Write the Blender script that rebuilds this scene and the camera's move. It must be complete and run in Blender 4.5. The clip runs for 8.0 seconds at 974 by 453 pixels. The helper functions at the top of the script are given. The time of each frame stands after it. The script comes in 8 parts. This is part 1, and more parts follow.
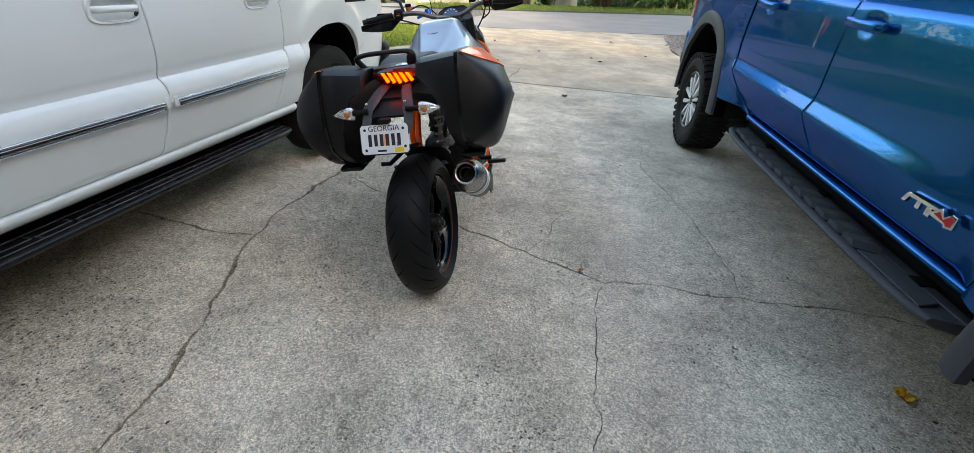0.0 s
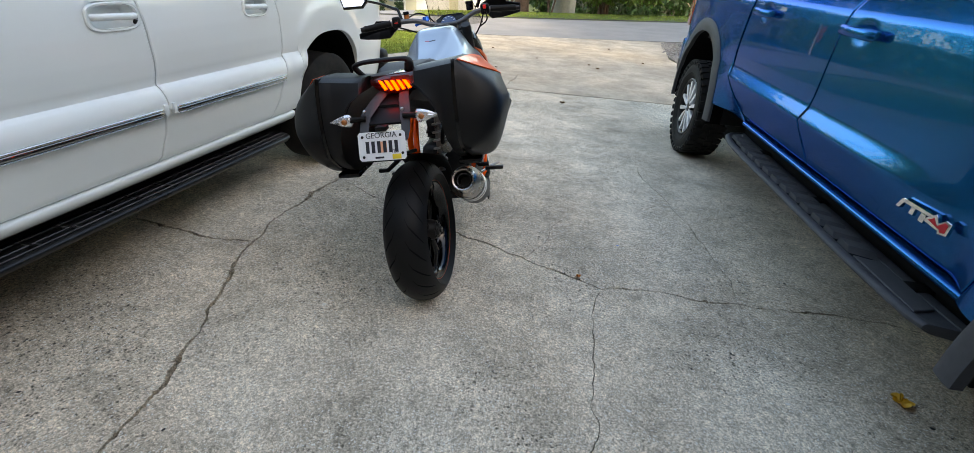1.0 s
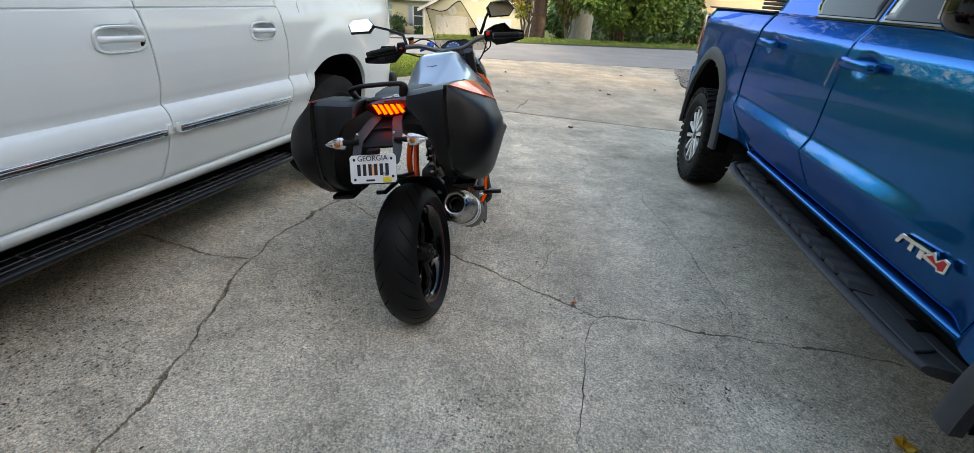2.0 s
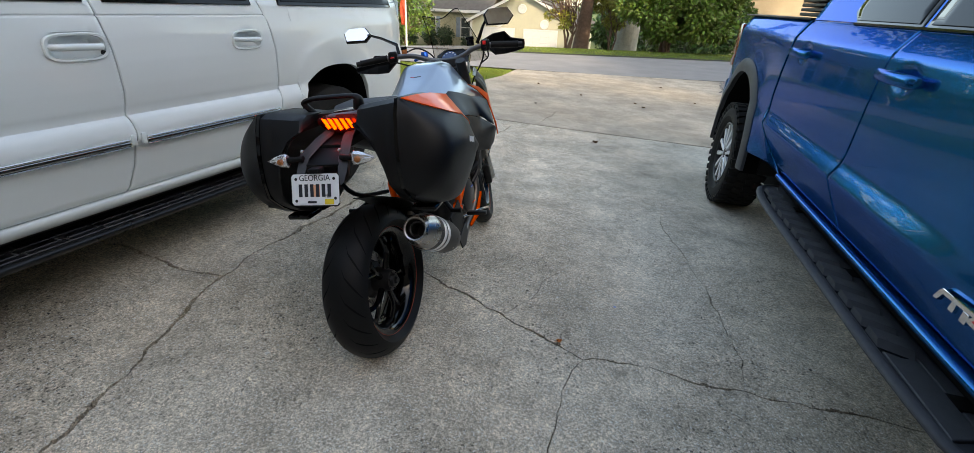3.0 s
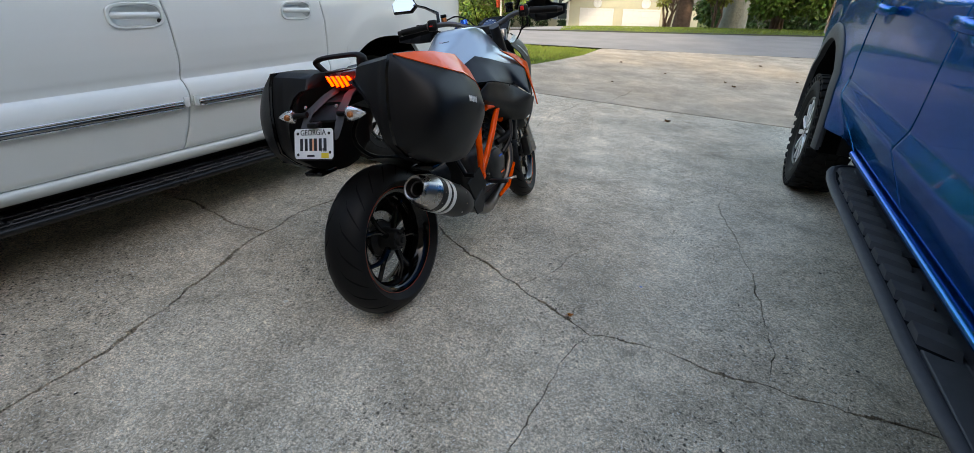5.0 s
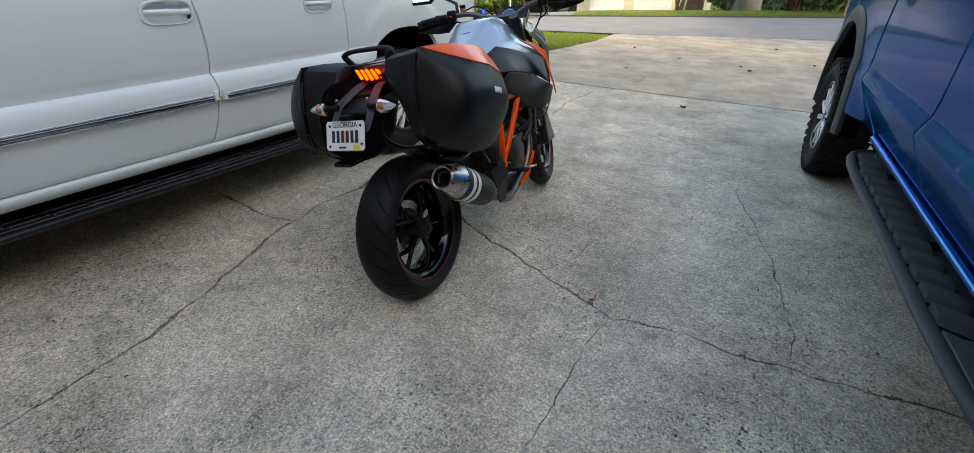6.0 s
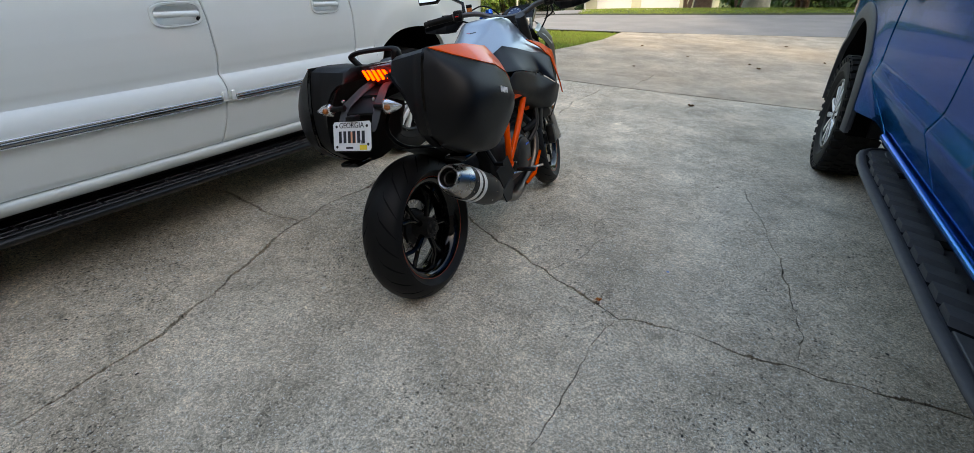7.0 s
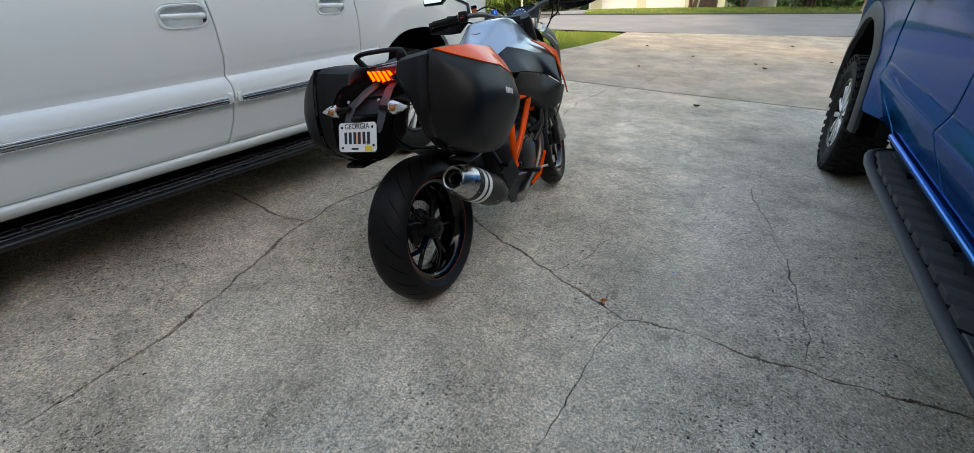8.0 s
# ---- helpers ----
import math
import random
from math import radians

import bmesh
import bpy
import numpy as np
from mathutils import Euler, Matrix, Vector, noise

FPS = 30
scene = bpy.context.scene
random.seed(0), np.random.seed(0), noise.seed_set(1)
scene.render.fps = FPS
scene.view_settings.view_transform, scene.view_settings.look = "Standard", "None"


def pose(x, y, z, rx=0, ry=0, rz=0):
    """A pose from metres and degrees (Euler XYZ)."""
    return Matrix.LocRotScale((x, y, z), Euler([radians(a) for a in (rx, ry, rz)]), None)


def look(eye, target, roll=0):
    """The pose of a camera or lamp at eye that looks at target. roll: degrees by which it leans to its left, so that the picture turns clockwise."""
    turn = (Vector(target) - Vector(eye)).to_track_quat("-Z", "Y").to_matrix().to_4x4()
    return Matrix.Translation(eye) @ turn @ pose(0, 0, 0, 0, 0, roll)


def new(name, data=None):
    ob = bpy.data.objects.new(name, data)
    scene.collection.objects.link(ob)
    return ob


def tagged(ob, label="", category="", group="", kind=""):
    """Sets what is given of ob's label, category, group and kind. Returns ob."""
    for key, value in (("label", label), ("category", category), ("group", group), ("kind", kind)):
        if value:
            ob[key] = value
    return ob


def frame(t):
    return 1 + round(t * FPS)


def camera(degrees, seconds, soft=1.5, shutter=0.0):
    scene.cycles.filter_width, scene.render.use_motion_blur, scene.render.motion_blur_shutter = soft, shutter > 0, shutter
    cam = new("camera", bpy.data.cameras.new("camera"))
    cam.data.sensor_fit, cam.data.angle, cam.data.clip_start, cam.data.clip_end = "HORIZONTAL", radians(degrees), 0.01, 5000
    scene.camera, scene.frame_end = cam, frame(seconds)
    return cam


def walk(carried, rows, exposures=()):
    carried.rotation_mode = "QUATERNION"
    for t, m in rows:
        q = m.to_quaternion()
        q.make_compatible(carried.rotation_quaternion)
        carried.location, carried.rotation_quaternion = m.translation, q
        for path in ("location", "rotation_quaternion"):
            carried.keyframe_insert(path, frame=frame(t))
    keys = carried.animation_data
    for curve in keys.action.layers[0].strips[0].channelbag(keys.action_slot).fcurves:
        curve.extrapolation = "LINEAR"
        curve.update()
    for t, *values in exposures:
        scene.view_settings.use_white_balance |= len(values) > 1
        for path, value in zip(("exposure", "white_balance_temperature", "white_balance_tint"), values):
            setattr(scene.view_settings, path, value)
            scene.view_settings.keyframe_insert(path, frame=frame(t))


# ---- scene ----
EXPOSURE, KELVIN, TINT = 2.24, 8600, 10
cam = camera(89.3, 8.0, soft=0.5)
# the driveway falls to the right by this many degrees; the path is given in the driveway's own frame
SLOPE = pose(0, 0, 0, 0, 2.7, 0)
PATH = [
    (0, (0.013, -0.02, 1.422), (-0.177, 1.721, 0.456), 5.2),
    (0.5, (0.016, -0.02, 1.422), (-0.17, 1.723, 0.46), 5.2),
    (1, (0.019, -0.023, 1.426), (-0.169, 1.73, 0.482), 5.2),
    (1.5, (0.023, -0.029, 1.439), (-0.18, 1.741, 0.531), 5.4),
    (1.7, (0.037, -0.03, 1.44), (-0.18, 1.748, 0.55), 5.6),
    (2.8, (0.351, 0.253, 1.445), (-0.05, 2.016, 0.59), 5.3),
    (3, (0.362, 0.306, 1.438), (-0.071, 2.064, 0.587), 5.2),
    (3.5, (0.392, 0.458, 1.436), (-0.151, 2.178, 0.572), 4.8),
    (4, (0.573, 0.501, 1.41), (-0.083, 2.174, 0.532), 4.0),
    (4.5, (0.692, 0.471, 1.386), (-0.032, 2.099, 0.478), 3.3),
    (4.7, (0.703, 0.453, 1.365), (-0.038, 2.07, 0.452), 3.2),
    (6, (0.666, 0.352, 1.39), (-0.118, 1.916, 0.422), 1.8),
    (6.5, (0.669, 0.35, 1.393), (-0.127, 1.907, 0.422), 1.5),
    (7, (0.671, 0.352, 1.394), (-0.138, 1.901, 0.422), 1.3),
    (7.5, (0.67, 0.352, 1.394), (-0.148, 1.897, 0.423), 1.1),
    (8, (0.669, 0.352, 1.395), (-0.157, 1.893, 0.424), 1.0),
]
walk(cam, [(t, SLOPE @ look(eye, target, roll)) for t, eye, target, roll in PATH], exposures=[(0, EXPOSURE + 0.28, KELVIN - 250, TINT), (1.5, EXPOSURE + 0.23, KELVIN - 330, TINT), (3, EXPOSURE - 0.07, KELVIN - 450, TINT), (4.5, EXPOSURE - 0.07, KELVIN - 650, TINT), (6, EXPOSURE - 0.06, KELVIN - 450, TINT), (8, EXPOSURE - 0.05, KELVIN - 300, TINT)])

# ---------------------------------------------------------------- light
SUN_ELEVATION, SUN_AZIMUTH = radians(27), radians(142)   # azimuth clockwise from +y
world = bpy.data.worlds.new("world")
scene.world = world
world.use_nodes = True
wn = world.node_tree.nodes
wn.clear()
w_out = wn.new("ShaderNodeOutputWorld")
w_bg = wn.new("ShaderNodeBackground")
w_sky = wn.new("ShaderNodeTexSky")
w_sky.sky_type = "NISHITA"
w_sky.sun_disc = False
w_sky.sun_elevation = SUN_ELEVATION
w_sky.sun_rotation = SUN_AZIMUTH
w_sky.air_density, w_sky.dust_density, w_sky.ozone_density = 1.0, 1.5, 1.0
w_bg.inputs["Strength"].default_value = 0.15
world.node_tree.links.new(w_sky.outputs[0], w_bg.inputs["Color"])
world.node_tree.links.new(w_bg.outputs[0], w_out.inputs["Surface"])

sun_data = bpy.data.lights.new("sun", "SUN")
sun_data.energy, sun_data.angle, sun_data.color = 1.1, radians(2.0), (1.0, 0.9, 0.76)
sun = new("sun", sun_data)
sun_dir = Vector((math.sin(SUN_AZIMUTH) * math.cos(SUN_ELEVATION), math.cos(SUN_AZIMUTH) * math.cos(SUN_ELEVATION), math.sin(SUN_ELEVATION)))
sun.matrix_world = look(sun_dir * 60, (0, 0, 0))

# ---------------------------------------------------------------- materials
def material(name, color, rough=0.5, metal=0.0, second=None, scale=6.0, amount=0.5, detail=6.0, bump=0.0, bump_scale=60.0,
             bump_dist=0.004, coat=0.0, coat_rough=0.04, trans=0.0, ior=1.45, rough_var=0.0, spec=0.5, per_object=0.0, per_island=0.0,
             emit=None, emit_strength=0.0, edge=None):
    """Principled material; colour wanders between color and second by noise, with relief from a finer noise. Sizes are per metre."""
    m = bpy.data.materials.new(name)
    m.use_nodes = True
    nt = m.node_tree
    b = nt.nodes["Principled BSDF"]
    b.inputs["Base Color"].default_value = (*color, 1)
    b.inputs["Roughness"].default_value = rough
    b.inputs["Metallic"].default_value = metal
    b.inputs["Coat Weight"].default_value = coat
    b.inputs["Coat Roughness"].default_value = coat_rough
    b.inputs["Transmission Weight"].default_value = trans
    b.inputs["IOR"].default_value = ior
    b.inputs["Specular IOR Level"].default_value = spec
    if edge:
        b.inputs["Specular Tint"].default_value = (*edge, 1)
    if emit:
        b.inputs["Emission Color"].default_value = (*emit, 1)
        b.inputs["Emission Strength"].default_value = emit_strength
    tc = nt.nodes.new("ShaderNodeTexCoord")
    last = None
    if second:
        n = nt.nodes.new("ShaderNodeTexNoise")
        n.inputs["Scale"].default_value = scale
        n.inputs["Detail"].default_value = detail
        n.inputs["Roughness"].default_value = 0.6
        nt.links.new(tc.outputs["Object"], n.inputs["Vector"])
        r = nt.nodes.new("ShaderNodeMapRange")
        r.inputs["From Min"].default_value, r.inputs["From Max"].default_value = 0.5 - 0.25, 0.5 + 0.25
        r.inputs["To Max"].default_value = min(1.0, amount * 2)
        nt.links.new(n.outputs["Fac"], r.inputs["Value"])
        x = nt.nodes.new("ShaderNodeMix")
        x.data_type = "RGBA"
        x.inputs[6].default_value, x.inputs[7].default_value = (*color, 1), (*second, 1)
        nt.links.new(r.outputs[0], x.inputs[0])
        last = x.outputs[2]
        if rough_var:
            rr = nt.nodes.new("ShaderNodeMapRange")
            rr.inputs["To Min"].default_value, rr.inputs["To Max"].default_value = rough - rough_var, rough + rough_var
            nt.links.new(n.outputs["Fac"], rr.inputs["Value"])
            nt.links.new(rr.outputs[0], b.inputs["Roughness"])
    if per_object or per_island:
        src = nt.nodes.new("ShaderNodeObjectInfo").outputs["Random"] if per_object else nt.nodes.new("ShaderNodeNewGeometry").outputs["Random Per Island"]
        k = per_object or per_island
        hsv = nt.nodes.new("ShaderNodeHueSaturation")
        v = nt.nodes.new("ShaderNodeMapRange")
        v.inputs["To Min"].default_value, v.inputs["To Max"].default_value = 1 - k, 1 + k
        nt.links.new(src, v.inputs["Value"])
        nt.links.new(v.outputs[0], hsv.inputs["Value"])
        hh = nt.nodes.new("ShaderNodeMapRange")
        hh.inputs["To Min"].default_value, hh.inputs["To Max"].default_value = 0.5 - 0.06 * k, 0.5 + 0.06 * k
        nt.links.new(src, hh.inputs["Value"])
        nt.links.new(hh.outputs[0], hsv.inputs["Hue"])
        hsv.inputs["Color"].default_value = (*color, 1)
        if last:
            nt.links.new(last, hsv.inputs["Color"])
        last = hsv.outputs[0]
    if last:
        nt.links.new(last, b.inputs["Base Color"])
    if bump:
        n2 = nt.nodes.new("ShaderNodeTexNoise")
        n2.inputs["Scale"].default_value = bump_scale
        n2.inputs["Detail"].default_value = 5
        nt.links.new(tc.outputs["Object"], n2.inputs["Vector"])
        bp = nt.nodes.new("ShaderNodeBump")
        bp.inputs["Strength"].default_value, bp.inputs["Distance"].default_value = bump, bump_dist
        nt.links.new(n2.outputs["Fac"], bp.inputs["Height"])
        nt.links.new(bp.outputs[0], b.inputs["Normal"])
    return m


def concrete_material(name, light, dark, warm, seed=0.0, grit=1.0):
    """Old broom-worn concrete with exposed stone grains, stains and tyre dirt."""
    m = bpy.data.materials.new(name)
    m.use_nodes = True
    nt = m.node_tree
    b = nt.nodes["Principled BSDF"]
    tc = nt.nodes.new("ShaderNodeTexCoord")
    mp = nt.nodes.new("ShaderNodeMapping")
    mp.inputs["Location"].default_value = (seed, seed * 0.7, 0)
    nt.links.new(tc.outputs["Object"], mp.inputs["Vector"])
    # ragged grains: the lookup wanders by a few millimetres
    wn1 = nt.nodes.new("ShaderNodeTexNoise")
    wn1.inputs["Scale"].default_value, wn1.inputs["Detail"].default_value = 95, 3
    nt.links.new(mp.outputs[0], wn1.inputs["Vector"])
    sc1 = nt.nodes.new("ShaderNodeVectorMath")
    sc1.operation = "MULTIPLY_ADD"
    sc1.inputs[1].default_value = (0.022, 0.022, 0.022)
    nt.links.new(wn1.outputs["Color"], sc1.inputs[0])
    nt.links.new(mp.outputs[0], sc1.inputs[2])

    def noise_tex(scale, detail=6, rough=0.6):
        n = nt.nodes.new("ShaderNodeTexNoise")
        n.inputs["Scale"].default_value, n.inputs["Detail"].default_value, n.inputs["Roughness"].default_value = scale, detail, rough
        nt.links.new(mp.outputs[0], n.inputs["Vector"])
        return n.outputs["Fac"]

    def ramp(src, a, c, to0=0.0, to1=1.0):
        r = nt.nodes.new("ShaderNodeMapRange")
        for key, val in (("From Min", a), ("From Max", c), ("To Min", to0), ("To Max", to1)):
            r.inputs[key].default_value = val
        nt.links.new(src, r.inputs["Value"])
        return r.outputs[0]

    def mix(fac, a, c, mode="MIX"):
        x = nt.nodes.new("ShaderNodeMix")
        x.data_type, x.blend_type = "RGBA", mode
        for sock, val in ((0, fac), (6, a), (7, c)):
            if isinstance(val, (tuple, float)):
                x.inputs[sock].default_value = (*val, 1) if isinstance(val, tuple) else val
            else:
                nt.links.new(val, x.inputs[sock])
        return x.outputs[2]

    def voronoi(scale):
        v = nt.nodes.new("ShaderNodeTexVoronoi")
        v.inputs["Scale"].default_value = scale
        nt.links.new(sc1.outputs[0], v.inputs["Vector"])
        sp = nt.nodes.new("ShaderNodeSeparateColor")
        nt.links.new(v.outputs["Color"], sp.inputs[0])
        return v.outputs["Distance"], sp.outputs

    def times(a, c):
        q = nt.nodes.new("ShaderNodeMath")
        q.operation = "MULTIPLY"
        nt.links.new(a, q.inputs[0])
        nt.links.new(c, q.inputs[1])
        return q.outputs[0]

    col = mix(ramp(noise_tex(0.5, 4), 0.40, 0.60), light, warm)
    col = mix(ramp(noise_tex(1.1, 9, 0.68), 0.44, 0.70, 0, 0.8), col, dark)
    col = mix(ramp(noise_tex(3.2, 8, 0.72), 0.48, 0.70, 0, 0.5), col, tuple(c * 0.72 for c in dark))
    col = mix(ramp(noise_tex(11, 7, 0.75), 0.50, 0.72, 0, 0.35 + 0.15 * grit), col, tuple(c * 0.66 for c in dark))
    # coarse sand and dirt: the tone drifts from patch to patch and, less, from grain to grain
    for scale_, det, rgh, lo, hi, dim, lit in ((240, 2, 0.7, 0.38, 0.62, 1 - 0.36 * grit, 1 + 0.30 * grit), (95, 3, 0.75, 0.38, 0.62, 1 - 0.40 * grit, 1 + 0.30 * grit), (24, 4, 0.7, 0.36, 0.64, 1 - 0.14 * grit, 1 + 0.12 * grit), (2.4, 6, 0.65, 0.36, 0.62, 1.14, 0.80), (0.75, 4, 0.6, 0.38, 0.62, 0.90, 1.10)):
        col = mix(1.0, col, ramp(noise_tex(scale_, det, rgh), lo, hi, dim, lit), "MULTIPLY")
    # open pits and exposed stones, crowded in some patches and rare in others
    d1, c1 = voronoi(62)
    d2, c2 = voronoi(135)
    patch = ramp(noise_tex(1.3, 6), 0.42, 0.60, 0.25, 1.0)
    pit = times(times(ramp(d1, 0.22, 0.40, grit, 0), ramp(c1[0], 0.56, 0.66)), patch)
    col = mix(pit, col, tuple(c * 0.12 for c in dark))
    col = mix(times(times(ramp(d2, 0.28, 0.46, grit, 0), ramp(c2[0], 0.55, 0.66, 0, 0.9)), patch), col, tuple(c * 0.22 for c in dark))
    col = mix(times(ramp(d2, 0.26, 0.44, grit, 0), ramp(c2[1], 0.68, 0.80, 0, 0.8)), col, tuple(min(0.85, c * 1.6) for c in light))
    col = mix(times(ramp(d1, 0.16, 0.34, grit, 0), ramp(c1[1], 0.84, 0.90, 0, 0.5)), col, tuple(min(0.85, c * 1.35) for c in warm))
    nt.links.new(col, b.inputs["Base Color"])
    b.inputs["Roughness"].default_value = 0.9
    b.inputs["Specular IOR Level"].default_value = 0.25
    bp = nt.nodes.new("ShaderNodeBump")
    bp.inputs["Strength"].default_value, bp.inputs["Distance"].default_value = 0.8, 0.004
    h1 = nt.nodes.new("ShaderNodeMath")
    h1.operation = "SUBTRACT"
    nt.links.new(noise_tex(120, 5, 0.75), h1.inputs[0])
    nt.links.new(pit, h1.inputs[1])
    nt.links.new(h1.outputs[0], bp.inputs["Height"])
    nt.links.new(bp.outputs[0], b.inputs["Normal"])
    return m


CONCRETE = concrete_material("concrete", (0.70, 0.618, 0.487), (0.43, 0.364, 0.272), (0.68, 0.562, 0.422))
CONCRETE_FAR = concrete_material("concrete_far", (0.50, 0.43, 0.335), (0.37, 0.318, 0.25), (0.50, 0.41, 0.30), 7.0, 0.35)
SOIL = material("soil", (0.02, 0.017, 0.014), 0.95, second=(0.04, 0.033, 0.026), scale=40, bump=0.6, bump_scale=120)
ASPHALT = material("asphalt", (0.22, 0.21, 0.2), 0.9, second=(0.3, 0.285, 0.27), scale=1.3, bump=0.4, bump_scale=160, bump_dist=0.006)
GRASS_SOIL = material("grass_soil", (0.055, 0.09, 0.02), 0.95, second=(0.11, 0.13, 0.03), scale=0.8, bump=0.8, bump_scale=30, bump_dist=0.03)
GRASS = material("grass", (0.11, 0.19, 0.024), 0.7, second=(0.21, 0.25, 0.045), scale=0.9, amount=0.6, per_island=0.3)
GRAVEL = material("gravel", (0.3, 0.28, 0.25), 0.9, second=(0.16, 0.14, 0.12), scale=25, per_island=0.5)
WHITE_PAINT = material("white_paint", (0.765, 0.82, 0.825), 0.35, spec=0.2, second=(0.74, 0.795, 0.80), scale=3, coat=1.0, coat_rough=0.03)
BLUE_PAINT = material("blue_paint", (0.0, 0.100, 0.285), 0.2, metal=0.86, spec=0.0, second=(0.0, 0.118, 0.315), scale=900, detail=1, coat=0.32, coat_rough=0.006, edge=(0.0, 0.37, 0.78))
BLACK_PLASTIC = material("black_plastic", (0.004, 0.004, 0.0045), 0.46, spec=0.22, second=(0.007, 0.007, 0.0075), scale=14, bump=0.25, bump_scale=500, bump_dist=0.0006, rough_var=0.1)
CASE_PLASTIC = material("case_plastic", (0.0035, 0.0035, 0.004), 0.44, spec=0.34, second=(0.005, 0.005, 0.0055), scale=7, bump=0.3, bump_scale=900, bump_dist=0.0005, rough_var=0.08)
GLOSS_BLACK = material("gloss_black", (0.002, 0.002, 0.0022), 0.12, spec=0.25, coat=0.25)
SUV_BOARD = material("suv_board", (0.006, 0.006, 0.007), 0.3, spec=0.4, second=(0.012, 0.012, 0.0125), scale=20, rough_var=0.08)
BOARD_PLASTIC = material("board_plastic", (0.045, 0.047, 0.052), 0.62, spec=0.35, second=(0.065, 0.067, 0.072), scale=30, amount=0.4, bump=0.5, bump_scale=420, bump_dist=0.0012)
RUBBER = material("rubber", (0.006, 0.006, 0.0065), 0.5, spec=0.18, second=(0.009, 0.0088, 0.0086), scale=11, amount=0.5, bump=0.3, bump_scale=260, bump_dist=0.001)
DUSTY_RUBBER = material("dusty_rubber", (0.007, 0.007, 0.007), 0.8, spec=0.25, second=(0.022, 0.020, 0.018), scale=16, amount=0.45, bump=0.3, bump_scale=200, bump_dist=0.001)
CHROME = material("chrome", (0.8, 0.8, 0.8), 0.07, metal=1.0, second=(0.7, 0.7, 0.7), scale=8)
STEEL = material("brushed_steel", (0.5, 0.48, 0.45), 0.28, metal=1.0, second=(0.38, 0.36, 0.34), scale=18, rough_var=0.1)
ALLOY = material("alloy", (0.85, 0.85, 0.85), 0.3, metal=0.35, second=(0.75, 0.75, 0.75), scale=12)
DARK_METAL = material("dark_metal", (0.010, 0.010, 0.011), 0.4, metal=0.5, second=(0.035, 0.034, 0.033), scale=20, rough_var=0.1)
CARBON = material("carbon_wrap", (0.006, 0.006, 0.0063), 0.36, spec=0.22, second=(0.012, 0.012, 0.012), scale=60)
ORANGE = material("orange_paint", (0.86, 0.082, 0.002), 0.3, spec=0.05, second=(0.80, 0.072, 0.002), scale=5, coat=0.3, coat_rough=0.015)
RIM_STRIPE = material("rim_stripe", (0.42, 0.045, 0.012), 0.45)
HEADER_STEEL = material("header_steel", (0.20, 0.17, 0.14), 0.38, metal=1.0, second=(0.10, 0.085, 0.075), scale=14, rough_var=0.1)
MOULDING = material("moulding_metal", (0.40, 0.40, 0.40), 0.13, metal=1.0, second=(0.34, 0.34, 0.34), scale=6)
BAR_GREY = material("bar_grey", (0.15, 0.15, 0.155), 0.36, metal=0.8, second=(0.11, 0.11, 0.115), scale=20)
SILVER_BLUE = material("silver_blue_paint", (0.33, 0.41, 0.49), 0.33, metal=0.7, second=(0.37, 0.45, 0.53), scale=700, detail=1, coat=0.8, coat_rough=0.06)
SLATE_BLUE = material("slate_blue_paint", (0.010, 0.013, 0.019), 0.42, metal=0.3, spec=0.3, second=(0.014, 0.018, 0.026), scale=500, detail=1)
SEAT_VINYL = material("seat_vinyl", (0.025, 0.026, 0.031), 0.6, second=(0.033, 0.034, 0.04), scale=30, bump=0.4, bump_scale=400, bump_dist=0.0008)
TINTED_GLASS = material("tinted_glass", (0.003, 0.004, 0.004), 0.02, spec=0.16)
WINDOW_GLASS = material("window_glass", (0.05, 0.06, 0.065), 0.05, spec=0.8)
MIRROR = material("mirror", (0.9, 0.9, 0.9), 0.01, metal=1.0)
def screen_material(name, tint, gloss):
    """Thin plastic sheet: see-through with a faint gloss."""
    m = bpy.data.materials.new(name)
    m.use_nodes = True
    nt = m.node_tree
    nt.nodes.remove(nt.nodes["Principled BSDF"])
    tr, gl, mx = nt.nodes.new("ShaderNodeBsdfTransparent"), nt.nodes.new("ShaderNodeBsdfGlossy"), nt.nodes.new("ShaderNodeMixShader")
    tr.inputs["Color"].default_value = (*tint, 1)
    gl.inputs["Roughness"].default_value = 0.05
    mx.inputs[0].default_value = gloss
    nt.links.new(tr.outputs[0], mx.inputs[1])
    nt.links.new(gl.outputs[0], mx.inputs[2])
    nt.links.new(mx.outputs[0], nt.nodes["Material Output"].inputs["Surface"])
    return m


SCREEN = screen_material("smoked_screen", (0.60, 0.59, 0.56), 0.06)
CLEAR_LENS = screen_material("clear_lens", (0.97, 0.97, 0.97), 0.10)
AMBER = material("amber", (0.42, 0.14, 0.04), 0.25)
REFLECTOR = material("reflector", (0.86, 0.86, 0.86), 0.16, metal=0.75)
RED_LENS = material("red_lens", (0.22, 0.004, 0.003), 0.12, coat=0.8)
TAIL_GLOW = material("tail_glow", (0.9, 0.06, 0.02), 0.3, emit=(1.0, 0.028, 0.003), emit_strength=3.4)
TAIL_LENS = material("tail_lens", (0.045, 0.0012, 0.001), 0.1, coat=0.8)
PLATE_WHITE = material("plate_white", (0.8, 0.81, 0.82), 0.35, second=(0.74, 0.76, 0.78), scale=40, amount=0.3)
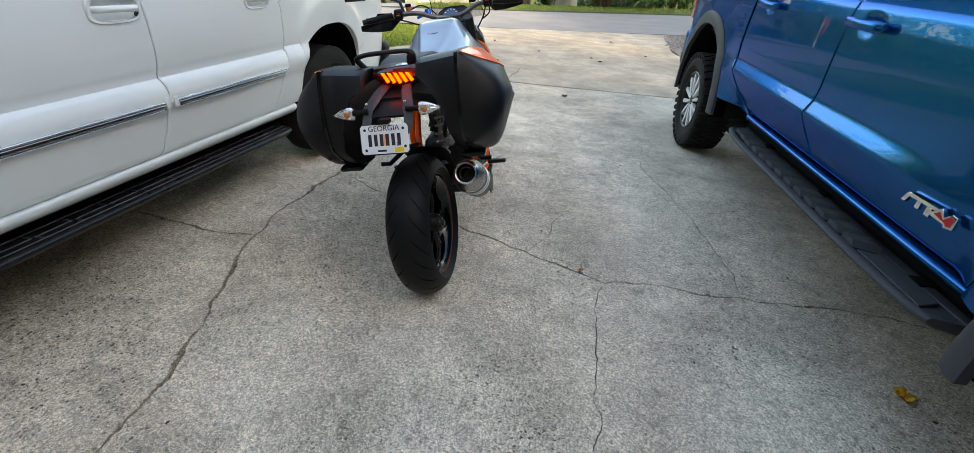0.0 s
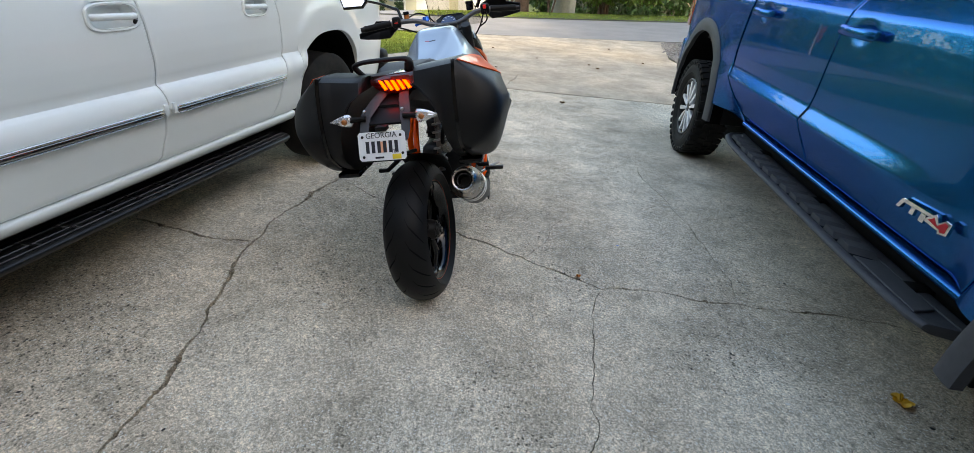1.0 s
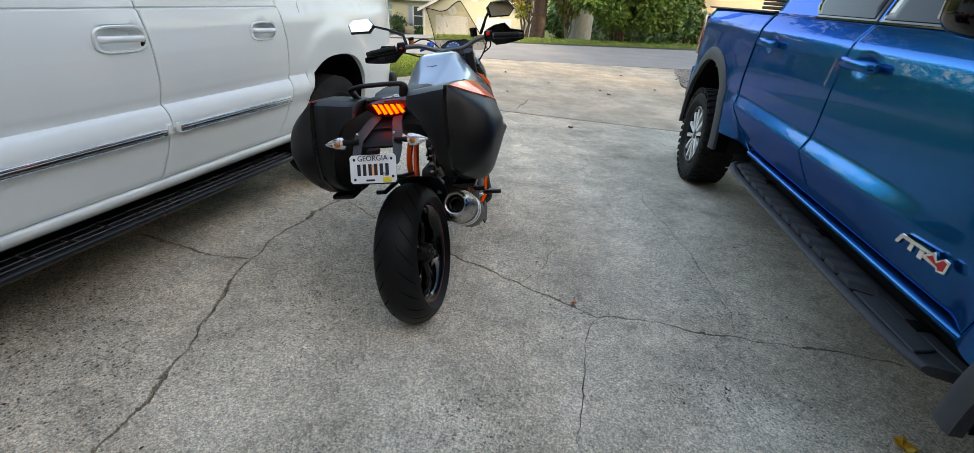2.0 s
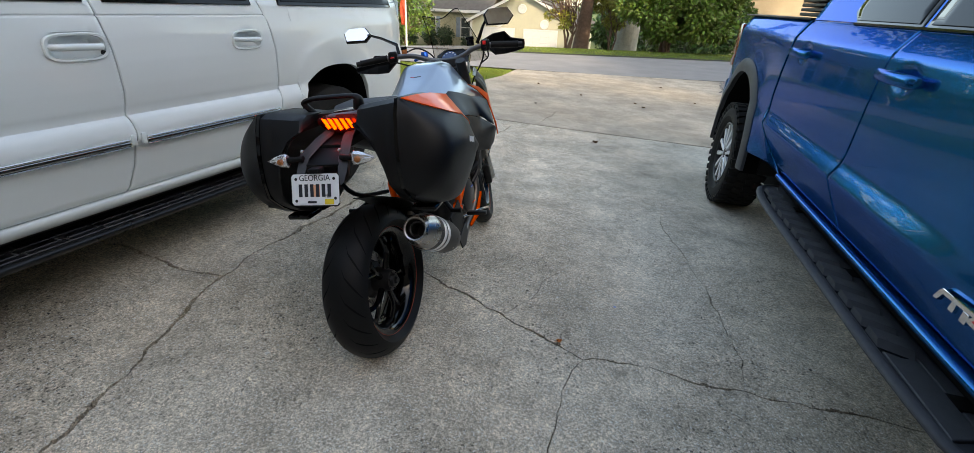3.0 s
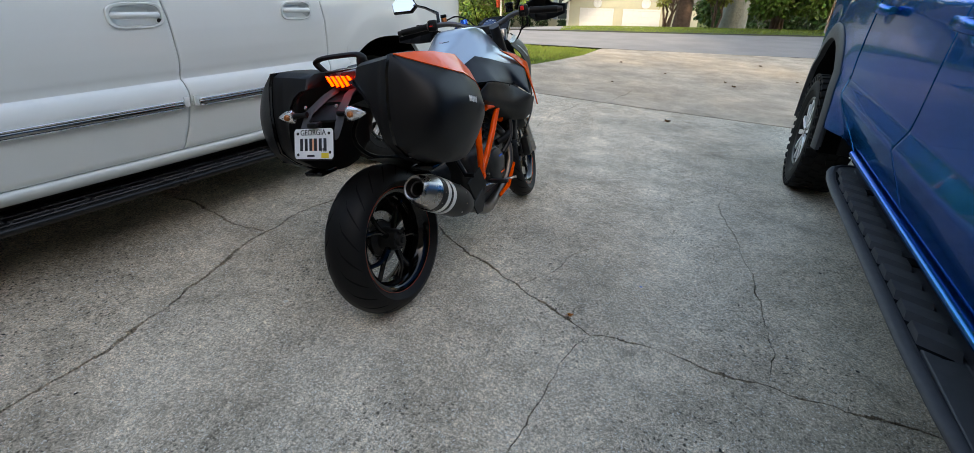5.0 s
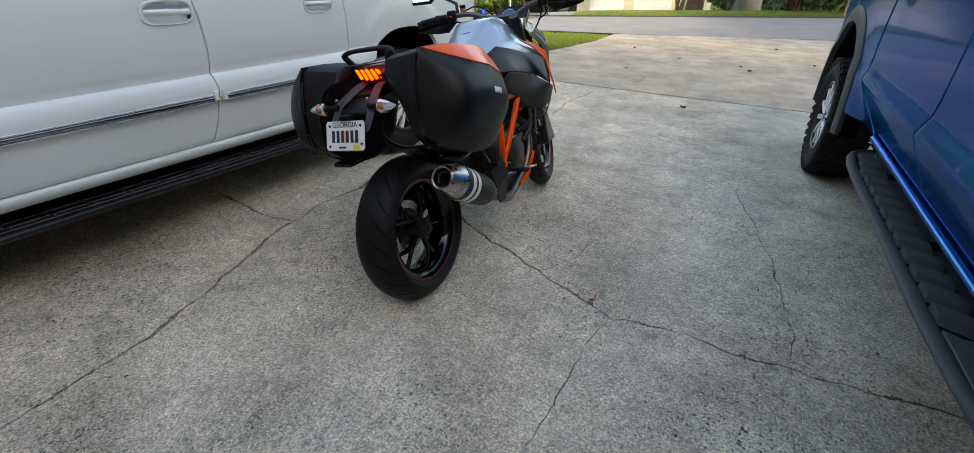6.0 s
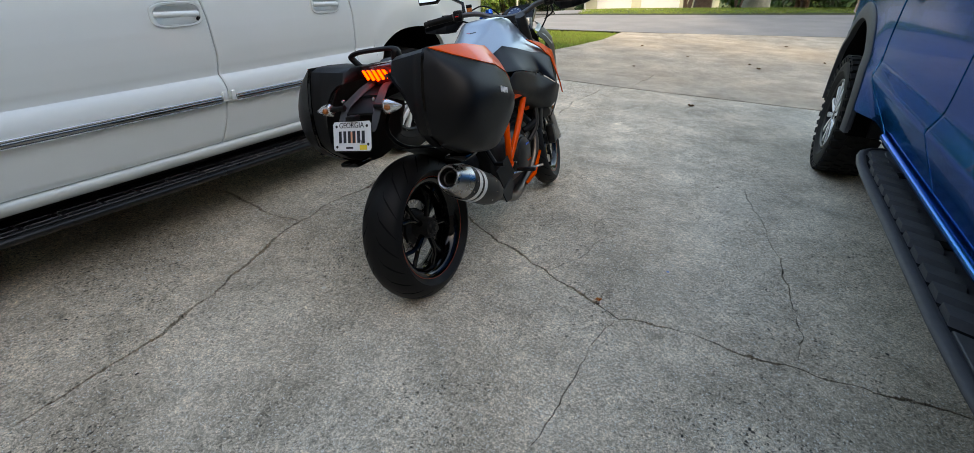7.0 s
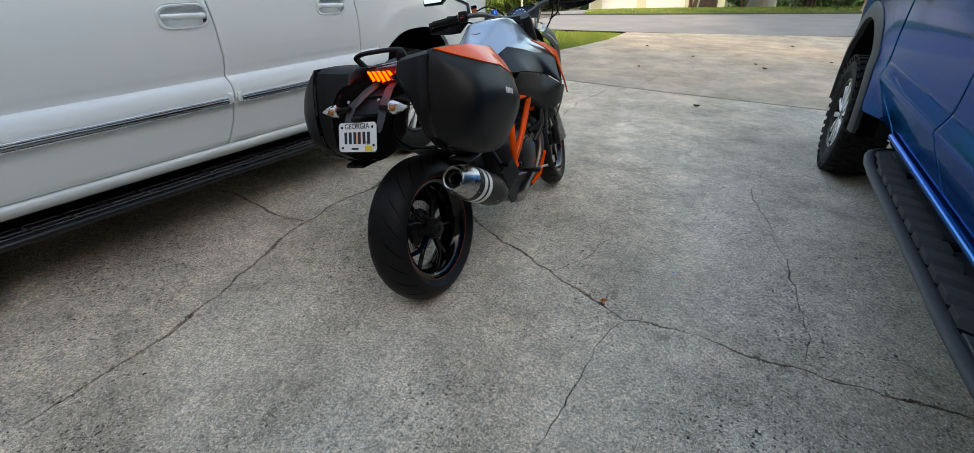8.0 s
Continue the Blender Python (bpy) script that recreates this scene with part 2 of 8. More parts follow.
INK = material("ink", (0.02, 0.022, 0.03), 0.5)
PALE_PRINT = material("pale_print", (0.7, 0.7, 0.7), 0.45)
PEACH = material("peach_print", (0.82, 0.42, 0.25), 0.4)
YELLOW_PRINT = material("yellow_print", (0.8, 0.6, 0.05), 0.4)
RED_PRINT = material("red_print", (0.45, 0.01, 0.02), 0.35)
RED_SWITCH = material("red_switch", (0.8, 0.02, 0.02), 0.4)
BLUE_ANODISED = material("blue_anodised", (0.02, 0.16, 0.75), 0.25, metal=0.7)
DIAL = material("dial", (0.02, 0.04, 0.09), 0.15, emit=(0.1, 0.2, 0.5), emit_strength=0.05)
SIDING_YELLOW = material("siding_yellow", (0.42, 0.40, 0.285), 0.6, second=(0.37, 0.36, 0.27), scale=2)
SIDING_TAN = material("siding_tan", (0.42, 0.34, 0.24), 0.7, second=(0.36, 0.29, 0.2), scale=2)
TRIM_WHITE = material("trim_white", (0.55, 0.55, 0.53), 0.5, second=(0.5, 0.5, 0.48), scale=3)
SHUTTER_BLUE = material("shutter_blue", (0.25, 0.32, 0.42), 0.6, second=(0.22, 0.28, 0.38), scale=5)
ROOF_SHINGLE = material("roof_shingle", (0.12, 0.105, 0.09), 0.9, second=(0.08, 0.07, 0.06), scale=2.5, bump=0.6, bump_scale=14, bump_dist=0.02)
BRICK_WALL = material("brick_wall", (0.3, 0.2, 0.15), 0.9, second=(0.4, 0.3, 0.24), scale=5, bump=0.5, bump_scale=12, bump_dist=0.01)
BARK_BROWN = material("bark_brown", (0.09, 0.055, 0.04), 0.95, second=(0.17, 0.11, 0.08), scale=9, bump=1.0, bump_scale=18, bump_dist=0.04)
BARK_GREY = material("bark_grey", (0.2, 0.2, 0.17), 0.95, second=(0.3, 0.29, 0.25), scale=6, bump=1.0, bump_scale=14, bump_dist=0.03)
LEAF_DARK = material("leaf_dark", (0.035, 0.075, 0.018), 0.45, second=(0.06, 0.12, 0.025), scale=0.7, per_island=0.35)
LEAF_GREEN = material("leaf_green", (0.055, 0.11, 0.017), 0.42, second=(0.15, 0.215, 0.032), scale=0.9, per_island=0.5)
LEAF_YELLOW = material("leaf_yellow", (0.17, 0.2, 0.03), 0.5, second=(0.3, 0.24, 0.04), scale=1.2, per_island=0.3)
LEAF_HEDGE = material("leaf_hedge", (0.02, 0.048, 0.016), 0.55, second=(0.035, 0.075, 0.022), scale=1.5, per_island=0.3)
FALLEN_LEAF = material("fallen_leaf", (0.85, 0.58, 0.07), 0.7, second=(0.7, 0.42, 0.06), scale=60)
DEAD_LEAF = material("dead_leaf", (0.12, 0.07, 0.035), 0.8, second=(0.2, 0.1, 0.04), scale=50)
RED_CLOTH = material("red_cloth", (0.65, 0.06, 0.03), 0.8, second=(0.75, 0.2, 0.1), scale=6)
POLE_WHITE = material("pole_white", (0.7, 0.7, 0.68), 0.4, second=(0.6, 0.6, 0.58), scale=5)
MAT_FELT = material("black_liner", (0.005, 0.005, 0.005), 0.95, spec=0.1)
RIB_GREY = material("rib_grey", (0.11, 0.11, 0.115), 0.5, second=(0.04, 0.04, 0.043), scale=12)

# ---------------------------------------------------------------- modelling kit
def part(name, bm, mat, parent=None, label="", angle=38, fix=True):
    """Links a bmesh as one mesh object, under parent if there is one."""
    if fix:
        bmesh.ops.recalc_face_normals(bm, faces=bm.faces)
    me = bpy.data.meshes.new(name)
    bm.to_mesh(me)
    bm.free()
    me.materials.append(mat)
    if angle:
        me.shade_smooth()
        me.set_sharp_from_angle(angle=radians(angle))
    ob = new(name, me)
    if parent is not None:
        ob.parent = parent
    if label:
        tagged(ob, label)
    return ob


def thing(name, m, label, category, group="", kind=""):
    """An empty at a thing's base, to parent its parts."""
    ob = new(name)
    ob.empty_display_size = 0.2
    ob.matrix_world = m
    return tagged(ob, label, category, group, kind)


def quad_grid(bm, rows, close_u=False):
    """Faces between rows of points; every row has the same count."""
    vs = [[bm.verts.new(p) for p in row] for row in rows]
    for a, b in zip(vs, vs[1:]):
        n = len(a)
        for i in range(n if close_u else n - 1):
            j = (i + 1) % n
            bm.faces.new((a[i], a[j], b[j], b[i]))
    return vs


def loft(bm, rings, caps=True):
    vs = quad_grid(bm, rings, True)
    if caps:
        bm.faces.new(list(reversed(vs[0])))
        bm.faces.new(vs[-1])
    return vs


def box(bm, centre, size, m=None, bevel=0.0, seg=2):
    made = bmesh.ops.create_cube(bm, size=1.0)["verts"]
    for v in made:
        v.co = Vector(centre) + Vector((v.co[i] * size[i] for i in range(3)))
    if bevel:
        edges = {e for v in made for e in v.link_edges}
        res = bmesh.ops.bevel(bm, geom=list(edges), offset=bevel, segments=seg, affect="EDGES", profile=0.5)
        made = list({v for f in res["faces"] for v in f.verts} | {v for v in made if v.is_valid})
    if m is not None:
        bmesh.ops.transform(bm, matrix=m, verts=[v for v in made if v.is_valid])
    return made


def tube(bm, pts, r, n=10, caps=True):
    """A round bar along points; r is one radius or one for each point."""
    pts = [Vector(p) for p in pts]
    rs = r if isinstance(r, (list, tuple)) else [r] * len(pts)
    rings, side = [], None
    for i, p in enumerate(pts):
        d = (pts[min(i + 1, len(pts) - 1)] - pts[max(i - 1, 0)]).normalized()
        if side is None:
            side = d.orthogonal().normalized()
        else:
            side = (side - d * side.dot(d)).normalized()
        up = d.cross(side)
        rings.append([p + (side * math.cos(2 * math.pi * k / n) + up * math.sin(2 * math.pi * k / n)) * rs[i] for k in range(n)])
    return loft(bm, rings, caps)


def smooth_path(pts, times=2):
    """Rounds an open run of points."""
    pts = [Vector(p) for p in pts]
    for _ in range(times):
        out = [pts[0]]
        for a, b in zip(pts, pts[1:]):
            out += [a.lerp(b, 0.25), a.lerp(b, 0.75)]
        pts = out + [pts[-1]]
    return pts


def smooth_ring(pts, times=2):
    """Rounds a closed run of points."""
    pts = [Vector(p) for p in pts]
    for _ in range(times):
        out = []
        for a, b in zip(pts, pts[1:] + pts[:1]):
            out += [a.lerp(b, 0.25), a.lerp(b, 0.75)]
        pts = out
    return pts


def lathe(bm, profile, m=None, n=48, caps=False):
    """Turns a run of (radius, height) round z, then moves it by m."""
    m = m or Matrix()
    rings = [[m @ Vector((r * math.cos(2 * math.pi * k / n), r * math.sin(2 * math.pi * k / n), h)) for k in range(n)] for r, h in profile]
    return loft(bm, rings, caps)


def prism(bm, outline, depth, m=None, bevel=0.0, seg=2):
    """A plate with an outline in x, y, from z = 0 to depth, edges rounded."""
    m = m or Matrix()
    lo = [bm.verts.new((p[0], p[1], 0)) for p in outline]
    hi = [bm.verts.new((p[0], p[1], depth)) for p in outline]
    n = len(lo)
    bm.faces.new(list(reversed(lo)))
    top = bm.faces.new(hi)
    for i in range(n):
        j = (i + 1) % n
        bm.faces.new((lo[i], lo[j], hi[j], hi[i]))
    vs = lo + hi
    if bevel:
        res = bmesh.ops.bevel(bm, geom=list(top.edges), offset=bevel, segments=seg, affect="EDGES", profile=0.5)
        vs = list({v for f in res["faces"] for v in f.verts} | {v for v in vs if v.is_valid})
    bmesh.ops.transform(bm, matrix=m, verts=[v for v in vs if v.is_valid])


# a plate drawn in y, z, standing up, growing along x
STAND = Matrix(((0, 0, 1, 0), (1, 0, 0, 0), (0, 1, 0, 0), (0, 0, 0, 1)))


def interp(x, xs, ys):
    return float(np.interp(x, xs, ys))


def spread(a, b, n):
    return [a + (b - a) * i / (n - 1) for i in range(n)]


def shell(bm, skin, patches, thick, sign=1.0, edge=0.004):
    """A sheet-metal panel: patches are grids of (y, z); skin gives x. The rim is rounded over and turned inward."""
    for rows in patches:
        quad_grid(bm, [[(skin(y, z), y, z) for y, z in row] for row in rows])
    bmesh.ops.remove_doubles(bm, verts=bm.verts, dist=0.0008)
    if edge:
        bmesh.ops.inset_region(bm, faces=bm.faces[:], thickness=edge, use_boundary=True, use_even_offset=False)
    rim = [e for e in bm.edges if e.is_boundary]
    for v in {v for e in rim for v in e.verts}:
        v.co.x -= sign * edge * 0.8
    out = bmesh.ops.extrude_edge_only(bm, edges=rim)
    for v in out["geom"]:
        if isinstance(v, bmesh.types.BMVert):
            v.co.x -= sign * thick


def arch_patches(y0, y1, z0, z1, yc, zc, rx, rz, power, nu=26, nv=22, low=8, step=0.05):
    """Grids of (y, z) for a wing with a wheel opening; y0(z) and y1(z) are its front and rear edges."""
    def sides(edge_a, edge_b):
        zs = spread(z0, zc, low) + spread(zc, z1, nv)[1:]
        return [[(edge_a(z) + (edge_b(z) - edge_a(z)) * k / 9, z) for k in range(10)] for z in zs]
    left = sides(y0, lambda z: yc - rx)
    right = sides(lambda z: yc + rx, y1)
    cols = [yc - rx * math.cos(math.pi * k / nu) for k in range(nu + 1)]
    rows = []
    for i in range(nv):
        row = []
        for y in cols:
            u = min(1.0, abs((y - yc) / rx))
            lowz = zc + rz * (1 - u ** power) ** (1 / power)
            row.append((y, lowz + (z1 - lowz) * i / (nv - 1)))
        rows.append(row)
    return [left, rows, right]

# ---------------------------------------------------------------- ground, driveway, street
SIDE_FALL = math.tan(radians(2.7))


def ease(a, b, x):
    u = min(1.0, max(0.0, (x - a) / (b - a)))
    return u * u * (3 - 2 * u)


STREET_TURN = radians(13.5)
STREET_U = Vector((math.cos(STREET_TURN), math.sin(STREET_TURN)))
STREET_N = Vector((-math.sin(STREET_TURN), math.cos(STREET_TURN)))
STREET_NEAR = Vector((-2.1, 11.75)).dot(STREET_N)
STREET_WIDE = 4.6


def across(x, y):
    """How far a spot lies beyond the street's near edge."""
    return x * STREET_N.x + y * STREET_N.y - STREET_NEAR


def terrain(x, y):
    """Height of the ground: the driveway falls to one side, the street is level, the land beyond drops away."""
    z = -SIDE_FALL * 14 * math.tanh(x / 14) * (1 - ease(7, 16, y))
    d = across(x, y) - STREET_WIDE
    left = 1 - ease(-4.5, 1.5, x * STREET_U.x + y * STREET_U.y)
    z -= 2.6 * ease(1.5 - 1.2 * left, 20 - 7 * left, d)
    z += 0.03 * ease(0.1, 0.9, d) * (1 - ease(3, 6, d))
    z += 2.5 * ease(60, 140, d)
    return z


def ground_sheet():
    bm = bmesh.new()
    xs = [-900, -400, -200, -110] + spread(-70, -14, 15) + spread(-12, 12, 33) + spread(14, 70, 15) + [110, 200, 400, 900]
    ys = [-900, -300, -120, -50, -25, -12, -6] + spread(-3, 40, 58) + spread(44, 100, 15) + [140, 220, 400, 900]
    quad_grid(bm, [[(x, y, terrain(x, y) - 0.065) for x in xs] for y in ys])
    ob = part("ground", bm, GRASS_SOIL, None)
    return tagged(ob, "green lawn and woodland ground around the driveway and street", "ground", kind="structure")


ground_sheet()


def strip_sheet(name, d0, d1, lift, mat, n=8):
    bm = bmesh.new()
    rows = []
    for i in range(n):
        d = STREET_NEAR + d0 + (d1 - d0) * i / (n - 1)
        rows.append([(p.x, p.y, terrain(p.x, p.y) + lift) for p in (STREET_U * s + STREET_N * d for s in spread(-90, 90, 181))])
    quad_grid(bm, rows)
    return part(name, bm, mat)


tagged(strip_sheet("road", 0.0, STREET_WIDE, 0.0, ASPHALT, 10), "pale grey worn asphalt residential street", "road", kind="structure")
# low far edge of the street: broken asphalt lip with dark gutter dirt
tagged(strip_sheet("road_edge", STREET_WIDE + 0.002, STREET_WIDE + 0.3, 0.008, SOIL, 3), "dark dirt and leaf litter along the street edge", "road edge", kind="structure")

# worn joint where the driveway meets the street
tagged(strip_sheet("road_joint", -0.028, 0.022, 0.005, SOIL, 3), "dark worn joint between driveway and street", "road joint", kind="structure")

CRACKS = {
    "main": [(-1.20, 0.60), (-1.205, 0.80), (-1.21, 1.02), (-1.24, 1.20), (-1.265, 1.365), (-1.325, 1.50), (-1.34, 1.60), (-1.375, 1.71), (-1.405, 1.81), (-1.445, 1.93), (-1.46, 2.088), (-1.485, 2.27), (-1.465, 2.51), (-1.45, 2.75), (-1.385, 3.0), (-1.37, 3.2), (-1.33, 3.6), (-1.42, 4.2), (-1.36, 5.0)],
    "spur": [(-1.46, 2.088), (-1.563, 2.071), (-1.711, 2.061), (-1.85, 2.086), (-1.954, 2.10), (-2.2, 2.13), (-2.6, 2.0)],
    "middle": [(-0.98, 2.78), (-0.62, 2.61), (-0.48, 2.525), (-0.35, 2.447), (-0.11, 2.347), (0.063, 2.27), (0.231, 2.203), (0.308, 2.174), (0.41, 2.125)],
    "right": [(0.41, 2.125), (0.50, 2.165), (0.60, 2.175), (0.80, 2.172), (0.90, 2.152), (1.05, 2.178), (1.25, 2.18), (1.42, 2.19), (1.60, 2.21), (2.2, 2.16), (3.2, 2.3)],
    "lower": [(0.41, 2.125), (0.372, 2.05), (0.345, 1.90), (0.35, 1.72), (0.345, 1.57), (0.338, 1.48), (0.345, 1.215), (0.313, 1.12), (0.34, 0.6), (0.3, -0.4)],
    "faint": [(1.11, 2.19), (1.12, 2.40), (1.10, 2.55), (1.07, 2.74), (1.03, 3.05), (0.95, 3.30), (0.87, 3.60), (0.81, 4.0), (0.81, 4.45)],
    "branch": [(-1.33, 3.0), (-1.15, 2.88), (-0.98, 2.78)],
    "far": [(-0.96, 4.95), (-1.0, 5.5), (-0.89, 6.28)],
    "apron": [(-0.62, 6.62), (-0.60, 6.9), (-0.54, 7.2), (-0.52, 7.47)],
    "hair": [(-0.02, 2.30), (0.10, 2.55), (0.13, 2.75), (0.22, 2.95)],
}
CRACK_WIDTH = {"main": 0.0135, "spur": 0.011, "middle": 0.0105, "right": 0.0085, "lower": 0.0032, "faint": 0.0042, "branch": 0.006, "far": 0.008, "hair": 0.003, "apron": 0.009}


def crack_outline(name, rnd):
    """A jagged, thin closed outline that follows a crack."""
    pts = [Vector(p) for p in CRACKS[name]]
    for level in range(4):
        out = [pts[0]]
        for a, b in zip(pts, pts[1:]):
            side = Vector((-(b - a).y, (b - a).x))
            out += [a.lerp(b, rnd.uniform(0.4, 0.6)) + side * rnd.uniform(-0.09, 0.09), b]
        pts = out
    w = CRACK_WIDTH[name]
    left, right = [], []
    for i, p in enumerate(pts):
        d = (pts[min(i + 1, len(pts) - 1)] - pts[max(i - 1, 0)]).normalized()
        s = Vector((-d.y, d.x))
        u = i / (len(pts) - 1)
        swell = 1.05 + 0.35 * math.sin(u * 19 + 3 * w) + 0.25 * math.sin(u * 47)
        k = w * swell * rnd.uniform(0.5, 1.5) * min(1.0, 0.25 + 6 * u, 0.25 + 6 * (1 - u)) * 0.5
        chip = [rnd.uniform(0.3, 1.2) * k if rnd.random() < 0.12 else 0.0 for _ in (0, 1)]
        left.append(p + s * (k + chip[0]))
        right.append(p - s * (k + chip[1]))
    return left + right[::-1]


JOINT = [(-4.6, 6.20), (-1.53, 6.42), (-0.4, 6.45), (1.45, 6.58), (5.2, 6.80)]
DRIVE_NEAR = [(-5.0, -3.4), (5.2, -3.4)] + [(x, y - 0.016) for x, y in JOINT[::-1]] + [(-5.0, 5.6)]
DRIVE_FAR = [(x, y + 0.016) for x, y in JOINT] + [(3.9, 8.2), (2.35, 9.4), (2.15, 10.4), (2.32, 12.2), (2.45, 12.82), (-2.1, 11.73), (-2.09, 10.3), (-2.24, 9.28), (-2.40, 8.46), (-2.95, 7.4)]


def slab(name, outline, cracks, mat, label, seed, cell):
    """A concrete slab whose cracks are cut right into it."""
    from mathutils import geometry
    rnd = random.Random(seed)
    verts, faces = [], []

    def add(poly):
        faces.append(list(range(len(verts), len(verts) + len(poly))))
        verts.extend(Vector(p) for p in poly)

    add(outline)
    for c in cracks:
        add(crack_outline(c, rnd))
    lo = [min(p[i] for p in outline) for i in (0, 1)]
    hi = [max(p[i] for p in outline) for i in (0, 1)]
    y = lo[1] + cell / 2
    while y < hi[1]:
        x = lo[0] + cell / 2
        while x < hi[0]:
            verts.append(Vector((x + rnd.uniform(-0.1, 0.1) * cell, y + rnd.uniform(-0.1, 0.1) * cell)))
            x += cell
        y += cell
    edges = [(f[i], f[(i + 1) % len(f)]) for f in faces for i in range(len(f))]
    rings = [[(v.x, v.y) for v in (verts[i] for i in f)] for f in faces]
    v2, _, f2, _, _, _ = geometry.delaunay_2d_cdt(verts, edges, [], 0, 1e-6, True)

    def inside(ring, x, y):
        hit = False
        for (xa, ya), (xb, yb) in zip(ring, ring[1:] + ring[:1]):
            if (ya > y) != (yb > y) and x < (xb - xa) * (y - ya) / (yb - ya) + xa:
                hit = not hit
        return hit

    bounds = [(min(p[0] for p in r), max(p[0] for p in r), min(p[1] for p in r), max(p[1] for p in r)) for r in rings]
    bm = bmesh.new()
    made = [bm.verts.new((v.x, v.y, terrain(v.x, v.y))) for v in v2]
    for f in f2:
        cx, cy = sum(v2[i].x for i in f) / len(f), sum(v2[i].y for i in f) / len(f)
        if not inside(rings[0], cx, cy):
            continue
        if any(b[0] <= cx <= b[1] and b[2] <= cy <= b[3] and inside(r, cx, cy) for r, b in zip(rings[1:], bounds[1:])):
            continue
        bm.faces.new([made[i] for i in f])
    bmesh.ops.delete(bm, geom=[v for v in bm.verts if not v.link_faces], context="VERTS")
    rim = [e for e in bm.edges if e.is_boundary]
    out = bmesh.ops.extrude_edge_only(bm, edges=rim)
    for v in out["geom"]:
        if isinstance(v, bmesh.types.BMVert):
            v.co.z -= 0.055
    ob = part(name, bm, mat, None, angle=25)
    return tagged(ob, label, "driveway", kind="structure")


slab("driveway_near", DRIVE_NEAR, ["main", "spur", "middle", "right", "lower", "faint", "branch", "far", "hair"], CONCRETE,
     "cracked grey concrete driveway slab with exposed aggregate and stains", 3, 0.6)
slab("driveway_far", DRIVE_FAR, ["apron"], CONCRETE_FAR, "pale concrete driveway apron running down to the street", 4, 0.5)


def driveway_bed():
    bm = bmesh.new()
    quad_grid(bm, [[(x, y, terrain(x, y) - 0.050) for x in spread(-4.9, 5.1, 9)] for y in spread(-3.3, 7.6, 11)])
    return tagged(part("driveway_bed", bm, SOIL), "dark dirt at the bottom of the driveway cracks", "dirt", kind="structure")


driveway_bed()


def grass_field(name, spots, height, rnd, label, blades=3):
    """Tufts of narrow blades."""
    bm = bmesh.new()
    for x, y in spots:
        z = terrain(x, y) - 0.03
        for _ in range(blades):
            a = rnd.uniform(0, 6.283)
            h = height * rnd.uniform(0.5, 1.15)
            w = 0.006 + 0.004 * rnd.random() + height * 0.06
            px, py = x + rnd.uniform(-0.05, 0.05), y + rnd.uniform(-0.05, 0.05)
            dx, dy = math.cos(a), math.sin(a)
            lean = h * rnd.uniform(0.1, 0.6)
            b = [bm.verts.new(p) for p in ((px - dy * w, py + dx * w, z), (px + dy * w, py - dx * w, z), (px + dx * lean, py + dy * lean, z + h))]
            bm.faces.new(b)
    ob = part(name, bm, GRASS, None, angle=0, fix=False)
    return tagged(ob, label, "grass", kind="stuff")


def lawn_spots(n, x0, x1, y0, y1, keep, rnd):
    out = []
    while len(out) < n:
        x, y = rnd.uniform(x0, x1), rnd.uniform(y0, y1)
        if keep(x, y):
            out.append((x, y))
    return out


rnd_grass = random.Random(11)
grass_field("verge_grass", lawn_spots(16000, -7.5, -2.0, 6.4, 11.6, lambda x, y: across(x, y) < -0.02 and x < interp(y, [6.0, 7.6, 9.2, 10.3, 11.7], [-4.7, -2.98, -2.27, -2.11, -2.12]), rnd_grass), 0.034, rnd_grass,
            "bright green grass verge beside the driveway")
grass_field("bank_grass", lawn_spots(11000, -9.5, 9.5, 14, 25, lambda x, y: 0.3 < across(x, y) - STREET_WIDE < 4.6 and x > -4.6 - 0.26 * (y - 16.2), rnd_grass), 0.035, rnd_grass,
            "tufted sunlit grass strip beyond the street", 3)


def gravel_patch():
    bm = bmesh.new()
    rnd = random.Random(5)
    for _ in range(1500):
        y = rnd.uniform(9.7, 13.2)
        x = interp(y, [9.7, 11.2, 13.2], [2.33, 2.22, 2.47]) + abs(rnd.gauss(0, 0.45)) - 0.05
        if across(x, y) > 0.05 or x > 3.9:
            continue
        r = rnd.uniform(0.012, 0.035)
        g = bmesh.ops.create_icosphere(bm, subdivisions=1, radius=r)["verts"]
        c = Vector((x, y, terrain(x, y) - 0.02 + r * 0.3))
        for v in g:
            v.co = c + Vector((v.co.x * rnd.uniform(0.8, 1.3), v.co.y * rnd.uniform(0.8, 1.3), v.co.z * 0.7))
    return tagged(part("gravel", bm, GRAVEL, None, angle=20), "loose grey gravel and dry leaves at the driveway edge", "gravel", kind="stuff")


gravel_patch()

# ---------------------------------------------------------------- unseen house added behind the camera for shade


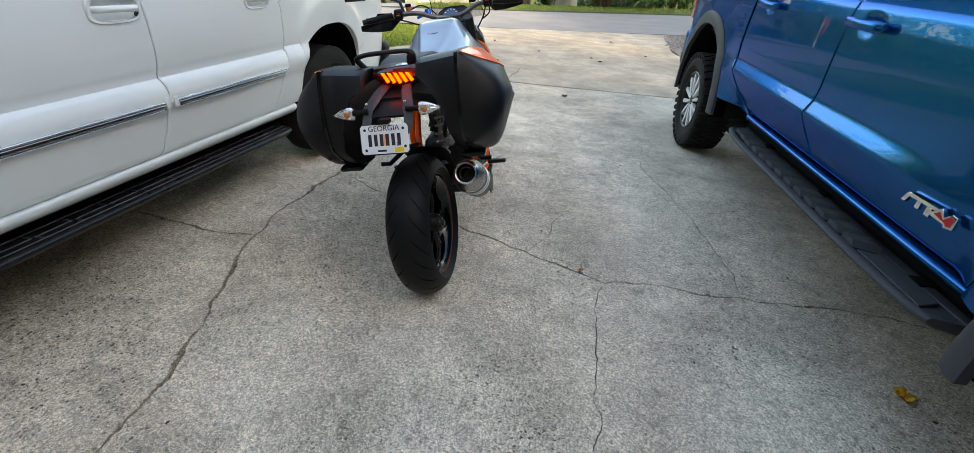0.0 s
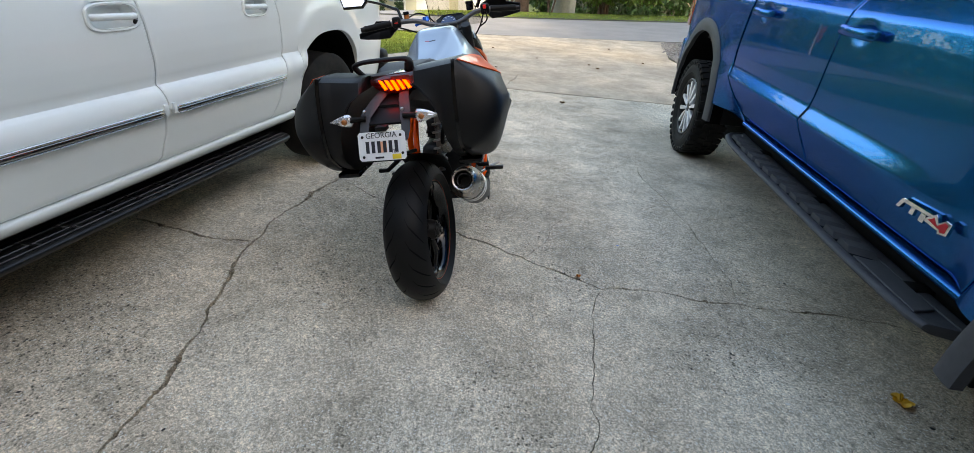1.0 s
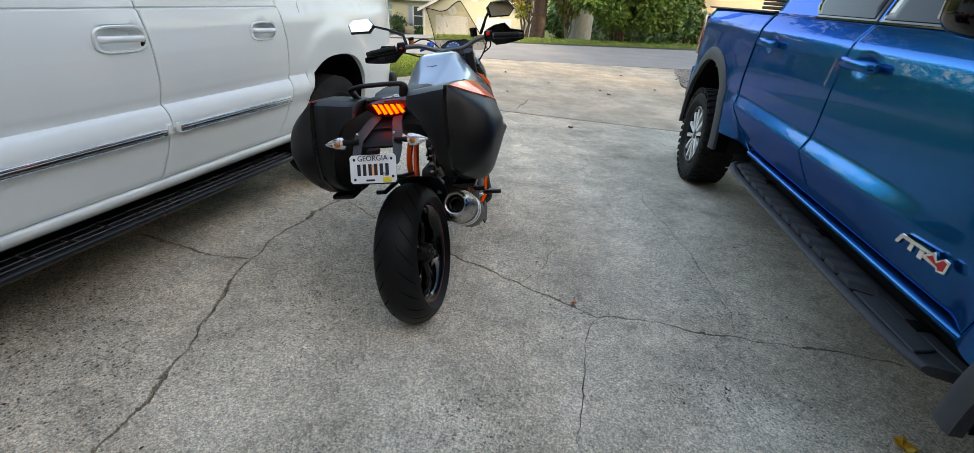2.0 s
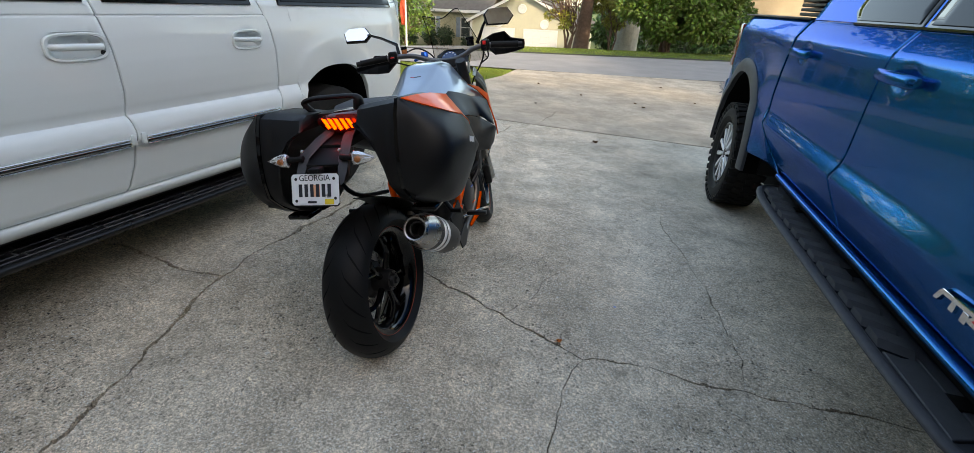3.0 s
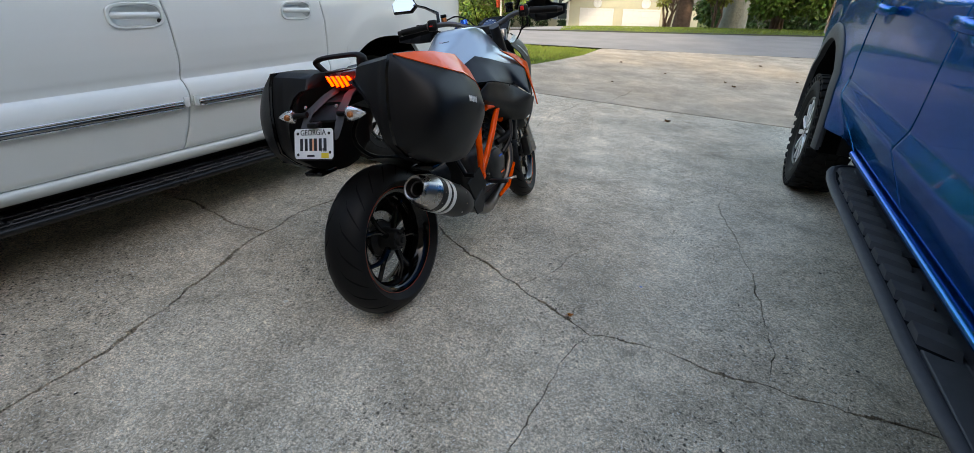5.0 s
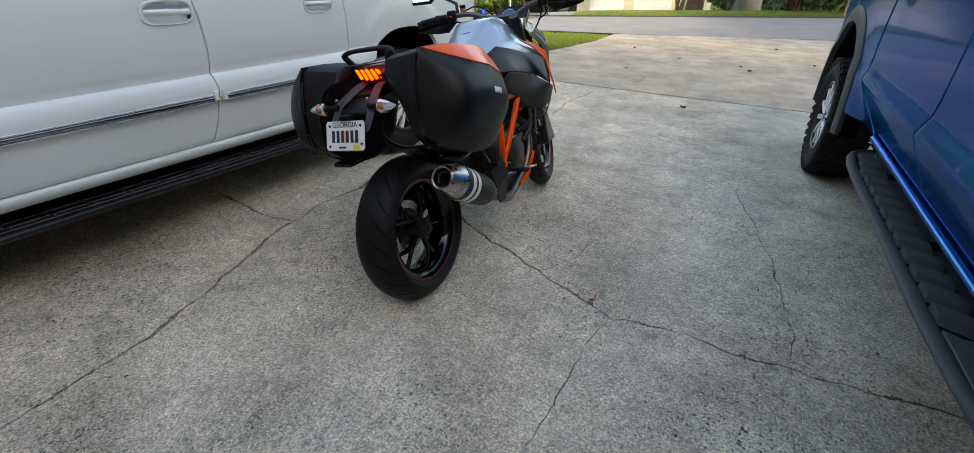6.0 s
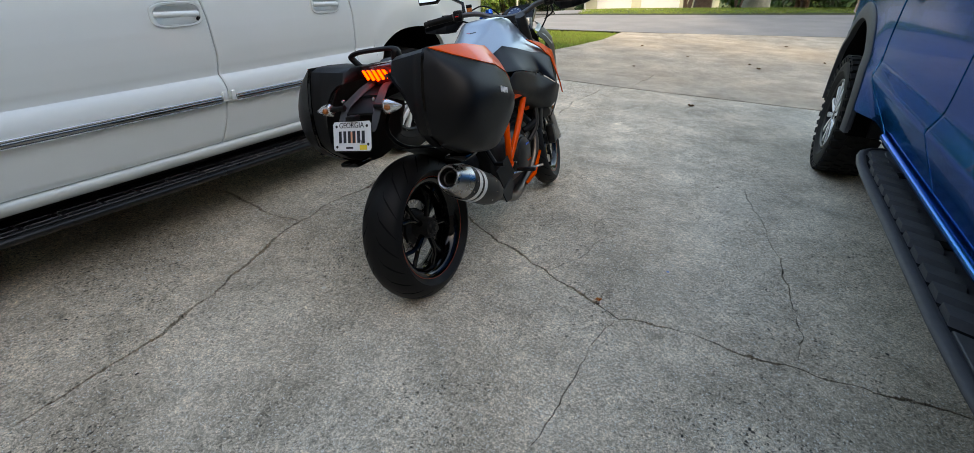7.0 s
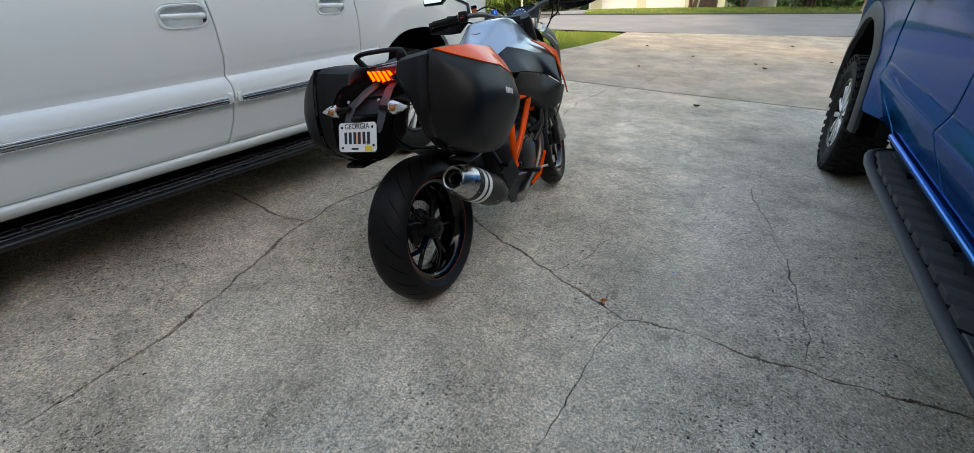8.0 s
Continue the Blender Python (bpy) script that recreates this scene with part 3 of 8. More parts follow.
def shade_house():
    """Unseen brick walls and roof, added behind the walk to shade the driveway."""
    def wall(name, x0, x1, y0, y1, h):
        bm = bmesh.new()
        box(bm, ((x0 + x1) / 2, (y0 + y1) / 2, h / 2 - 0.4), (x1 - x0, y1 - y0, h + 0.8))
        tagged(part(name, bm, BRICK_WALL), "unseen plain brick wall added to keep light off the driveway", "wall", kind="structure")
    wall("wall_south", -8.0, 14.0, -4.2, -3.8, 6.2)
    bm = bmesh.new()
    ridge, eave = 10.4, 6.0
    pts = [(-8.6, -3.4, eave), (14.6, -3.4, eave), (14.6, -6.6, ridge), (-8.6, -6.6, ridge), (-8.6, -13.0, eave), (14.6, -13.0, eave)]
    v = [bm.verts.new(p) for p in pts]
    bm.faces.new((v[0], v[1], v[2], v[3]))
    bm.faces.new((v[3], v[2], v[5], v[4]))
    geom = bmesh.ops.extrude_face_region(bm, geom=bm.faces[:])
    for e in geom["geom"]:
        if isinstance(e, bmesh.types.BMVert):
            e.co.z -= 0.25
    tagged(part("roof_south", bm, ROOF_SHINGLE), "unseen plain shingle roof added to shade the driveway", "roof", kind="structure")
    wall("wall_east", 13.6, 14.0, -12.6, -4.2, 6.2)
    wall("wall_west", -8.0, -7.6, -12.6, -4.2, 6.2)
    # extra side wall, added only to cut light leaking under the suv
    wall("light_block_wall", -5.9, -5.5, -3.8, 4.2, 3.2)
    wall("wall_back", -8.0, 14.0, -12.9, -12.6, 6.2)


shade_house()


# ---------------------------------------------------------------- trees and shrubs
LAND_TURN = -4.2   # the land beyond the street is laid out at this angle to the driveway


def laid(x, y, more=0.0):
    v = Matrix.Rotation(radians(LAND_TURN + more), 2) @ Vector((x, y))
    return v.x, v.y


def leaves(bm, centre, radius, count, size, rnd, flat=1.0, hollow=0.55):
    """Leaf blades scattered through a clump, folded along the midrib."""
    c = Vector(centre)
    for _ in range(count):
        d = Vector((rnd.gauss(0, 1), rnd.gauss(0, 1), rnd.gauss(0, 1)))
        if d.length < 0.01:
            continue
        d.normalize()
        p = c + Vector((d.x, d.y, d.z * flat)) * radius * (hollow + (1 - hollow) * rnd.random()) * rnd.uniform(0.75, 1.12)
        s = size * rnd.uniform(0.6, 1.3)
        out = (d + Vector((rnd.uniform(-1, 1), rnd.uniform(-1, 1), rnd.uniform(-1.2, 0.4)))).normalized()
        side = out.cross(Vector((rnd.uniform(-1, 1), rnd.uniform(-1, 1), rnd.uniform(-0.2, 1)))).normalized() * s * 0.34
        nrm = out.cross(side).normalized() * s * 0.1
        a, m1, m2, t = bm.verts.new(p), bm.verts.new(p + out * s * 0.45 + side + nrm), bm.verts.new(p + out * s * 0.45 - side + nrm), bm.verts.new(p + out * s)
        bm.faces.new((a, m1, t))
        bm.faces.new((a, t, m2))


def limb_path(a, b, rnd, wobble=0.08, n=6):
    a, b = Vector(a), Vector(b)
    L = (b - a).length
    return [a.lerp(b, i / n) + Vector((rnd.uniform(-1, 1), rnd.uniform(-1, 1), rnd.uniform(-1, 1))) * wobble * L * math.sin(math.pi * i / n) for i in range(n + 1)]


def tree(name, x, y, height, trunk_r, clumps, leaf_mat, bark, label, seed, leaf=0.16, per=420, stems=1, lean=(0, 0), category="tree", first_limb=0.3, base=None):
    """Trunk, limbs out to each clump of the crown, and the leaves. Clumps: x, y, z from the foot, and radius."""
    rnd = random.Random(seed)
    z0 = (terrain(x, y) if base is None else base) - 0.06
    t = thing(name, Matrix.Translation((x, y, z0)), label, category)
    bm = bmesh.new()
    top = Vector((lean[0], lean[1], height))
    for s in range(stems):
        a = 6.283 * s / max(1, stems) + rnd.random()
        off = Vector((math.cos(a), math.sin(a), 0)) * (trunk_r * 1.6 if stems > 1 else 0)
        end = top + off * (height * 0.9 / max(0.3, trunk_r * 8)) if stems > 1 else top
        p = limb_path(off, end, rnd, 0.04, 8)
        tube(bm, p, [trunk_r * (1.45 if i == 0 else 1.0 - 0.75 * i / 8) for i in range(9)], 10)
        for c in clumps[s::stems]:
            k = rnd.uniform(first_limb, 0.7)
            st = p[max(1, int(k * 8))]
            q = limb_path(st, (c[0], c[1], c[2]), rnd, 0.1, 5)
            tube(bm, q, [trunk_r * 0.35 * (1 - 0.85 * i / 5) + 0.006 for i in range(6)], 6)
    part("trunk", bm, bark, t)
    bm = bmesh.new()
    for c in clumps:
        leaves(bm, c[:3], c[3], int(per * (c[3] / 0.6) ** 1.6), leaf, rnd, 0.8)
    part("crown", bm, leaf_mat, t, angle=0, fix=False)
    return t


def clump_cloud(n, cx, cy, cz, rx, ry, rz, r0, r1, seed, low=-1.0):
    rnd = random.Random(seed)
    out = []
    while len(out) < n:
        d = Vector((rnd.uniform(-1, 1), rnd.uniform(-1, 1), rnd.uniform(low, 1)))
        if 0.3 < d.length < 1.0:
            out.append((cx + d.x * rx, cy + d.y * ry, cz + d.z * rz, rnd.uniform(r0, r1)))
    return out


# broad-leaved bush tree on the strip beyond the street
tree("broadleaf_tree", *laid(-0.35, 20.6, -0.8), 2.6, 0.07, clump_cloud(64, 0.4, 0.2, 2.45, 2.3, 1.6, 1.85, 0.35, 0.6, 21, -0.95) + clump_cloud(26, 0.4, -0.9, 1.35, 2.1, 0.6, 0.75, 0.35, 0.55, 27), LEAF_GREEN, BARK_BROWN,
     "sunlit broad-leaved small tree with a dense low green crown", 31, 0.145, 560, 4)
# slender yellow-green tree beside the brown trunk
tree("slender_tree", *laid(-4.35, 22.4, -0.8), 2.8, 0.05, clump_cloud(30, -0.7, 0.0, 2.9, 1.8, 0.9, 0.95, 0.22, 0.42, 22, -0.8) + clump_cloud(6, -0.4, 0.0, 1.5, 0.5, 0.5, 0.6, 0.18, 0.3, 26), LEAF_YELLOW, BARK_BROWN,
     "slender tree with thin crooked stems and yellow-green leaves", 32, 0.13, 420, 4)
tree("tall_tree", *laid(-3.95, 23.2, -0.8), 19.0, 0.25, clump_cloud(40, -0.8, 0, 15.0, 5.2, 4.4, 5.2, 1.2, 2.0, 23), LEAF_GREEN, BARK_BROWN,
     "tall tree with a dark reddish-brown trunk", 33, 0.36, 75, 1, (0.35, 0), first_limb=0.5)
tree("tall_tree", *laid(-2.35, 25.4, -0.8), 21.0, 0.42, clump_cloud(40, 0, 0, 17.0, 5.4, 4.8, 5.4, 1.2, 2.1, 24), LEAF_DARK, BARK_GREY,
     "tall tree with a thick pale grey trunk", 34, 0.36, 75, 1, (0.2, 0), first_limb=0.5)
# yellow foliage hanging beside the brown trunk
tree("slender_tree", *laid(-2.7, 23.6, -0.8), 2.6, 0.045, clump_cloud(16, 0.0, 0.0, 2.2, 0.85, 0.8, 1.2, 0.25, 0.45, 25, -0.9), LEAF_YELLOW, BARK_BROWN,
     "young tree with drooping yellow-green leaves", 35, 0.13, 420, 3)
# undergrowth and trees of the wood between the two houses
for k, (x, y, h, r) in enumerate([(-3.3, 33, 3.2, 1.6), (-1.6, 31, 3.4, 2.0), (0.6, 33, 3.6, 2.4), (-3.4, 42, 4.5, 2.2), (2.8, 30, 2.4, 1.3), (-2.0, 37, 5.5, 2.6), (-0.5, 40, 6.5, 3.4), (3.6, 44, 7.0, 3.0)]):
    tree("woodland_tree", *laid(x, y, -0.8), h, 0.12, clump_cloud(16, 0, 0, h * 0.62, r, r * 0.8, h * 0.55, 0.6, 1.05, 40 + k, -1), LEAF_DARK, BARK_GREY,
         "dark green woodland tree with dense leaves down to the ground", 60 + k, 0.24, 140, 2)
# trees left of the yellow house
for k, (x, y, h, r) in enumerate([(-17.6, 31, 5.0, 2.3), (-21, 36, 7.5, 3.0), (-25, 40, 8.5, 3.4), (-30, 44, 9, 3.6)]):
    tree("woodland_tree", *laid(x, y, -0.8), h, 0.14, clump_cloud(16, 0, 0, h * 0.6, r, r * 0.8, h * 0.5, 0.7, 1.2, 80 + k, -1), LEAF_GREEN, BARK_BROWN,
         "green woodland tree beside the yellow house", 90 + k, 0.24, 130, 2)
# tall trees added round the plot, out of view, whose crowns hold back sky light
for k, (x, y, h, r) in enumerate([(13.5, 3.0, 13, 3.0), (15.5, 10.5, 14, 3.2), (-14, 2.0, 10, 2.8), (17, 19, 12, 3.6), (-13, -4.0, 9.5, 2.6), (-14.5, 7.5, 10, 2.6), (-12.5, -9, 9.5, 2.6)]):
    tree("shade_tree", x, y, h, 0.25, clump_cloud(22, 0, 0, h * 0.66, r, r, h * 0.33, 0.8, 1.3, 100 + k), LEAF_GREEN, BARK_GREY,
         "unseen tall broad-leaved tree added to hold back sky light", 110 + k, 0.3, 110, 1)


def light_block_woods():
    """Dense foliage along both sides of the plot, unseen, added to block low sky light."""
    bm = bmesh.new()
    rnd = random.Random(78)
    for _ in range(115):
        y = rnd.uniform(-16, 16)
        x = -18 + rnd.uniform(-3, 3)
        leaves(bm, (x, y, terrain(x, y) + rnd.uniform(0, 9)), rnd.uniform(1.8, 2.8), 110, 0.7, rnd, 0.9, 0.35)
    for _ in range(110):
        y = rnd.uniform(-14, 14)
        x = 15.5 + rnd.uniform(-2, 3)
        leaves(bm, (x, y, terrain(x, y) + rnd.uniform(0, 14)), rnd.uniform(1.8, 2.8), 110, 0.7, rnd, 0.9, 0.35)
    return tagged(part("light_block_woods", bm, LEAF_DARK, None, angle=0, fix=False), "unseen dense green woods added to block low sky light", "woods", kind="stuff")


light_block_woods()


def far_woods():
    """The wall of trees behind the houses."""
    bm = bmesh.new()
    rnd = random.Random(77)
    for _ in range(150):
        x = rnd.uniform(-75, 60)
        y = 66 + rnd.uniform(-5, 10) - 0.002 * x * x
        leaves(bm, (x, y, terrain(x, y) + rnd.uniform(0, 13)), rnd.uniform(2.2, 3.8), 110, 0.9, rnd, 0.9, 0.35)
    return tagged(part("far_woods", bm, LEAF_DARK, None, angle=0, fix=False), "dark green wall of distant woods", "woods", kind="stuff")


far_woods()


def shrub(x, y, rx, rz, seed, label, mat=LEAF_HEDGE, base=None):
    rnd = random.Random(seed)
    z0 = terrain(x, y) if base is None else base
    t = thing("shrub", Matrix.Translation((x, y, z0)), label, "shrub", "shrubs by the house")
    bm = bmesh.new()
    for k in range(5):
        a = 6.283 * k / 5
        tube(bm, limb_path((0.06 * math.cos(a), 0.06 * math.sin(a), -0.05), (rx * 0.5 * math.cos(a), rx * 0.5 * math.sin(a), rz * 0.8), rnd), [0.03, 0.027, 0.024, 0.02, 0.016, 0.012, 0.008], 5)
    part("stems", bm, BARK_BROWN, t)
    bm = bmesh.new()
    for k in range(12):
        a, h = rnd.uniform(0, 6.283), rnd.uniform(0.15, 0.9)
        q = rx * 0.55 * rnd.random()
        leaves(bm, (q * math.cos(a), q * math.sin(a), rz * h), rx * 0.55, 130, 0.16, rnd, rz / rx * 0.5, 0.4)
    part("foliage", bm, mat, t, angle=0, fix=False)


# ---------------------------------------------------------------- the two houses
def clapboard(bm, p0, p1, z0, z1, step=0.25, lap=0.045, top=None):
    """Lapped boards from p0 to p1 (x, y), with the outside on the right hand; top(u) cuts a gable."""
    a, b = Vector(p0), Vector(p1)
    d = (b - a).normalized()
    nrm = Vector((d.y, -d.x))
    L = (b - a).length
    z = z0
    while z < z1:
        zt = min(z + step, z1)
        u0, u1 = 0.0, L
        if top:
            us = [u for u in spread(0, L, 200) if top(u) >= zt]
            if not us:
                break
            u0, u1 = us[0], us[-1]
        pa, pb = a + d * u0, a + d * u1
        q = [(pa + nrm * lap, z), (pb + nrm * lap, z), (pb, zt), (pa, zt), (pa, z), (pb, z)]
        v = [bm.verts.new((p.x, p.y, h)) for p, h in q]
        bm.faces.new((v[0], v[1], v[2], v[3]))
        bm.faces.new((v[4], v[5], v[1], v[0]))
        z = zt


def yellow_house():
    """Pale yellow clapboard house with a gabled double garage."""
    base = -2.75
    y = 45.0
    t = thing("house", pose(*laid(-12.6, y), base, 0, 0, LAND_TURN), "pale yellow clapboard house with two white garage doors", "house")
    # garage wing: front from x0 to x1 at depth 0, eaves at e, peak at p
    x0, x1, e, p = -4.85, 4.75, 2.62, 4.95

    def gable(u):
        k = u / (x1 - x0)
        return e + (p - e) * (1 - abs(2 * k - 1))

    bm = bmesh.new()
    clapboard(bm, (x0, 0), (x1, 0), 0, p, top=gable)
    clapboard(bm, (x1, 0), (x1, 8), 0, e)
    clapboard(bm, (x0, 8), (x0, 0), 0, e)
    tagged(part("garage_wall", bm, SIDING_YELLOW, t, angle=10, fix=False), "pale yellow lapped clapboards", kind="stuff")
    bm = bmesh.new()
    prism(bm, [(x0 + 0.03, 0), (x1 - 0.03, 0), (x1 - 0.03, e), ((x0 + x1) / 2, p), (x0 + 0.03, e)], 7.9, Matrix(((1, 0, 0, 0), (0, 0, 1, 0.05), (0, 1, 0, 0), (0, 0, 0, 1))))
    part("wall_core", bm, SIDING_YELLOW, t, angle=10)
    for sx in (-1, 1):
        mid, out = (x0 + x1) / 2, x0 - 0.45 if sx < 0 else x1 + 0.45
        eo = e - 0.45 * (p - e) / ((x1 - x0) / 2)
        bm = bmesh.new()
        prism(bm, [(mid, p), (out, eo), (out, eo + 0.22), (mid, p + 0.24)], 8.7, Matrix(((1, 0, 0, 0), (0, 0, 1, -0.45), (0, 1, 0, 0), (0, 0, 0, 1))))
        part("roof", bm, ROOF_SHINGLE, t, angle=10)
        bm = bmesh.new()
        prism(bm, [(mid, p - 0.02), (out, eo - 0.04), (out, eo + 0.2), (mid, p + 0.22)], 0.05, Matrix(((1, 0, 0, 0), (0, 0, 1, -0.51), (0, 1, 0, 0), (0, 0, 0, 1))))
        part("bargeboard", bm, TRIM_WHITE, t, angle=10)
    for xa, xb in ((-3.62, -0.88), (0.2, 3.0)):
        bm = bmesh.new()
        box(bm, ((xa + xb) / 2, -0.02, 1.0), (xb - xa, 0.05, 2.0))
        door = part("garage_door", bm, TRIM_WHITE, t, "white panelled garage door")
        w, h = (xb - xa) / 4, 2.0 / 4
        bm = bmesh.new()
        box(bm, (0, -0.055, 0), (w - 0.05, 0.03, h - 0.05), bevel=0.012, seg=1)
        first = part("door_panel", bm, TRIM_WHITE, door)
        first.location = (xa + w * 0.5, 0, h * 0.5)
        for k in range(1, 16):
            more = new("door_panel", first.data)
            more.parent = door
            more.location = (xa + w * (k % 4 + 0.5), 0, h * (k // 4 + 0.5))
        bm = bmesh.new()
        box(bm, ((xa + xb) / 2, -0.03, 2.07), (xb - xa + 0.26, 0.1, 0.13))
        for x in (xa - 0.065, xb + 0.065):
            box(bm, (x, -0.03, 1.0), (0.13, 0.1, 2.0))
        part("door_frame", bm, TRIM_WHITE, t)
    for x, z in ((-0.15, 3.72), (1.9, 2.55), (-2.2, 2.55)):
        bm = bmesh.new()
        mm = pose(x, -0.05, z, 90, 0, 0)
        lathe(bm, [(0.0, 0.02), (0.12, 0.03), (0.14, 0.06), (0.26, 0.05), (0.3, 0.075), (0.36, 0.07), (0.38, 0.0)], mm, 28)
        for k in range(8):
            a = 6.283 * k / 8
            box(bm, (0.2 * math.cos(a), 0.2 * math.sin(a), 0.055), (0.05, 0.05, 0.03), mm)
        part("medallion", bm, TRIM_WHITE, t, "round white wall medallion")
    for x in (x0, x1):
        bm = bmesh.new()
        box(bm, (x, -0.02, e / 2), (0.16, 0.12, e))
        part("corner_board", bm, TRIM_WHITE, t)
    # living wing, set back, to the other side
    xl, yb, e2 = -19.0, 2.2, 3.2
    bm = bmesh.new()
    clapboard(bm, (xl, yb), (x0 - 0.02, yb), 0, e2)
    tagged(part("front_wall", bm, SIDING_YELLOW, t, angle=10, fix=False), "pale yellow lapped clapboards", kind="stuff")
    bm = bmesh.new()
    box(bm, ((xl + x0) / 2, yb + 3.6, e2 / 2), (x0 - xl - 0.1, 7.0, e2))
    part("wall_core", bm, SIDING_YELLOW, t, angle=10)
    bm = bmesh.new()
    q = [(yb - 0.5, e2 + 0.0), (yb + 4.0, e2 + 2.6), (yb + 8.5, e2), (yb + 8.5, e2 + 0.2), (yb + 4.0, e2 + 2.85), (yb - 0.5, e2 + 0.22)]
    prism(bm, q, x0 - xl + 1.5, Matrix(((0, 0, 1, xl - 0.4), (1, 0, 0, 0), (0, 1, 0, 0), (0, 0, 0, 1))))
    part("roof", bm, ROOF_SHINGLE, t, angle=10)
    bm = bmesh.new()
    box(bm, ((xl + x0) / 2, yb - 0.55, e2 + 0.08), (x0 - xl + 0.3, 0.1, 0.24))
    part("gutter", bm, TRIM_WHITE, t)
    for xc in (-16.4, -13.2, -9.95, -6.3):
        bm = bmesh.new()
        for xx in (-0.5, 0.5):
            box(bm, (xc + xx, yb - 0.05, 1.85), (0.1, 0.12, 1.7))
        for zz in (1.0, 1.85, 2.7):
            box(bm, (xc, yb - 0.05, zz), (1.1, 0.12, 0.08))
        w = part("window", bm, TRIM_WHITE, t, "white sash window")
        bm = bmesh.new()
        box(bm, (xc, yb - 0.03, 1.85), (0.92, 0.04, 1.64))
        part("pane", bm, WINDOW_GLASS, w)
        for s in (-0.78, 0.78):
            bm = bmesh.new()
            box(bm, (xc + s, yb - 0.045, 1.85), (0.4, 0.05, 1.75), bevel=0.01, seg=1)
            for zz in spread(1.1, 2.6, 16):
                box(bm, (xc + s, yb - 0.075, zz), (0.3, 0.02, 0.05))
            part("shutter", bm, SHUTTER_BLUE, w, "blue-grey louvred shutter")
    for k, (x, d, r, h) in enumerate([(-7.9, 1.0, 0.9, 1.8), (-11.4, 1.0, 0.95, 2.0), (-9.6, 0.9, 0.85, 1.5), (-14.6, 0.8, 0.9, 1.6), (-5.6, 0.7, 0.7, 1.1), (-17.4, 0.5, 1.0, 1.5)]):
        shrub(*laid(-12.6 + x, y + d), r, h, 130 + k, "clipped dark green shrub against the yellow house wall", base=base)


yellow_house()


def tan_house():
    """Tan clapboard side of a neighbouring house."""
    base = terrain(6, 36) - 0.2
    t = thing("house", pose(*laid(7.6, 36.0, -0.8), base, 0, 0, LAND_TURN), "tan clapboard neighbouring house with brown corner boards", "house")
    x0, x1, e = -4.9, 7.0, 5.2
    bm = bmesh.new()
    clapboard(bm, (x0, 0), (x1, 0), 0, e, 0.18, 0.022)
    clapboard(bm, (x0, 8), (x0, 0), 0, e, 0.18, 0.022)
    tagged(part("wall", bm, SIDING_TAN, t, angle=10, fix=False), "tan lapped clapboards", kind="stuff")
    bm = bmesh.new()
    box(bm, ((x0 + x1) / 2, 4.1, e / 2), (x1 - x0 - 0.06, 8.0, e))
    part("wall_core", bm, SIDING_TAN, t, angle=10)
    bm = bmesh.new()
    prism(bm, [(-0.6, e), (4, e + 2.6), (8.6, e), (8.6, e + 0.2), (4, e + 2.8), (-0.6, e + 0.2)], x1 - x0 + 1.0, Matrix(((0, 0, 1, x0 - 0.5), (1, 0, 0, 0), (0, 1, 0, 0), (0, 0, 0, 1))))
    part("roof", bm, ROOF_SHINGLE, t, angle=10)
    bm = bmesh.new()
    box(bm, (x0, -0.03, e / 2), (0.3, 0.3, e))
    part("corner_board", bm, BARK_BROWN, t, "brown corner board")
    for k, (x, r, h) in enumerate([(5.2, 0.7, 1.7), (6.6, 0.9, 1.4), (4.2, 0.5, 1.0)]):
        shrub(*laid(x, 34.6), r, h, 150 + k, "loose green garden shrub beside the tan house", LEAF_GREEN)


tan_house()


def flag_pole():
    x, y = laid(-15.6, 29.5)
    t = thing("flagpole", Matrix.Translation((x, y, terrain(x, y))), "thin white flagpole with a faded red banner", "flagpole")
    bm = bmesh.new()
    tube(bm, [(0, 0, -0.1), (0, 0, 2), (0, 0, 4.6)], [0.06, 0.055, 0.04], 12)
    part("pole", bm, POLE_WHITE, t)
    bm = bmesh.new()
    rows = []
    for i in range(12):
        z = 4.3 - i * 0.16
        rows.append([(-0.05 - 0.05 * k + 0.03 * math.sin(i * 0.9 + k), 0.05 * math.sin(k * 1.3 + i * 0.5), z) for k in range(7)])
    quad_grid(bm, rows)
    bmesh.ops.solidify(bm, geom=bm.faces[:], thickness=0.004)
    part("banner", bm, RED_CLOTH, t, "faded red hanging banner")


flag_pole()


def neighbour_drive():
    """The paved drive from the street up to the yellow house's garage."""
    bm = bmesh.new()
    rows = []
    for i in range(16):
        u = i / 15
        a, b = Vector((-10.5, 14.3)).lerp(Vector(laid(-17.0, 44.6)), u), Vector((-4.7, 16.46)).lerp(Vector(laid(-9.0, 44.6)), u)
        rows.append([(p.x, p.y, terrain(p.x, p.y) - 0.02 - 0.0 * u) for p in (a.lerp(b, k / 6) for k in range(7))])
    quad_grid(bm, rows)
    return tagged(part("neighbour_drive", bm, ASPHALT), "grey paved drive leading to the yellow house garage", "driveway", kind="structure")


neighbour_drive()

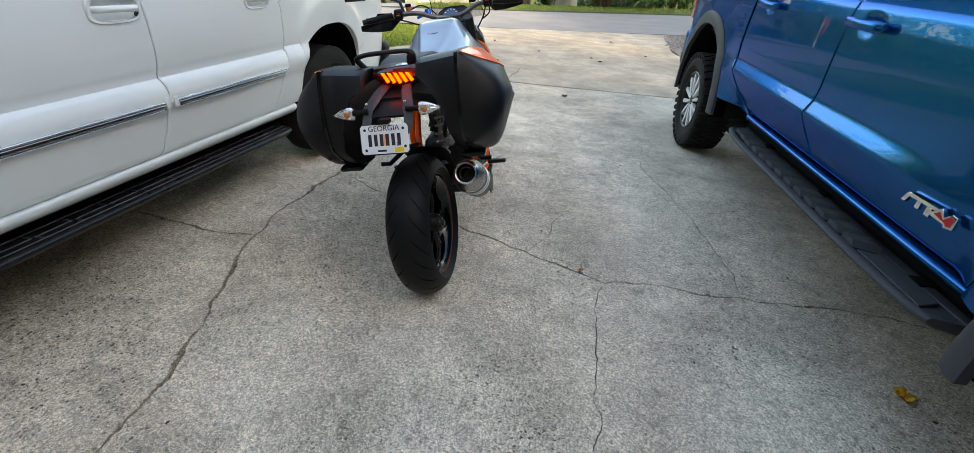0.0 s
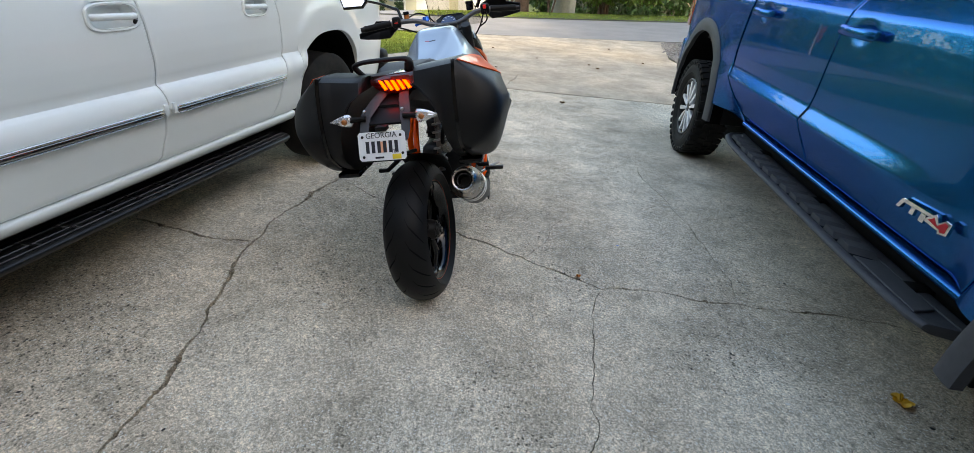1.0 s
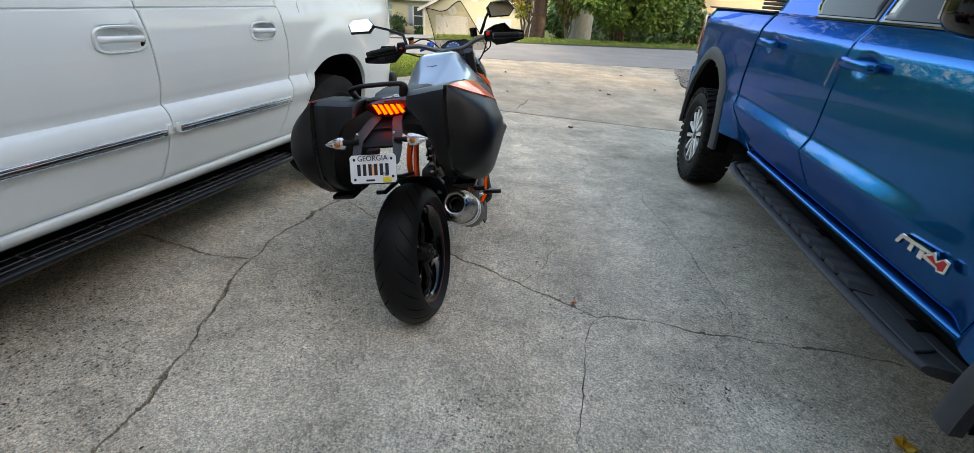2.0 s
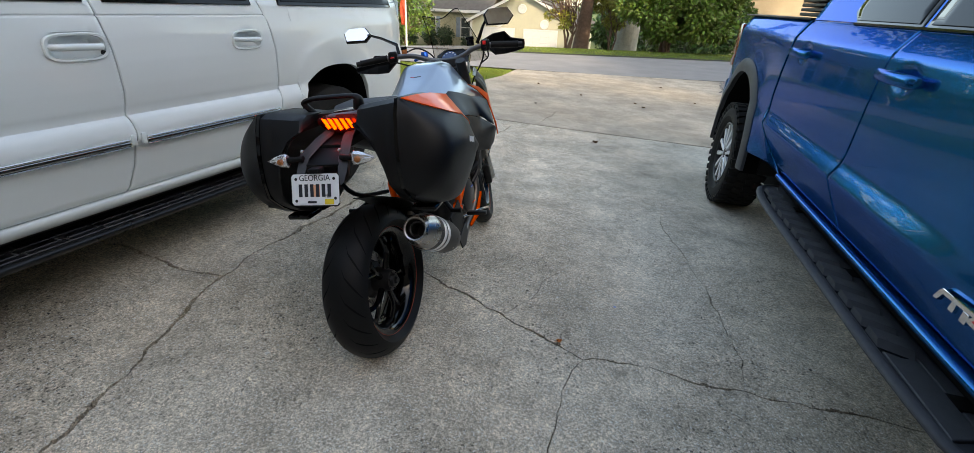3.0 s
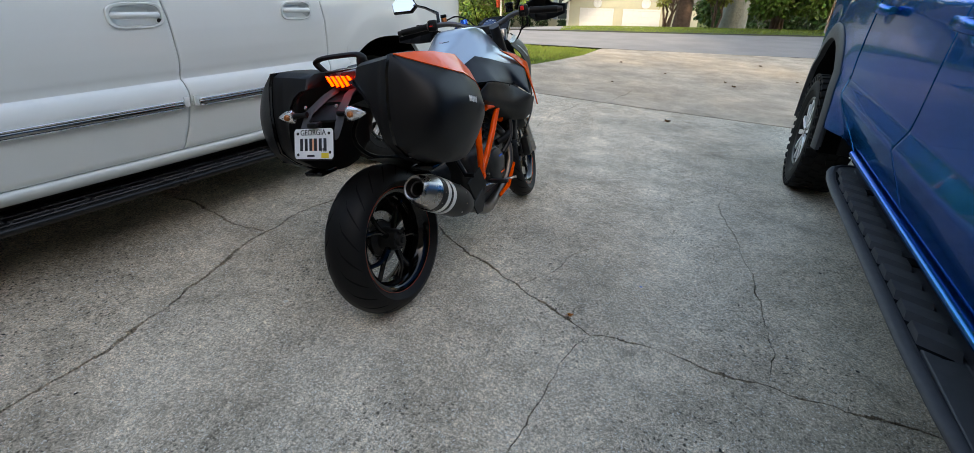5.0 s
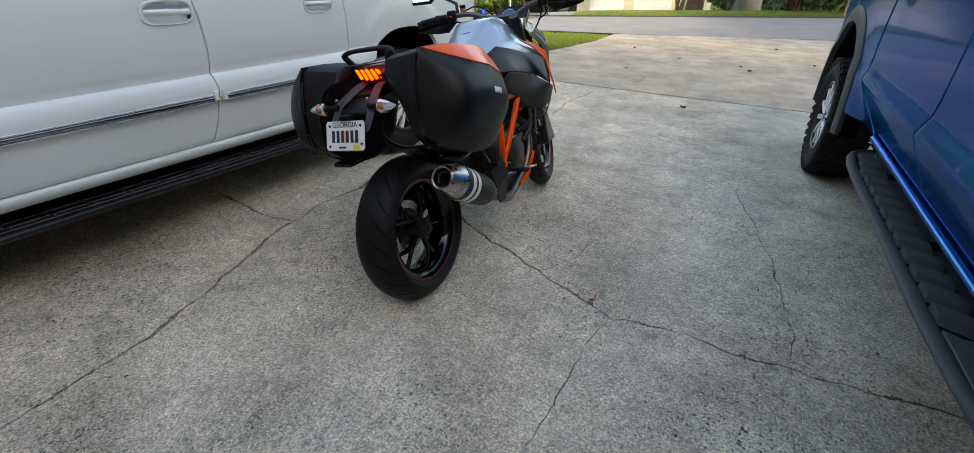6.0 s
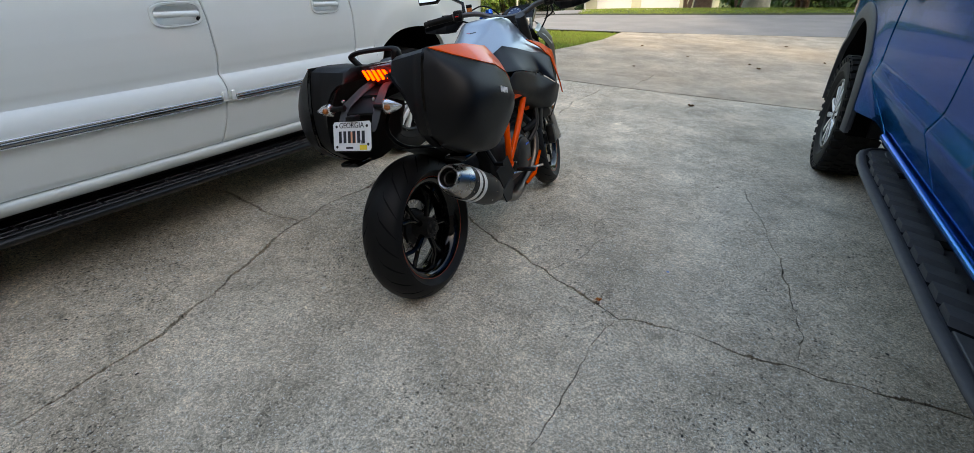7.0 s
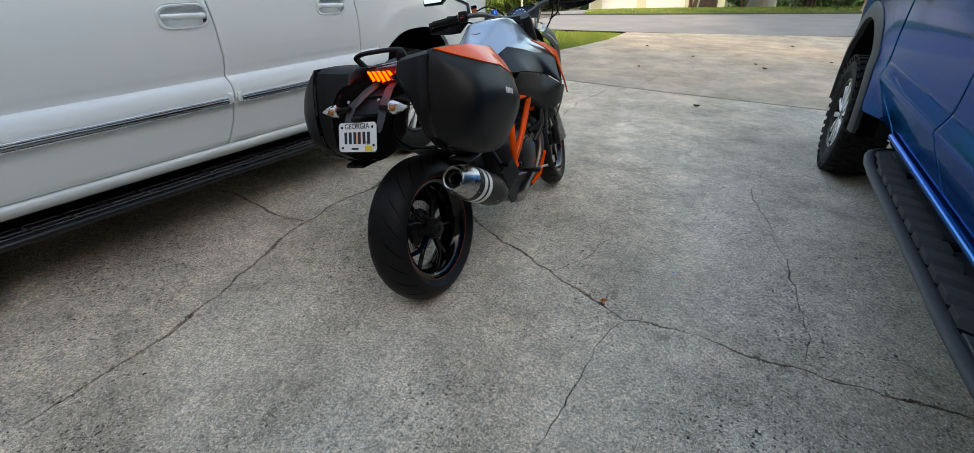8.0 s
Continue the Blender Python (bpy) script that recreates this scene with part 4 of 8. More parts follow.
# ---------------------------------------------------------------- wheels of the cars
def superellipse(a, b, p, n=28):
    out = []
    for k in range(n):
        t = 6.28318 * k / n
        c, s = math.cos(t), math.sin(t)
        out.append((a * math.copysign(abs(c) ** (2 / p), c), b * math.copysign(abs(s) ** (2 / p), s)))
    return out


def car_wheel(parent, m, radius, width, rim_r, lugs, spokes, rim_mat):
    """A road wheel round its own z axis, z outward: tyre with tread blocks, rim with spokes. m is in the parent's frame."""
    w = new("wheel")
    w.parent, w.matrix_basis = parent, m
    h = width / 2
    bm = bmesh.new()
    R = radius - (0.012 if lugs else 0.004)
    prof = [(rim_r, h * 0.72), (rim_r + 0.015, h * 0.86), (rim_r + (R - rim_r) * 0.45, h * 1.02), (R - 0.045, h * 0.97), (R - 0.015, h * 0.86), (R, h * 0.72), (R, 0)]
    prof = prof + [(r, -z) for r, z in prof[-2::-1]]
    lathe(bm, prof, None, 72)
    lathe(bm, [(rim_r + 0.05, h * 0.975), (rim_r + 0.055, h * 1.0), (rim_r + 0.062, h * 0.985)], None, 72)
    part("tyre", bm, DUSTY_RUBBER, w, "dusty black off-road tyre" if lugs else "worn black road tyre")
    if lugs:
        bm = bmesh.new()
        for k in range(lugs):
            a = 6.28318 * k / lugs
            for row, (zz, wz, turn) in enumerate(((0.36, 0.26, 10), (0.12, 0.2, -14), (-0.12, 0.2, 14), (-0.36, 0.26, -10))):
                aa = a + (0.5 * 6.28318 / lugs if row % 2 else 0)
                mm = Matrix.Rotation(aa, 4, "Z") @ Matrix.Translation((R + 0.000, 0, zz * width * 1.02)) @ Matrix.Rotation(radians(turn), 4, "X")
                box(bm, (0, 0, 0), (0.018, 6.28318 * R / lugs * 0.66, wz * width * 0.92), mm)
            mm = Matrix.Rotation(a, 4, "Z") @ Matrix.Translation((R - 0.022, 0, h * 0.93))
            box(bm, (0, 0, 0), (0.036, 6.28318 * R / lugs * (0.6 if k % 2 else 0.45), 0.016), mm @ Matrix.Rotation(radians(-18), 4, "Y"))
        part("tread", bm, DUSTY_RUBBER, w, "chunky tread blocks")
    bm = bmesh.new()
    lathe(bm, [(rim_r + 0.004, h * 0.86), (rim_r - 0.006, h * 0.9), (rim_r - 0.018, h * 0.84), (rim_r - 0.03, h * 0.5), (rim_r - 0.04, -h * 0.2), (0.05, -h * 0.25)], None, 64)
    part("rim_barrel", bm, DARK_METAL, w)
    for k in range(spokes):
        a = 6.28318 * k / spokes
        bm = bmesh.new()
        for s in (-1, 1):
            q = [(0.040, 0.005), (rim_r * 0.42, 0.010), (rim_r * 0.60, 0.022), (rim_r * 0.94, 0.046), (rim_r * 0.97, 0.082), (rim_r * 0.86, 0.080), (rim_r * 0.62, 0.054), (rim_r * 0.42, 0.036), (0.045, 0.026)]
            prism(bm, [(x, s * y) for x, y in (q if s > 0 else q[::-1])], 0.03, Matrix.Rotation(a, 4, "Z") @ Matrix.Translation((0, 0, h * 0.60)), 0.006, 1)
        part("spoke", bm, rim_mat, w)
    bm = bmesh.new()
    lathe(bm, [(0.0, h * 0.78), (0.035, h * 0.78), (0.045, h * 0.72), (0.06, h * 0.5), (0.06, 0)], None, 24)
    for k in range(6):
        a = 6.28318 * (k + 0.5) / 6
        lathe(bm, [(0.0, 0.02), (0.01, 0.018), (0.012, 0.0)], Matrix.Translation((0.075 * math.cos(a), 0.075 * math.sin(a), h * 0.66)), 8)
    part("hub", bm, DARK_METAL, w)
    return w


def wheel_pose(x, y, z, outward):
    """A wheel's axis along x, its face to +x or -x."""
    return Matrix.Translation((x, y, z)) @ Matrix.Rotation(radians(90 * outward), 4, "Y")


def liner(parent, yc, zc, rx, rz, power, x0, x1):
    """The black inside of a wheel opening."""
    bm = bmesh.new()
    rows = []
    for k in range(25):
        c = math.cos(math.pi * k / 24)
        u = min(1.0, abs(c))
        zz = zc + rz * (1 - u ** power) ** (1 / power)
        rows.append([(x0, yc - rx * c, zz), (x1, yc - rx * c, zz)])
    quad_grid(bm, rows)
    box(bm, ((x1 + x1) / 2, yc, zc + rz * 0.3), (0.01, rx * 2, rz * 1.6))
    part("wheel_liner", bm, MAT_FELT, parent)


# ---------------------------------------------------------------- the white sport-utility vehicle
# own frame: x outward from the side seen, y towards its tail, z up
SUV = thing("suv", SLOPE @ pose(-1.93, 0, 0, 0, 0, -6.5), "white full-size sport-utility vehicle parked nose to the house", "car")
SUV_Z = [0.44, 0.47, 0.50, 0.60, 0.69, 0.705, 0.72, 0.75, 0.79, 0.812, 0.828, 0.842, 0.87, 0.95, 1.05, 1.15, 1.215, 1.224, 1.230, 1.237, 1.27, 1.31]
SUV_N = [-0.075, -0.05, -0.032, -0.012, 0.0, 0.004, 0.020, 0.024, 0.014, 0.000, -0.020, -0.017, -0.010, -0.004, -0.004, -0.012, -0.024, -0.027, -0.038, -0.032, -0.039, -0.052]
SUV_ARCH = (3.42, 0.425, 0.385, 0.50, 2.6)
SUV_WIDE = 1.93
SUV_HANDLES = ((1.845, 1.118, 0.118, 0.054), (2.685, 1.112, 0.102, 0.05))


def suv_skin(y, z):
    n = interp(z, SUV_Z, SUV_N)
    w = ease(3.0, 3.55, y)
    if w and z < 0.95:
        n += w * (interp(z, [0.44, 0.50, 0.60, 0.75, 0.88, 0.95], [-0.060, -0.030, -0.010, 0.004, 0.002, -0.004]) - n)
    n -= 0.010 * ((y - 2.3) / 1.6) ** 2
    if y > 3.95:
        n -= 0.20 * ((y - 3.95) / 0.5) ** 2.6 * 0.6
    for yc in (SUV_ARCH[0], 0.47):
        r = math.hypot((y - yc), (z - 0.5) * 0.86)
        if z > 0.5:
            n += 0.012 * (1 - ease(0.50, 0.575, r)) * ease(0.55, 0.9, z)
    for yc, zc, a, b in SUV_HANDLES:
        q = abs((y - yc) / (a * 0.74)) ** 3 + abs((z - zc - 0.002) / (b * 0.68)) ** 3
        if q < 1.6:
            n -= 0.050 * ease(1.5, 0.5, q)
    return n



def seam_1(z):
    return interp(z, [0.45, 0.5, 0.6, 0.71, 0.76, 0.82, 0.92, 1.1, 1.31], [1.915, 1.935, 1.965, 1.982, 1.985, 1.977, 1.987, 1.978, 1.945])


def seam_2(z):
    return interp(z, [0.45, 0.5, 0.58, 0.7, 0.85, 1.05, 1.2, 1.31], [2.74, 2.77, 2.82, 2.86, 2.888, 2.882, 2.855, 2.81])


def seam_0(z):
    return interp(z, [0.45, 0.8, 1.31], [0.93, 0.95, 0.90])


def panel_rows(a, b, z0, z1, nu, zs):
    return [[(a(z) + (b(z) - a(z)) * k / (nu - 1), z) for k in range(nu)] for z in zs]


def suv_zs(z0, z1):
    """Row heights that follow the pressed lines."""
    zs = [z for z in SUV_Z if z0 < z < z1] + spread(z0, z1, 44)
    zs = sorted(zs)
    out = [zs[0]]
    for z in zs[1:]:
        if z - out[-1] > 0.005:
            out.append(z)
    out[-1] = z1
    return out


def mirrored(skin):
    return lambda y, z: -SUV_WIDE - skin(y, z)


def build_suv():
    g = 0.003
    sides = ((suv_skin, 1.0), (mirrored(suv_skin), -1.0))
    zs = suv_zs(0.475, 1.31)
    for skin, sg in sides:
        bm = bmesh.new()
        shell(bm, skin, [panel_rows(lambda z: seam_0(z) + g, lambda z: seam_1(z) - g, 0.475, 1.31, 64, zs)], 0.03, sg)
        door_a = part("front_door", bm, WHITE_PAINT, SUV)
        bm = bmesh.new()
        shell(bm, skin, [panel_rows(lambda z: seam_1(z) + g, lambda z: seam_2(z) - g, 0.475, 1.31, 60, zs)], 0.03, sg)
        door_b = part("rear_door", bm, WHITE_PAINT, SUV)
        yc, zc, rx, rz, pw = SUV_ARCH
        bm = bmesh.new()
        shell(bm, skin, arch_patches(lambda z: seam_2(z) + g, lambda z: 4.44 - 0.06 * (z - 0.8) ** 2 - 0.11 * max(0, z - 0.95), 0.475, 1.31, yc, zc + 0.06, rx, rz - 0.06, pw), 0.03, sg)
        part("rear_wing", bm, WHITE_PAINT, SUV)
        bm = bmesh.new()
        shell(bm, skin, arch_patches(lambda z: -0.35, lambda z: seam_0(z) - g, 0.475, 1.12, 0.47, zc + 0.06, rx, rz - 0.06, pw), 0.03, sg)
        part("front_wing", bm, WHITE_PAINT, SUV)
        # sill
        bm = bmesh.new()
        n0 = skin(2.0, 0.5) if sg > 0 else skin(2.0, 0.5)
        ring = smooth_ring([(0, 0, 0.472), (-0.05 * sg, 0, 0.472), (-0.05 * sg, 0, 0.40), (-0.022 * sg, 0, 0.415), (0.002 * sg, 0, 0.445)], 2)
        loft(bm, [[Vector((n0 + p.x - 0.006 * sg, y, p.z)) for p in ring] for y in (0.86, 1.6, 2.3, 2.98)])
        part("sill", bm, WHITE_PAINT, SUV)
        # black rocker between the sill and the running board
        bm = bmesh.new()
        quad_grid(bm, [[(n0 - sg * d, y, z) for y in (0.86, 1.9, 2.95)] for d, z in ((0.03, 0.425), (0.06, 0.395), (0.15, 0.350), (0.19, 0.285), (0.34, 0.265))])
        bmesh.ops.solidify(bm, geom=bm.faces[:], thickness=0.004)
        part("rocker", bm, BLACK_PLASTIC, SUV, "matt black rocker panel")
        # upper side with pillars
        up = lambda y, z, s=skin, q=sg: s(y, 1.31) - q * (0.006 + 0.36 * (z - 1.31) + 0.25 * max(0, z - 1.6) ** 2)
        bm = bmesh.new()
        shell(bm, up, [[[(0.55 + 0.95 * (z - 1.31) + (4.40 - 0.42 * (z - 1.31) - (0.55 + 0.95 * (z - 1.31))) * k / 40, z) for k in range(41)] for z in spread(1.312, 1.86, 12)]], 0.03, sg)
        part("pillars", bm, WHITE_PAINT, SUV)
        for (ya, yb) in ((1.10, 1.90), (2.02, 2.74), (2.985, 4.14)):
            for nm, mat, grow, lift in (("window_seal", GLOSS_BLACK, 0.022, 0.004), ("window_glass", TINTED_GLASS, 0.0, 0.008)):
                rows = []
                for z in spread(1.292 - (0.012 if grow else -0.008), 1.73 + grow, 8):
                    a = ya - grow + (0.30 * (z - 1.31) if ya < 1.5 else 0.0)
                    b = yb + grow - (0.28 * (z - 1.31) if yb > 4 else 0.02 * (z - 1.31))
                    rows.append([(a + (b - a) * k / 12, z) for k in range(13)])
                bm = bmesh.new()
                shell(bm, lambda y, z, q=sg, L=lift + 0.010, u=up: u(y, z) + q * L, [rows], 0.02, sg, 0.003)
                part(nm, bm, mat, SUV, "dark tinted window glass" if nm == "window_glass" else "")
        # chrome moulding: its reflections coloured in as bright lines round a darker strip
        for ya, yb in ((0.99, 1.945), (2.022, 2.842)):
            for nm, mat, za, zb, lift in (("moulding_strip", MOULDING, 0.701, 0.722, 0.005), ("moulding_glint", CHROME, 0.7225, 0.733, 0.006), ("moulding_low_glint", CHROME, 0.695, 0.7005, 0.004)):
                bm = bmesh.new()
                rows = [[(ya + (yb - ya) * k / 20, z) for k in range(21)] for z in spread(za, zb, 9)]
                shell(bm, lambda y, z, q=sg, L=lift, s=skin, c=(za + zb) / 2, h=(zb - za) / 2: s(y, 0.72) + q * (L + 0.006 * math.sqrt(max(0.0, 1 - ((z - c) / h) ** 2))), [rows], 0.02, sg, 0.001)
                part(nm, bm, mat, SUV)
        for ya, yb in ((1.948, 1.972), (1.996, 2.018)):
            bm = bmesh.new()
            box(bm, (skin(2, 0.72) + 0.002 * sg, (ya + yb) / 2, 0.725), (0.022, yb - ya, 0.050), bevel=0.005)
            part("moulding_end", bm, WHITE_PAINT, SUV)
        # door handles
        for k, (yc, zc, a, b) in enumerate(SUV_HANDLES):
            door = (door_a, door_b)[k]
            bm = bmesh.new()
            base = -0.006 if sg > 0 else -SUV_WIDE + 0.006
            outer, inner = superellipse(a, b, 3.4, 40), superellipse(a * 0.86, b * 0.80, 3.2, 40)
            rows = []
            for ring, lift in ((outer, -0.004), (outer, 0.004), ([(p[0] * 0.97, p[1] * 0.95) for p in outer], 0.008), ([(p[0] * 1.03, p[1] * 1.03) for p in inner], 0.006), (inner, -0.012)):
                rows.append([(base + sg * lift, yc + p[0], zc + p[1]) for p in ring])
            quad_grid(bm, rows, True)
            h = part("handle_bezel", bm, WHITE_PAINT, door)
            bm = bmesh.new()
            pts = smooth_path([(base + sg * 0.0, yc - a * 0.78, zc + 0.004), (base + sg * 0.020, yc - a * 0.70, zc + 0.004), (base + sg * 0.022, yc, zc + 0.003), (base + sg * 0.020, yc + a * 0.68, zc + 0.0), (base - sg * 0.002, yc + a * 0.78, zc)], 2)
            rings = tube(bm, pts, 0.0125, 12)
            for ring in rings:
                for v in ring:
                    v.co.z = zc + 0.003 + (v.co.z - zc - 0.003) * 1.05
            part("door_handle", bm, WHITE_PAINT, door)
            if k == 0 and sg > 0:
                bm = bmesh.new()
                lathe(bm, [(0.0, 0.001), (0.004, 0.001), (0.0045, 0.0), (0.007, 0.003), (0.009, 0.002), (0.010, -0.006)], Matrix.Translation((base + 0.003, yc + a * 0.80, zc - 0.026)) @ Matrix.Rotation(radians(90), 4, "Y"), 20)
                part("key_lock", bm, DARK_METAL, door, "dark round key lock")
        # running board
        bx = lambda n, q=sg: n if q > 0 else -SUV_WIDE - n
        prof = smooth_ring([(-0.25, 0.341), (-0.06, 0.337), (-0.036, 0.333), (-0.022, 0.323), (-0.023, 0.308), (-0.042, 0.291), (-0.085, 0.282), (-0.25, 0.286)], 2)
        bm = bmesh.new()
        ends = [(0.78, 0.6), (0.80, 0.93), (0.84, 1.0)] + [(y, 1.0) for y in spread(1.1, 2.7, 8)] + [(2.86, 1.0), (2.90, 0.93), (2.93, 0.55)]
        loft(bm, [[Vector((bx(-0.25 + (p.x + 0.25) * k), y, p.y)) for p in prof] for y, k in ends])
        board = part("running_board", bm, SUV_BOARD, SUV, "black ribbed plastic running board")
        bm = bmesh.new()
        cell = 0.155
        for i in range(13):
            y0 = 0.845 + i * cell
            for r, n in enumerate((-0.180, -0.135, -0.085, -0.048)):
                sh = 0.0 if r % 2 else 0.022
                box(bm, (bx(n), y0 + cell / 2 + sh, 0.3405 - 0.002 * r / 3), (0.006, cell * (0.94 if r < 3 else 1.0), 0.005), bevel=0.0015, seg=1)
            for n0, n1, sh in ((-0.180, -0.135, 0.022), (-0.135, -0.085, 0.0), (-0.085, -0.048, 0.022)):
                box(bm, (bx((n0 + n1) / 2), y0 + 0.012 + sh, 0.3395), (abs(n1 - n0), 0.009, 0.005), bevel=0.0015, seg=1)
        part("tread_rib", bm, RIB_GREY, board)
        for y in (1.1, 1.95, 2.8):
            bm = bmesh.new()
            box(bm, (bx(-0.26), y, 0.30), (0.2, 0.05, 0.03), bevel=0.004)
            part("board_bracket", bm, MAT_FELT, SUV)
        x_in = -0.42 if sg > 0 else -SUV_WIDE + 0.42
        for yw in (SUV_ARCH[0], 0.47):
            xo = -0.03 if sg > 0 else -SUV_WIDE + 0.03
            liner(SUV, yw, SUV_ARCH[1] + 0.02, SUV_ARCH[2] + 0.004, SUV_ARCH[3] - 0.015, SUV_ARCH[4], xo, x_in)
            car_wheel(SUV, wheel_pose(-0.145 if sg > 0 else -SUV_WIDE + 0.145, yw, 0.386, sg), 0.386, 0.25, 0.215, 0, 6, ALLOY)
    # floor pan, roof, nose, tail
    bm = bmesh.new()
    box(bm, (-SUV_WIDE / 2, 1.96, 0.5), (SUV_WIDE - 0.9, 4.5, 0.3))
    # wider low box, added to darken the ground underneath
    box(bm, (-SUV_WIDE / 2, 1.96, 0.58), (SUV_WIDE - 0.34, 2.05, 0.60))
    part("underbody", bm, MAT_FELT, SUV)
    # unseen blocks shaped as rails and tank, added to cut light under the floor
    for xx in (-0.42, -SUV_WIDE + 0.42):
        bm = bmesh.new()
        box(bm, (xx, 1.9, 0.31), (0.10, 3.2, 0.23), None, 0.012)
        part("underbody_block", bm, MAT_FELT, SUV)
    bm = bmesh.new()
    box(bm, (-SUV_WIDE / 2, 1.9, 0.31), (0.62, 1.9, 0.25), None, 0.03)
    part("fuel_tank", bm, MAT_FELT, SUV)
    bm = bmesh.new()
    rows = []
    for y in spread(1.02, 4.20, 16):
        drop = 0.03 * ((y - 2.6) / 1.6) ** 2
        rows.append([(-SUV_WIDE / 2 + (SUV_WIDE / 2 - 0.245) * math.sin(a), y, 1.865 - drop + 0.065 * math.cos(a * 0.96)) for a in spread(-math.pi / 2, math.pi / 2, 21)])
    quad_grid(bm, rows)
    part("roof", bm, WHITE_PAINT, SUV)
    bm = bmesh.new()
    quad_grid(bm, [[(-0.10 - (SUV_WIDE - 0.2) * k / 10, y, z + 0.03 * math.sin(math.pi * k / 10)) for k in range(11)] for y, z in ((-0.38, 1.0), (-0.3, 1.08), (0.3, 1.13), (0.62, 1.16))])
    part("bonnet", bm, WHITE_PAINT, SUV)
    bm = bmesh.new()
    box(bm, (-SUV_WIDE / 2, -0.40, 0.78), (SUV_WIDE - 0.22, 0.1, 0.5), bevel=0.03)
    part("grille", bm, BLACK_PLASTIC, SUV)
    bm = bmesh.new()
    box(bm, (-SUV_WIDE / 2, -0.48, 0.55), (SUV_WIDE - 0.1, 0.2, 0.22), bevel=0.05, seg=3)
    part("front_bumper", bm, WHITE_PAINT, SUV)
    bm = bmesh.new()
    box(bm, (-SUV_WIDE / 2, 4.44, 0.56), (SUV_WIDE - 0.16, 0.16, 0.22), bevel=0.05, seg=3)
    part("rear_bumper", bm, BLACK_PLASTIC, SUV)
    bm = bmesh.new()
    quad_grid(bm, [[(-0.135 - (SUV_WIDE - 0.27) * k / 8, y + 0.02 * math.sin(math.pi * k / 8), z) for k in range(9)] for y, z in ((4.42, 0.6), (4.43, 0.9), (4.40, 1.3), (4.2, 1.83))])
    bmesh.ops.solidify(bm, geom=bm.faces[:], thickness=0.02)
    part("tailgate", bm, WHITE_PAINT, SUV)
    bm = bmesh.new()
    quad_grid(bm, [[(-0.2 - (SUV_WIDE - 0.4) * k / 8, y, z) for k in range(9)] for y, z in ((4.425, 1.33), (4.25, 1.74))])
    part("rear_window", bm, TINTED_GLASS, SUV)
    for x in (-0.19, -SUV_WIDE + 0.19):
        bm = bmesh.new()
        box(bm, (x, 4.415, 1.0), (0.06, 0.07, 0.36), bevel=0.015)
        part("tail_lamp", bm, RED_LENS, SUV, "red tail lamp")
    bm = bmesh.new()
    quad_grid(bm, [[(-0.2 - (SUV_WIDE - 0.4) * k / 8, y, z) for k in range(9)] for y, z in ((0.62, 1.165), (1.12, 1.82))])
    part("windscreen", bm, TINTED_GLASS, SUV)


build_suv()

# ---------------------------------------------------------------- the blue pickup truck
# own frame: -x is outward on the side seen, y towards its tail, z up
TRUCK = thing("pickup_truck", SLOPE @ pose(1.40, 0, 0, 0, 0, 2.0), "metallic blue crew-cab pickup truck with black running boards", "truck")
TR_Z = [0.61, 0.64, 0.67, 0.72, 0.77, 0.81, 0.832, 0.845, 0.875, 0.905, 0.92, 1.0, 1.15, 1.28, 1.34, 1.358, 1.372, 1.40, 1.44, 1.47]
TR_N = [-0.062, -0.051, -0.040, -0.019, 0.001, 0.016, 0.0255, 0.0250, 0.0160, 0.0055, 0.002, 0.003, 0.003, 0.001, -0.003, -0.006, -0.013, -0.028, -0.051, -0.070]
TR_ARCH = (4.68, 0.40, 0.57, 0.66, 2.2)
TR_FRONT_ARCH = (0.70, 0.40, 0.57, 0.66, 2.2)
TR_WIDE = 2.02
TR_HANDLES = ((2.48, 1.285), (3.57, 1.285))


def truck_out(y, z):
    n = interp(z, TR_Z, TR_N)
    fade = ease(1.38, 2.25, y)
    if 0.66 < z < 0.92:
        n = n * fade + (1 - fade) * interp(z, [0.66, 0.8, 0.92], [-0.046, -0.012, 0.002])
    for yc in (TR_ARCH[0], TR_FRONT_ARCH[0]):
        w = 1 - ease(0.66, 0.90, abs(y - yc))
        if w and z < 0.92:
            n += w * (0.012 * ease(0.92, 0.80, z) - n)
    n -= 0.006 * ((y - 2.8) / 1.5) ** 2
    if y > 5.2:
        n -= 0.10 * ((y - 5.2) / 0.3) ** 2.4 * 0.5
    for yc in (TR_ARCH[0], TR_FRONT_ARCH[0]):
        r = math.hypot(y - yc, (z - 0.46) * 0.86)
        if z > 0.5 and r < 1.1:
            n += 0.018 * math.exp(-((r - 0.50) / 0.17) ** 2) * ease(0.3, 0.5, z) * (1 - ease(1.15, 1.38, z))
    for yc, zc in TR_HANDLES:
        q = ((y - yc) / 0.068) ** 2 + ((z - zc) / 0.042) ** 2
        if q < 2.2:
            n -= 0.006 * ease(1.9, 0.3, q)
    return n


def truck_skin(y, z):
    return -truck_out(y, z)


def bed_gap(z):
    return interp(z, [0.60, 0.63, 0.67, 0.74, 0.82, 0.90, 1.02, 1.13, 1.30, 1.47], [3.50, 3.55, 3.63, 3.75, 3.84, 3.87, 3.88, 3.865, 3.835, 3.80])


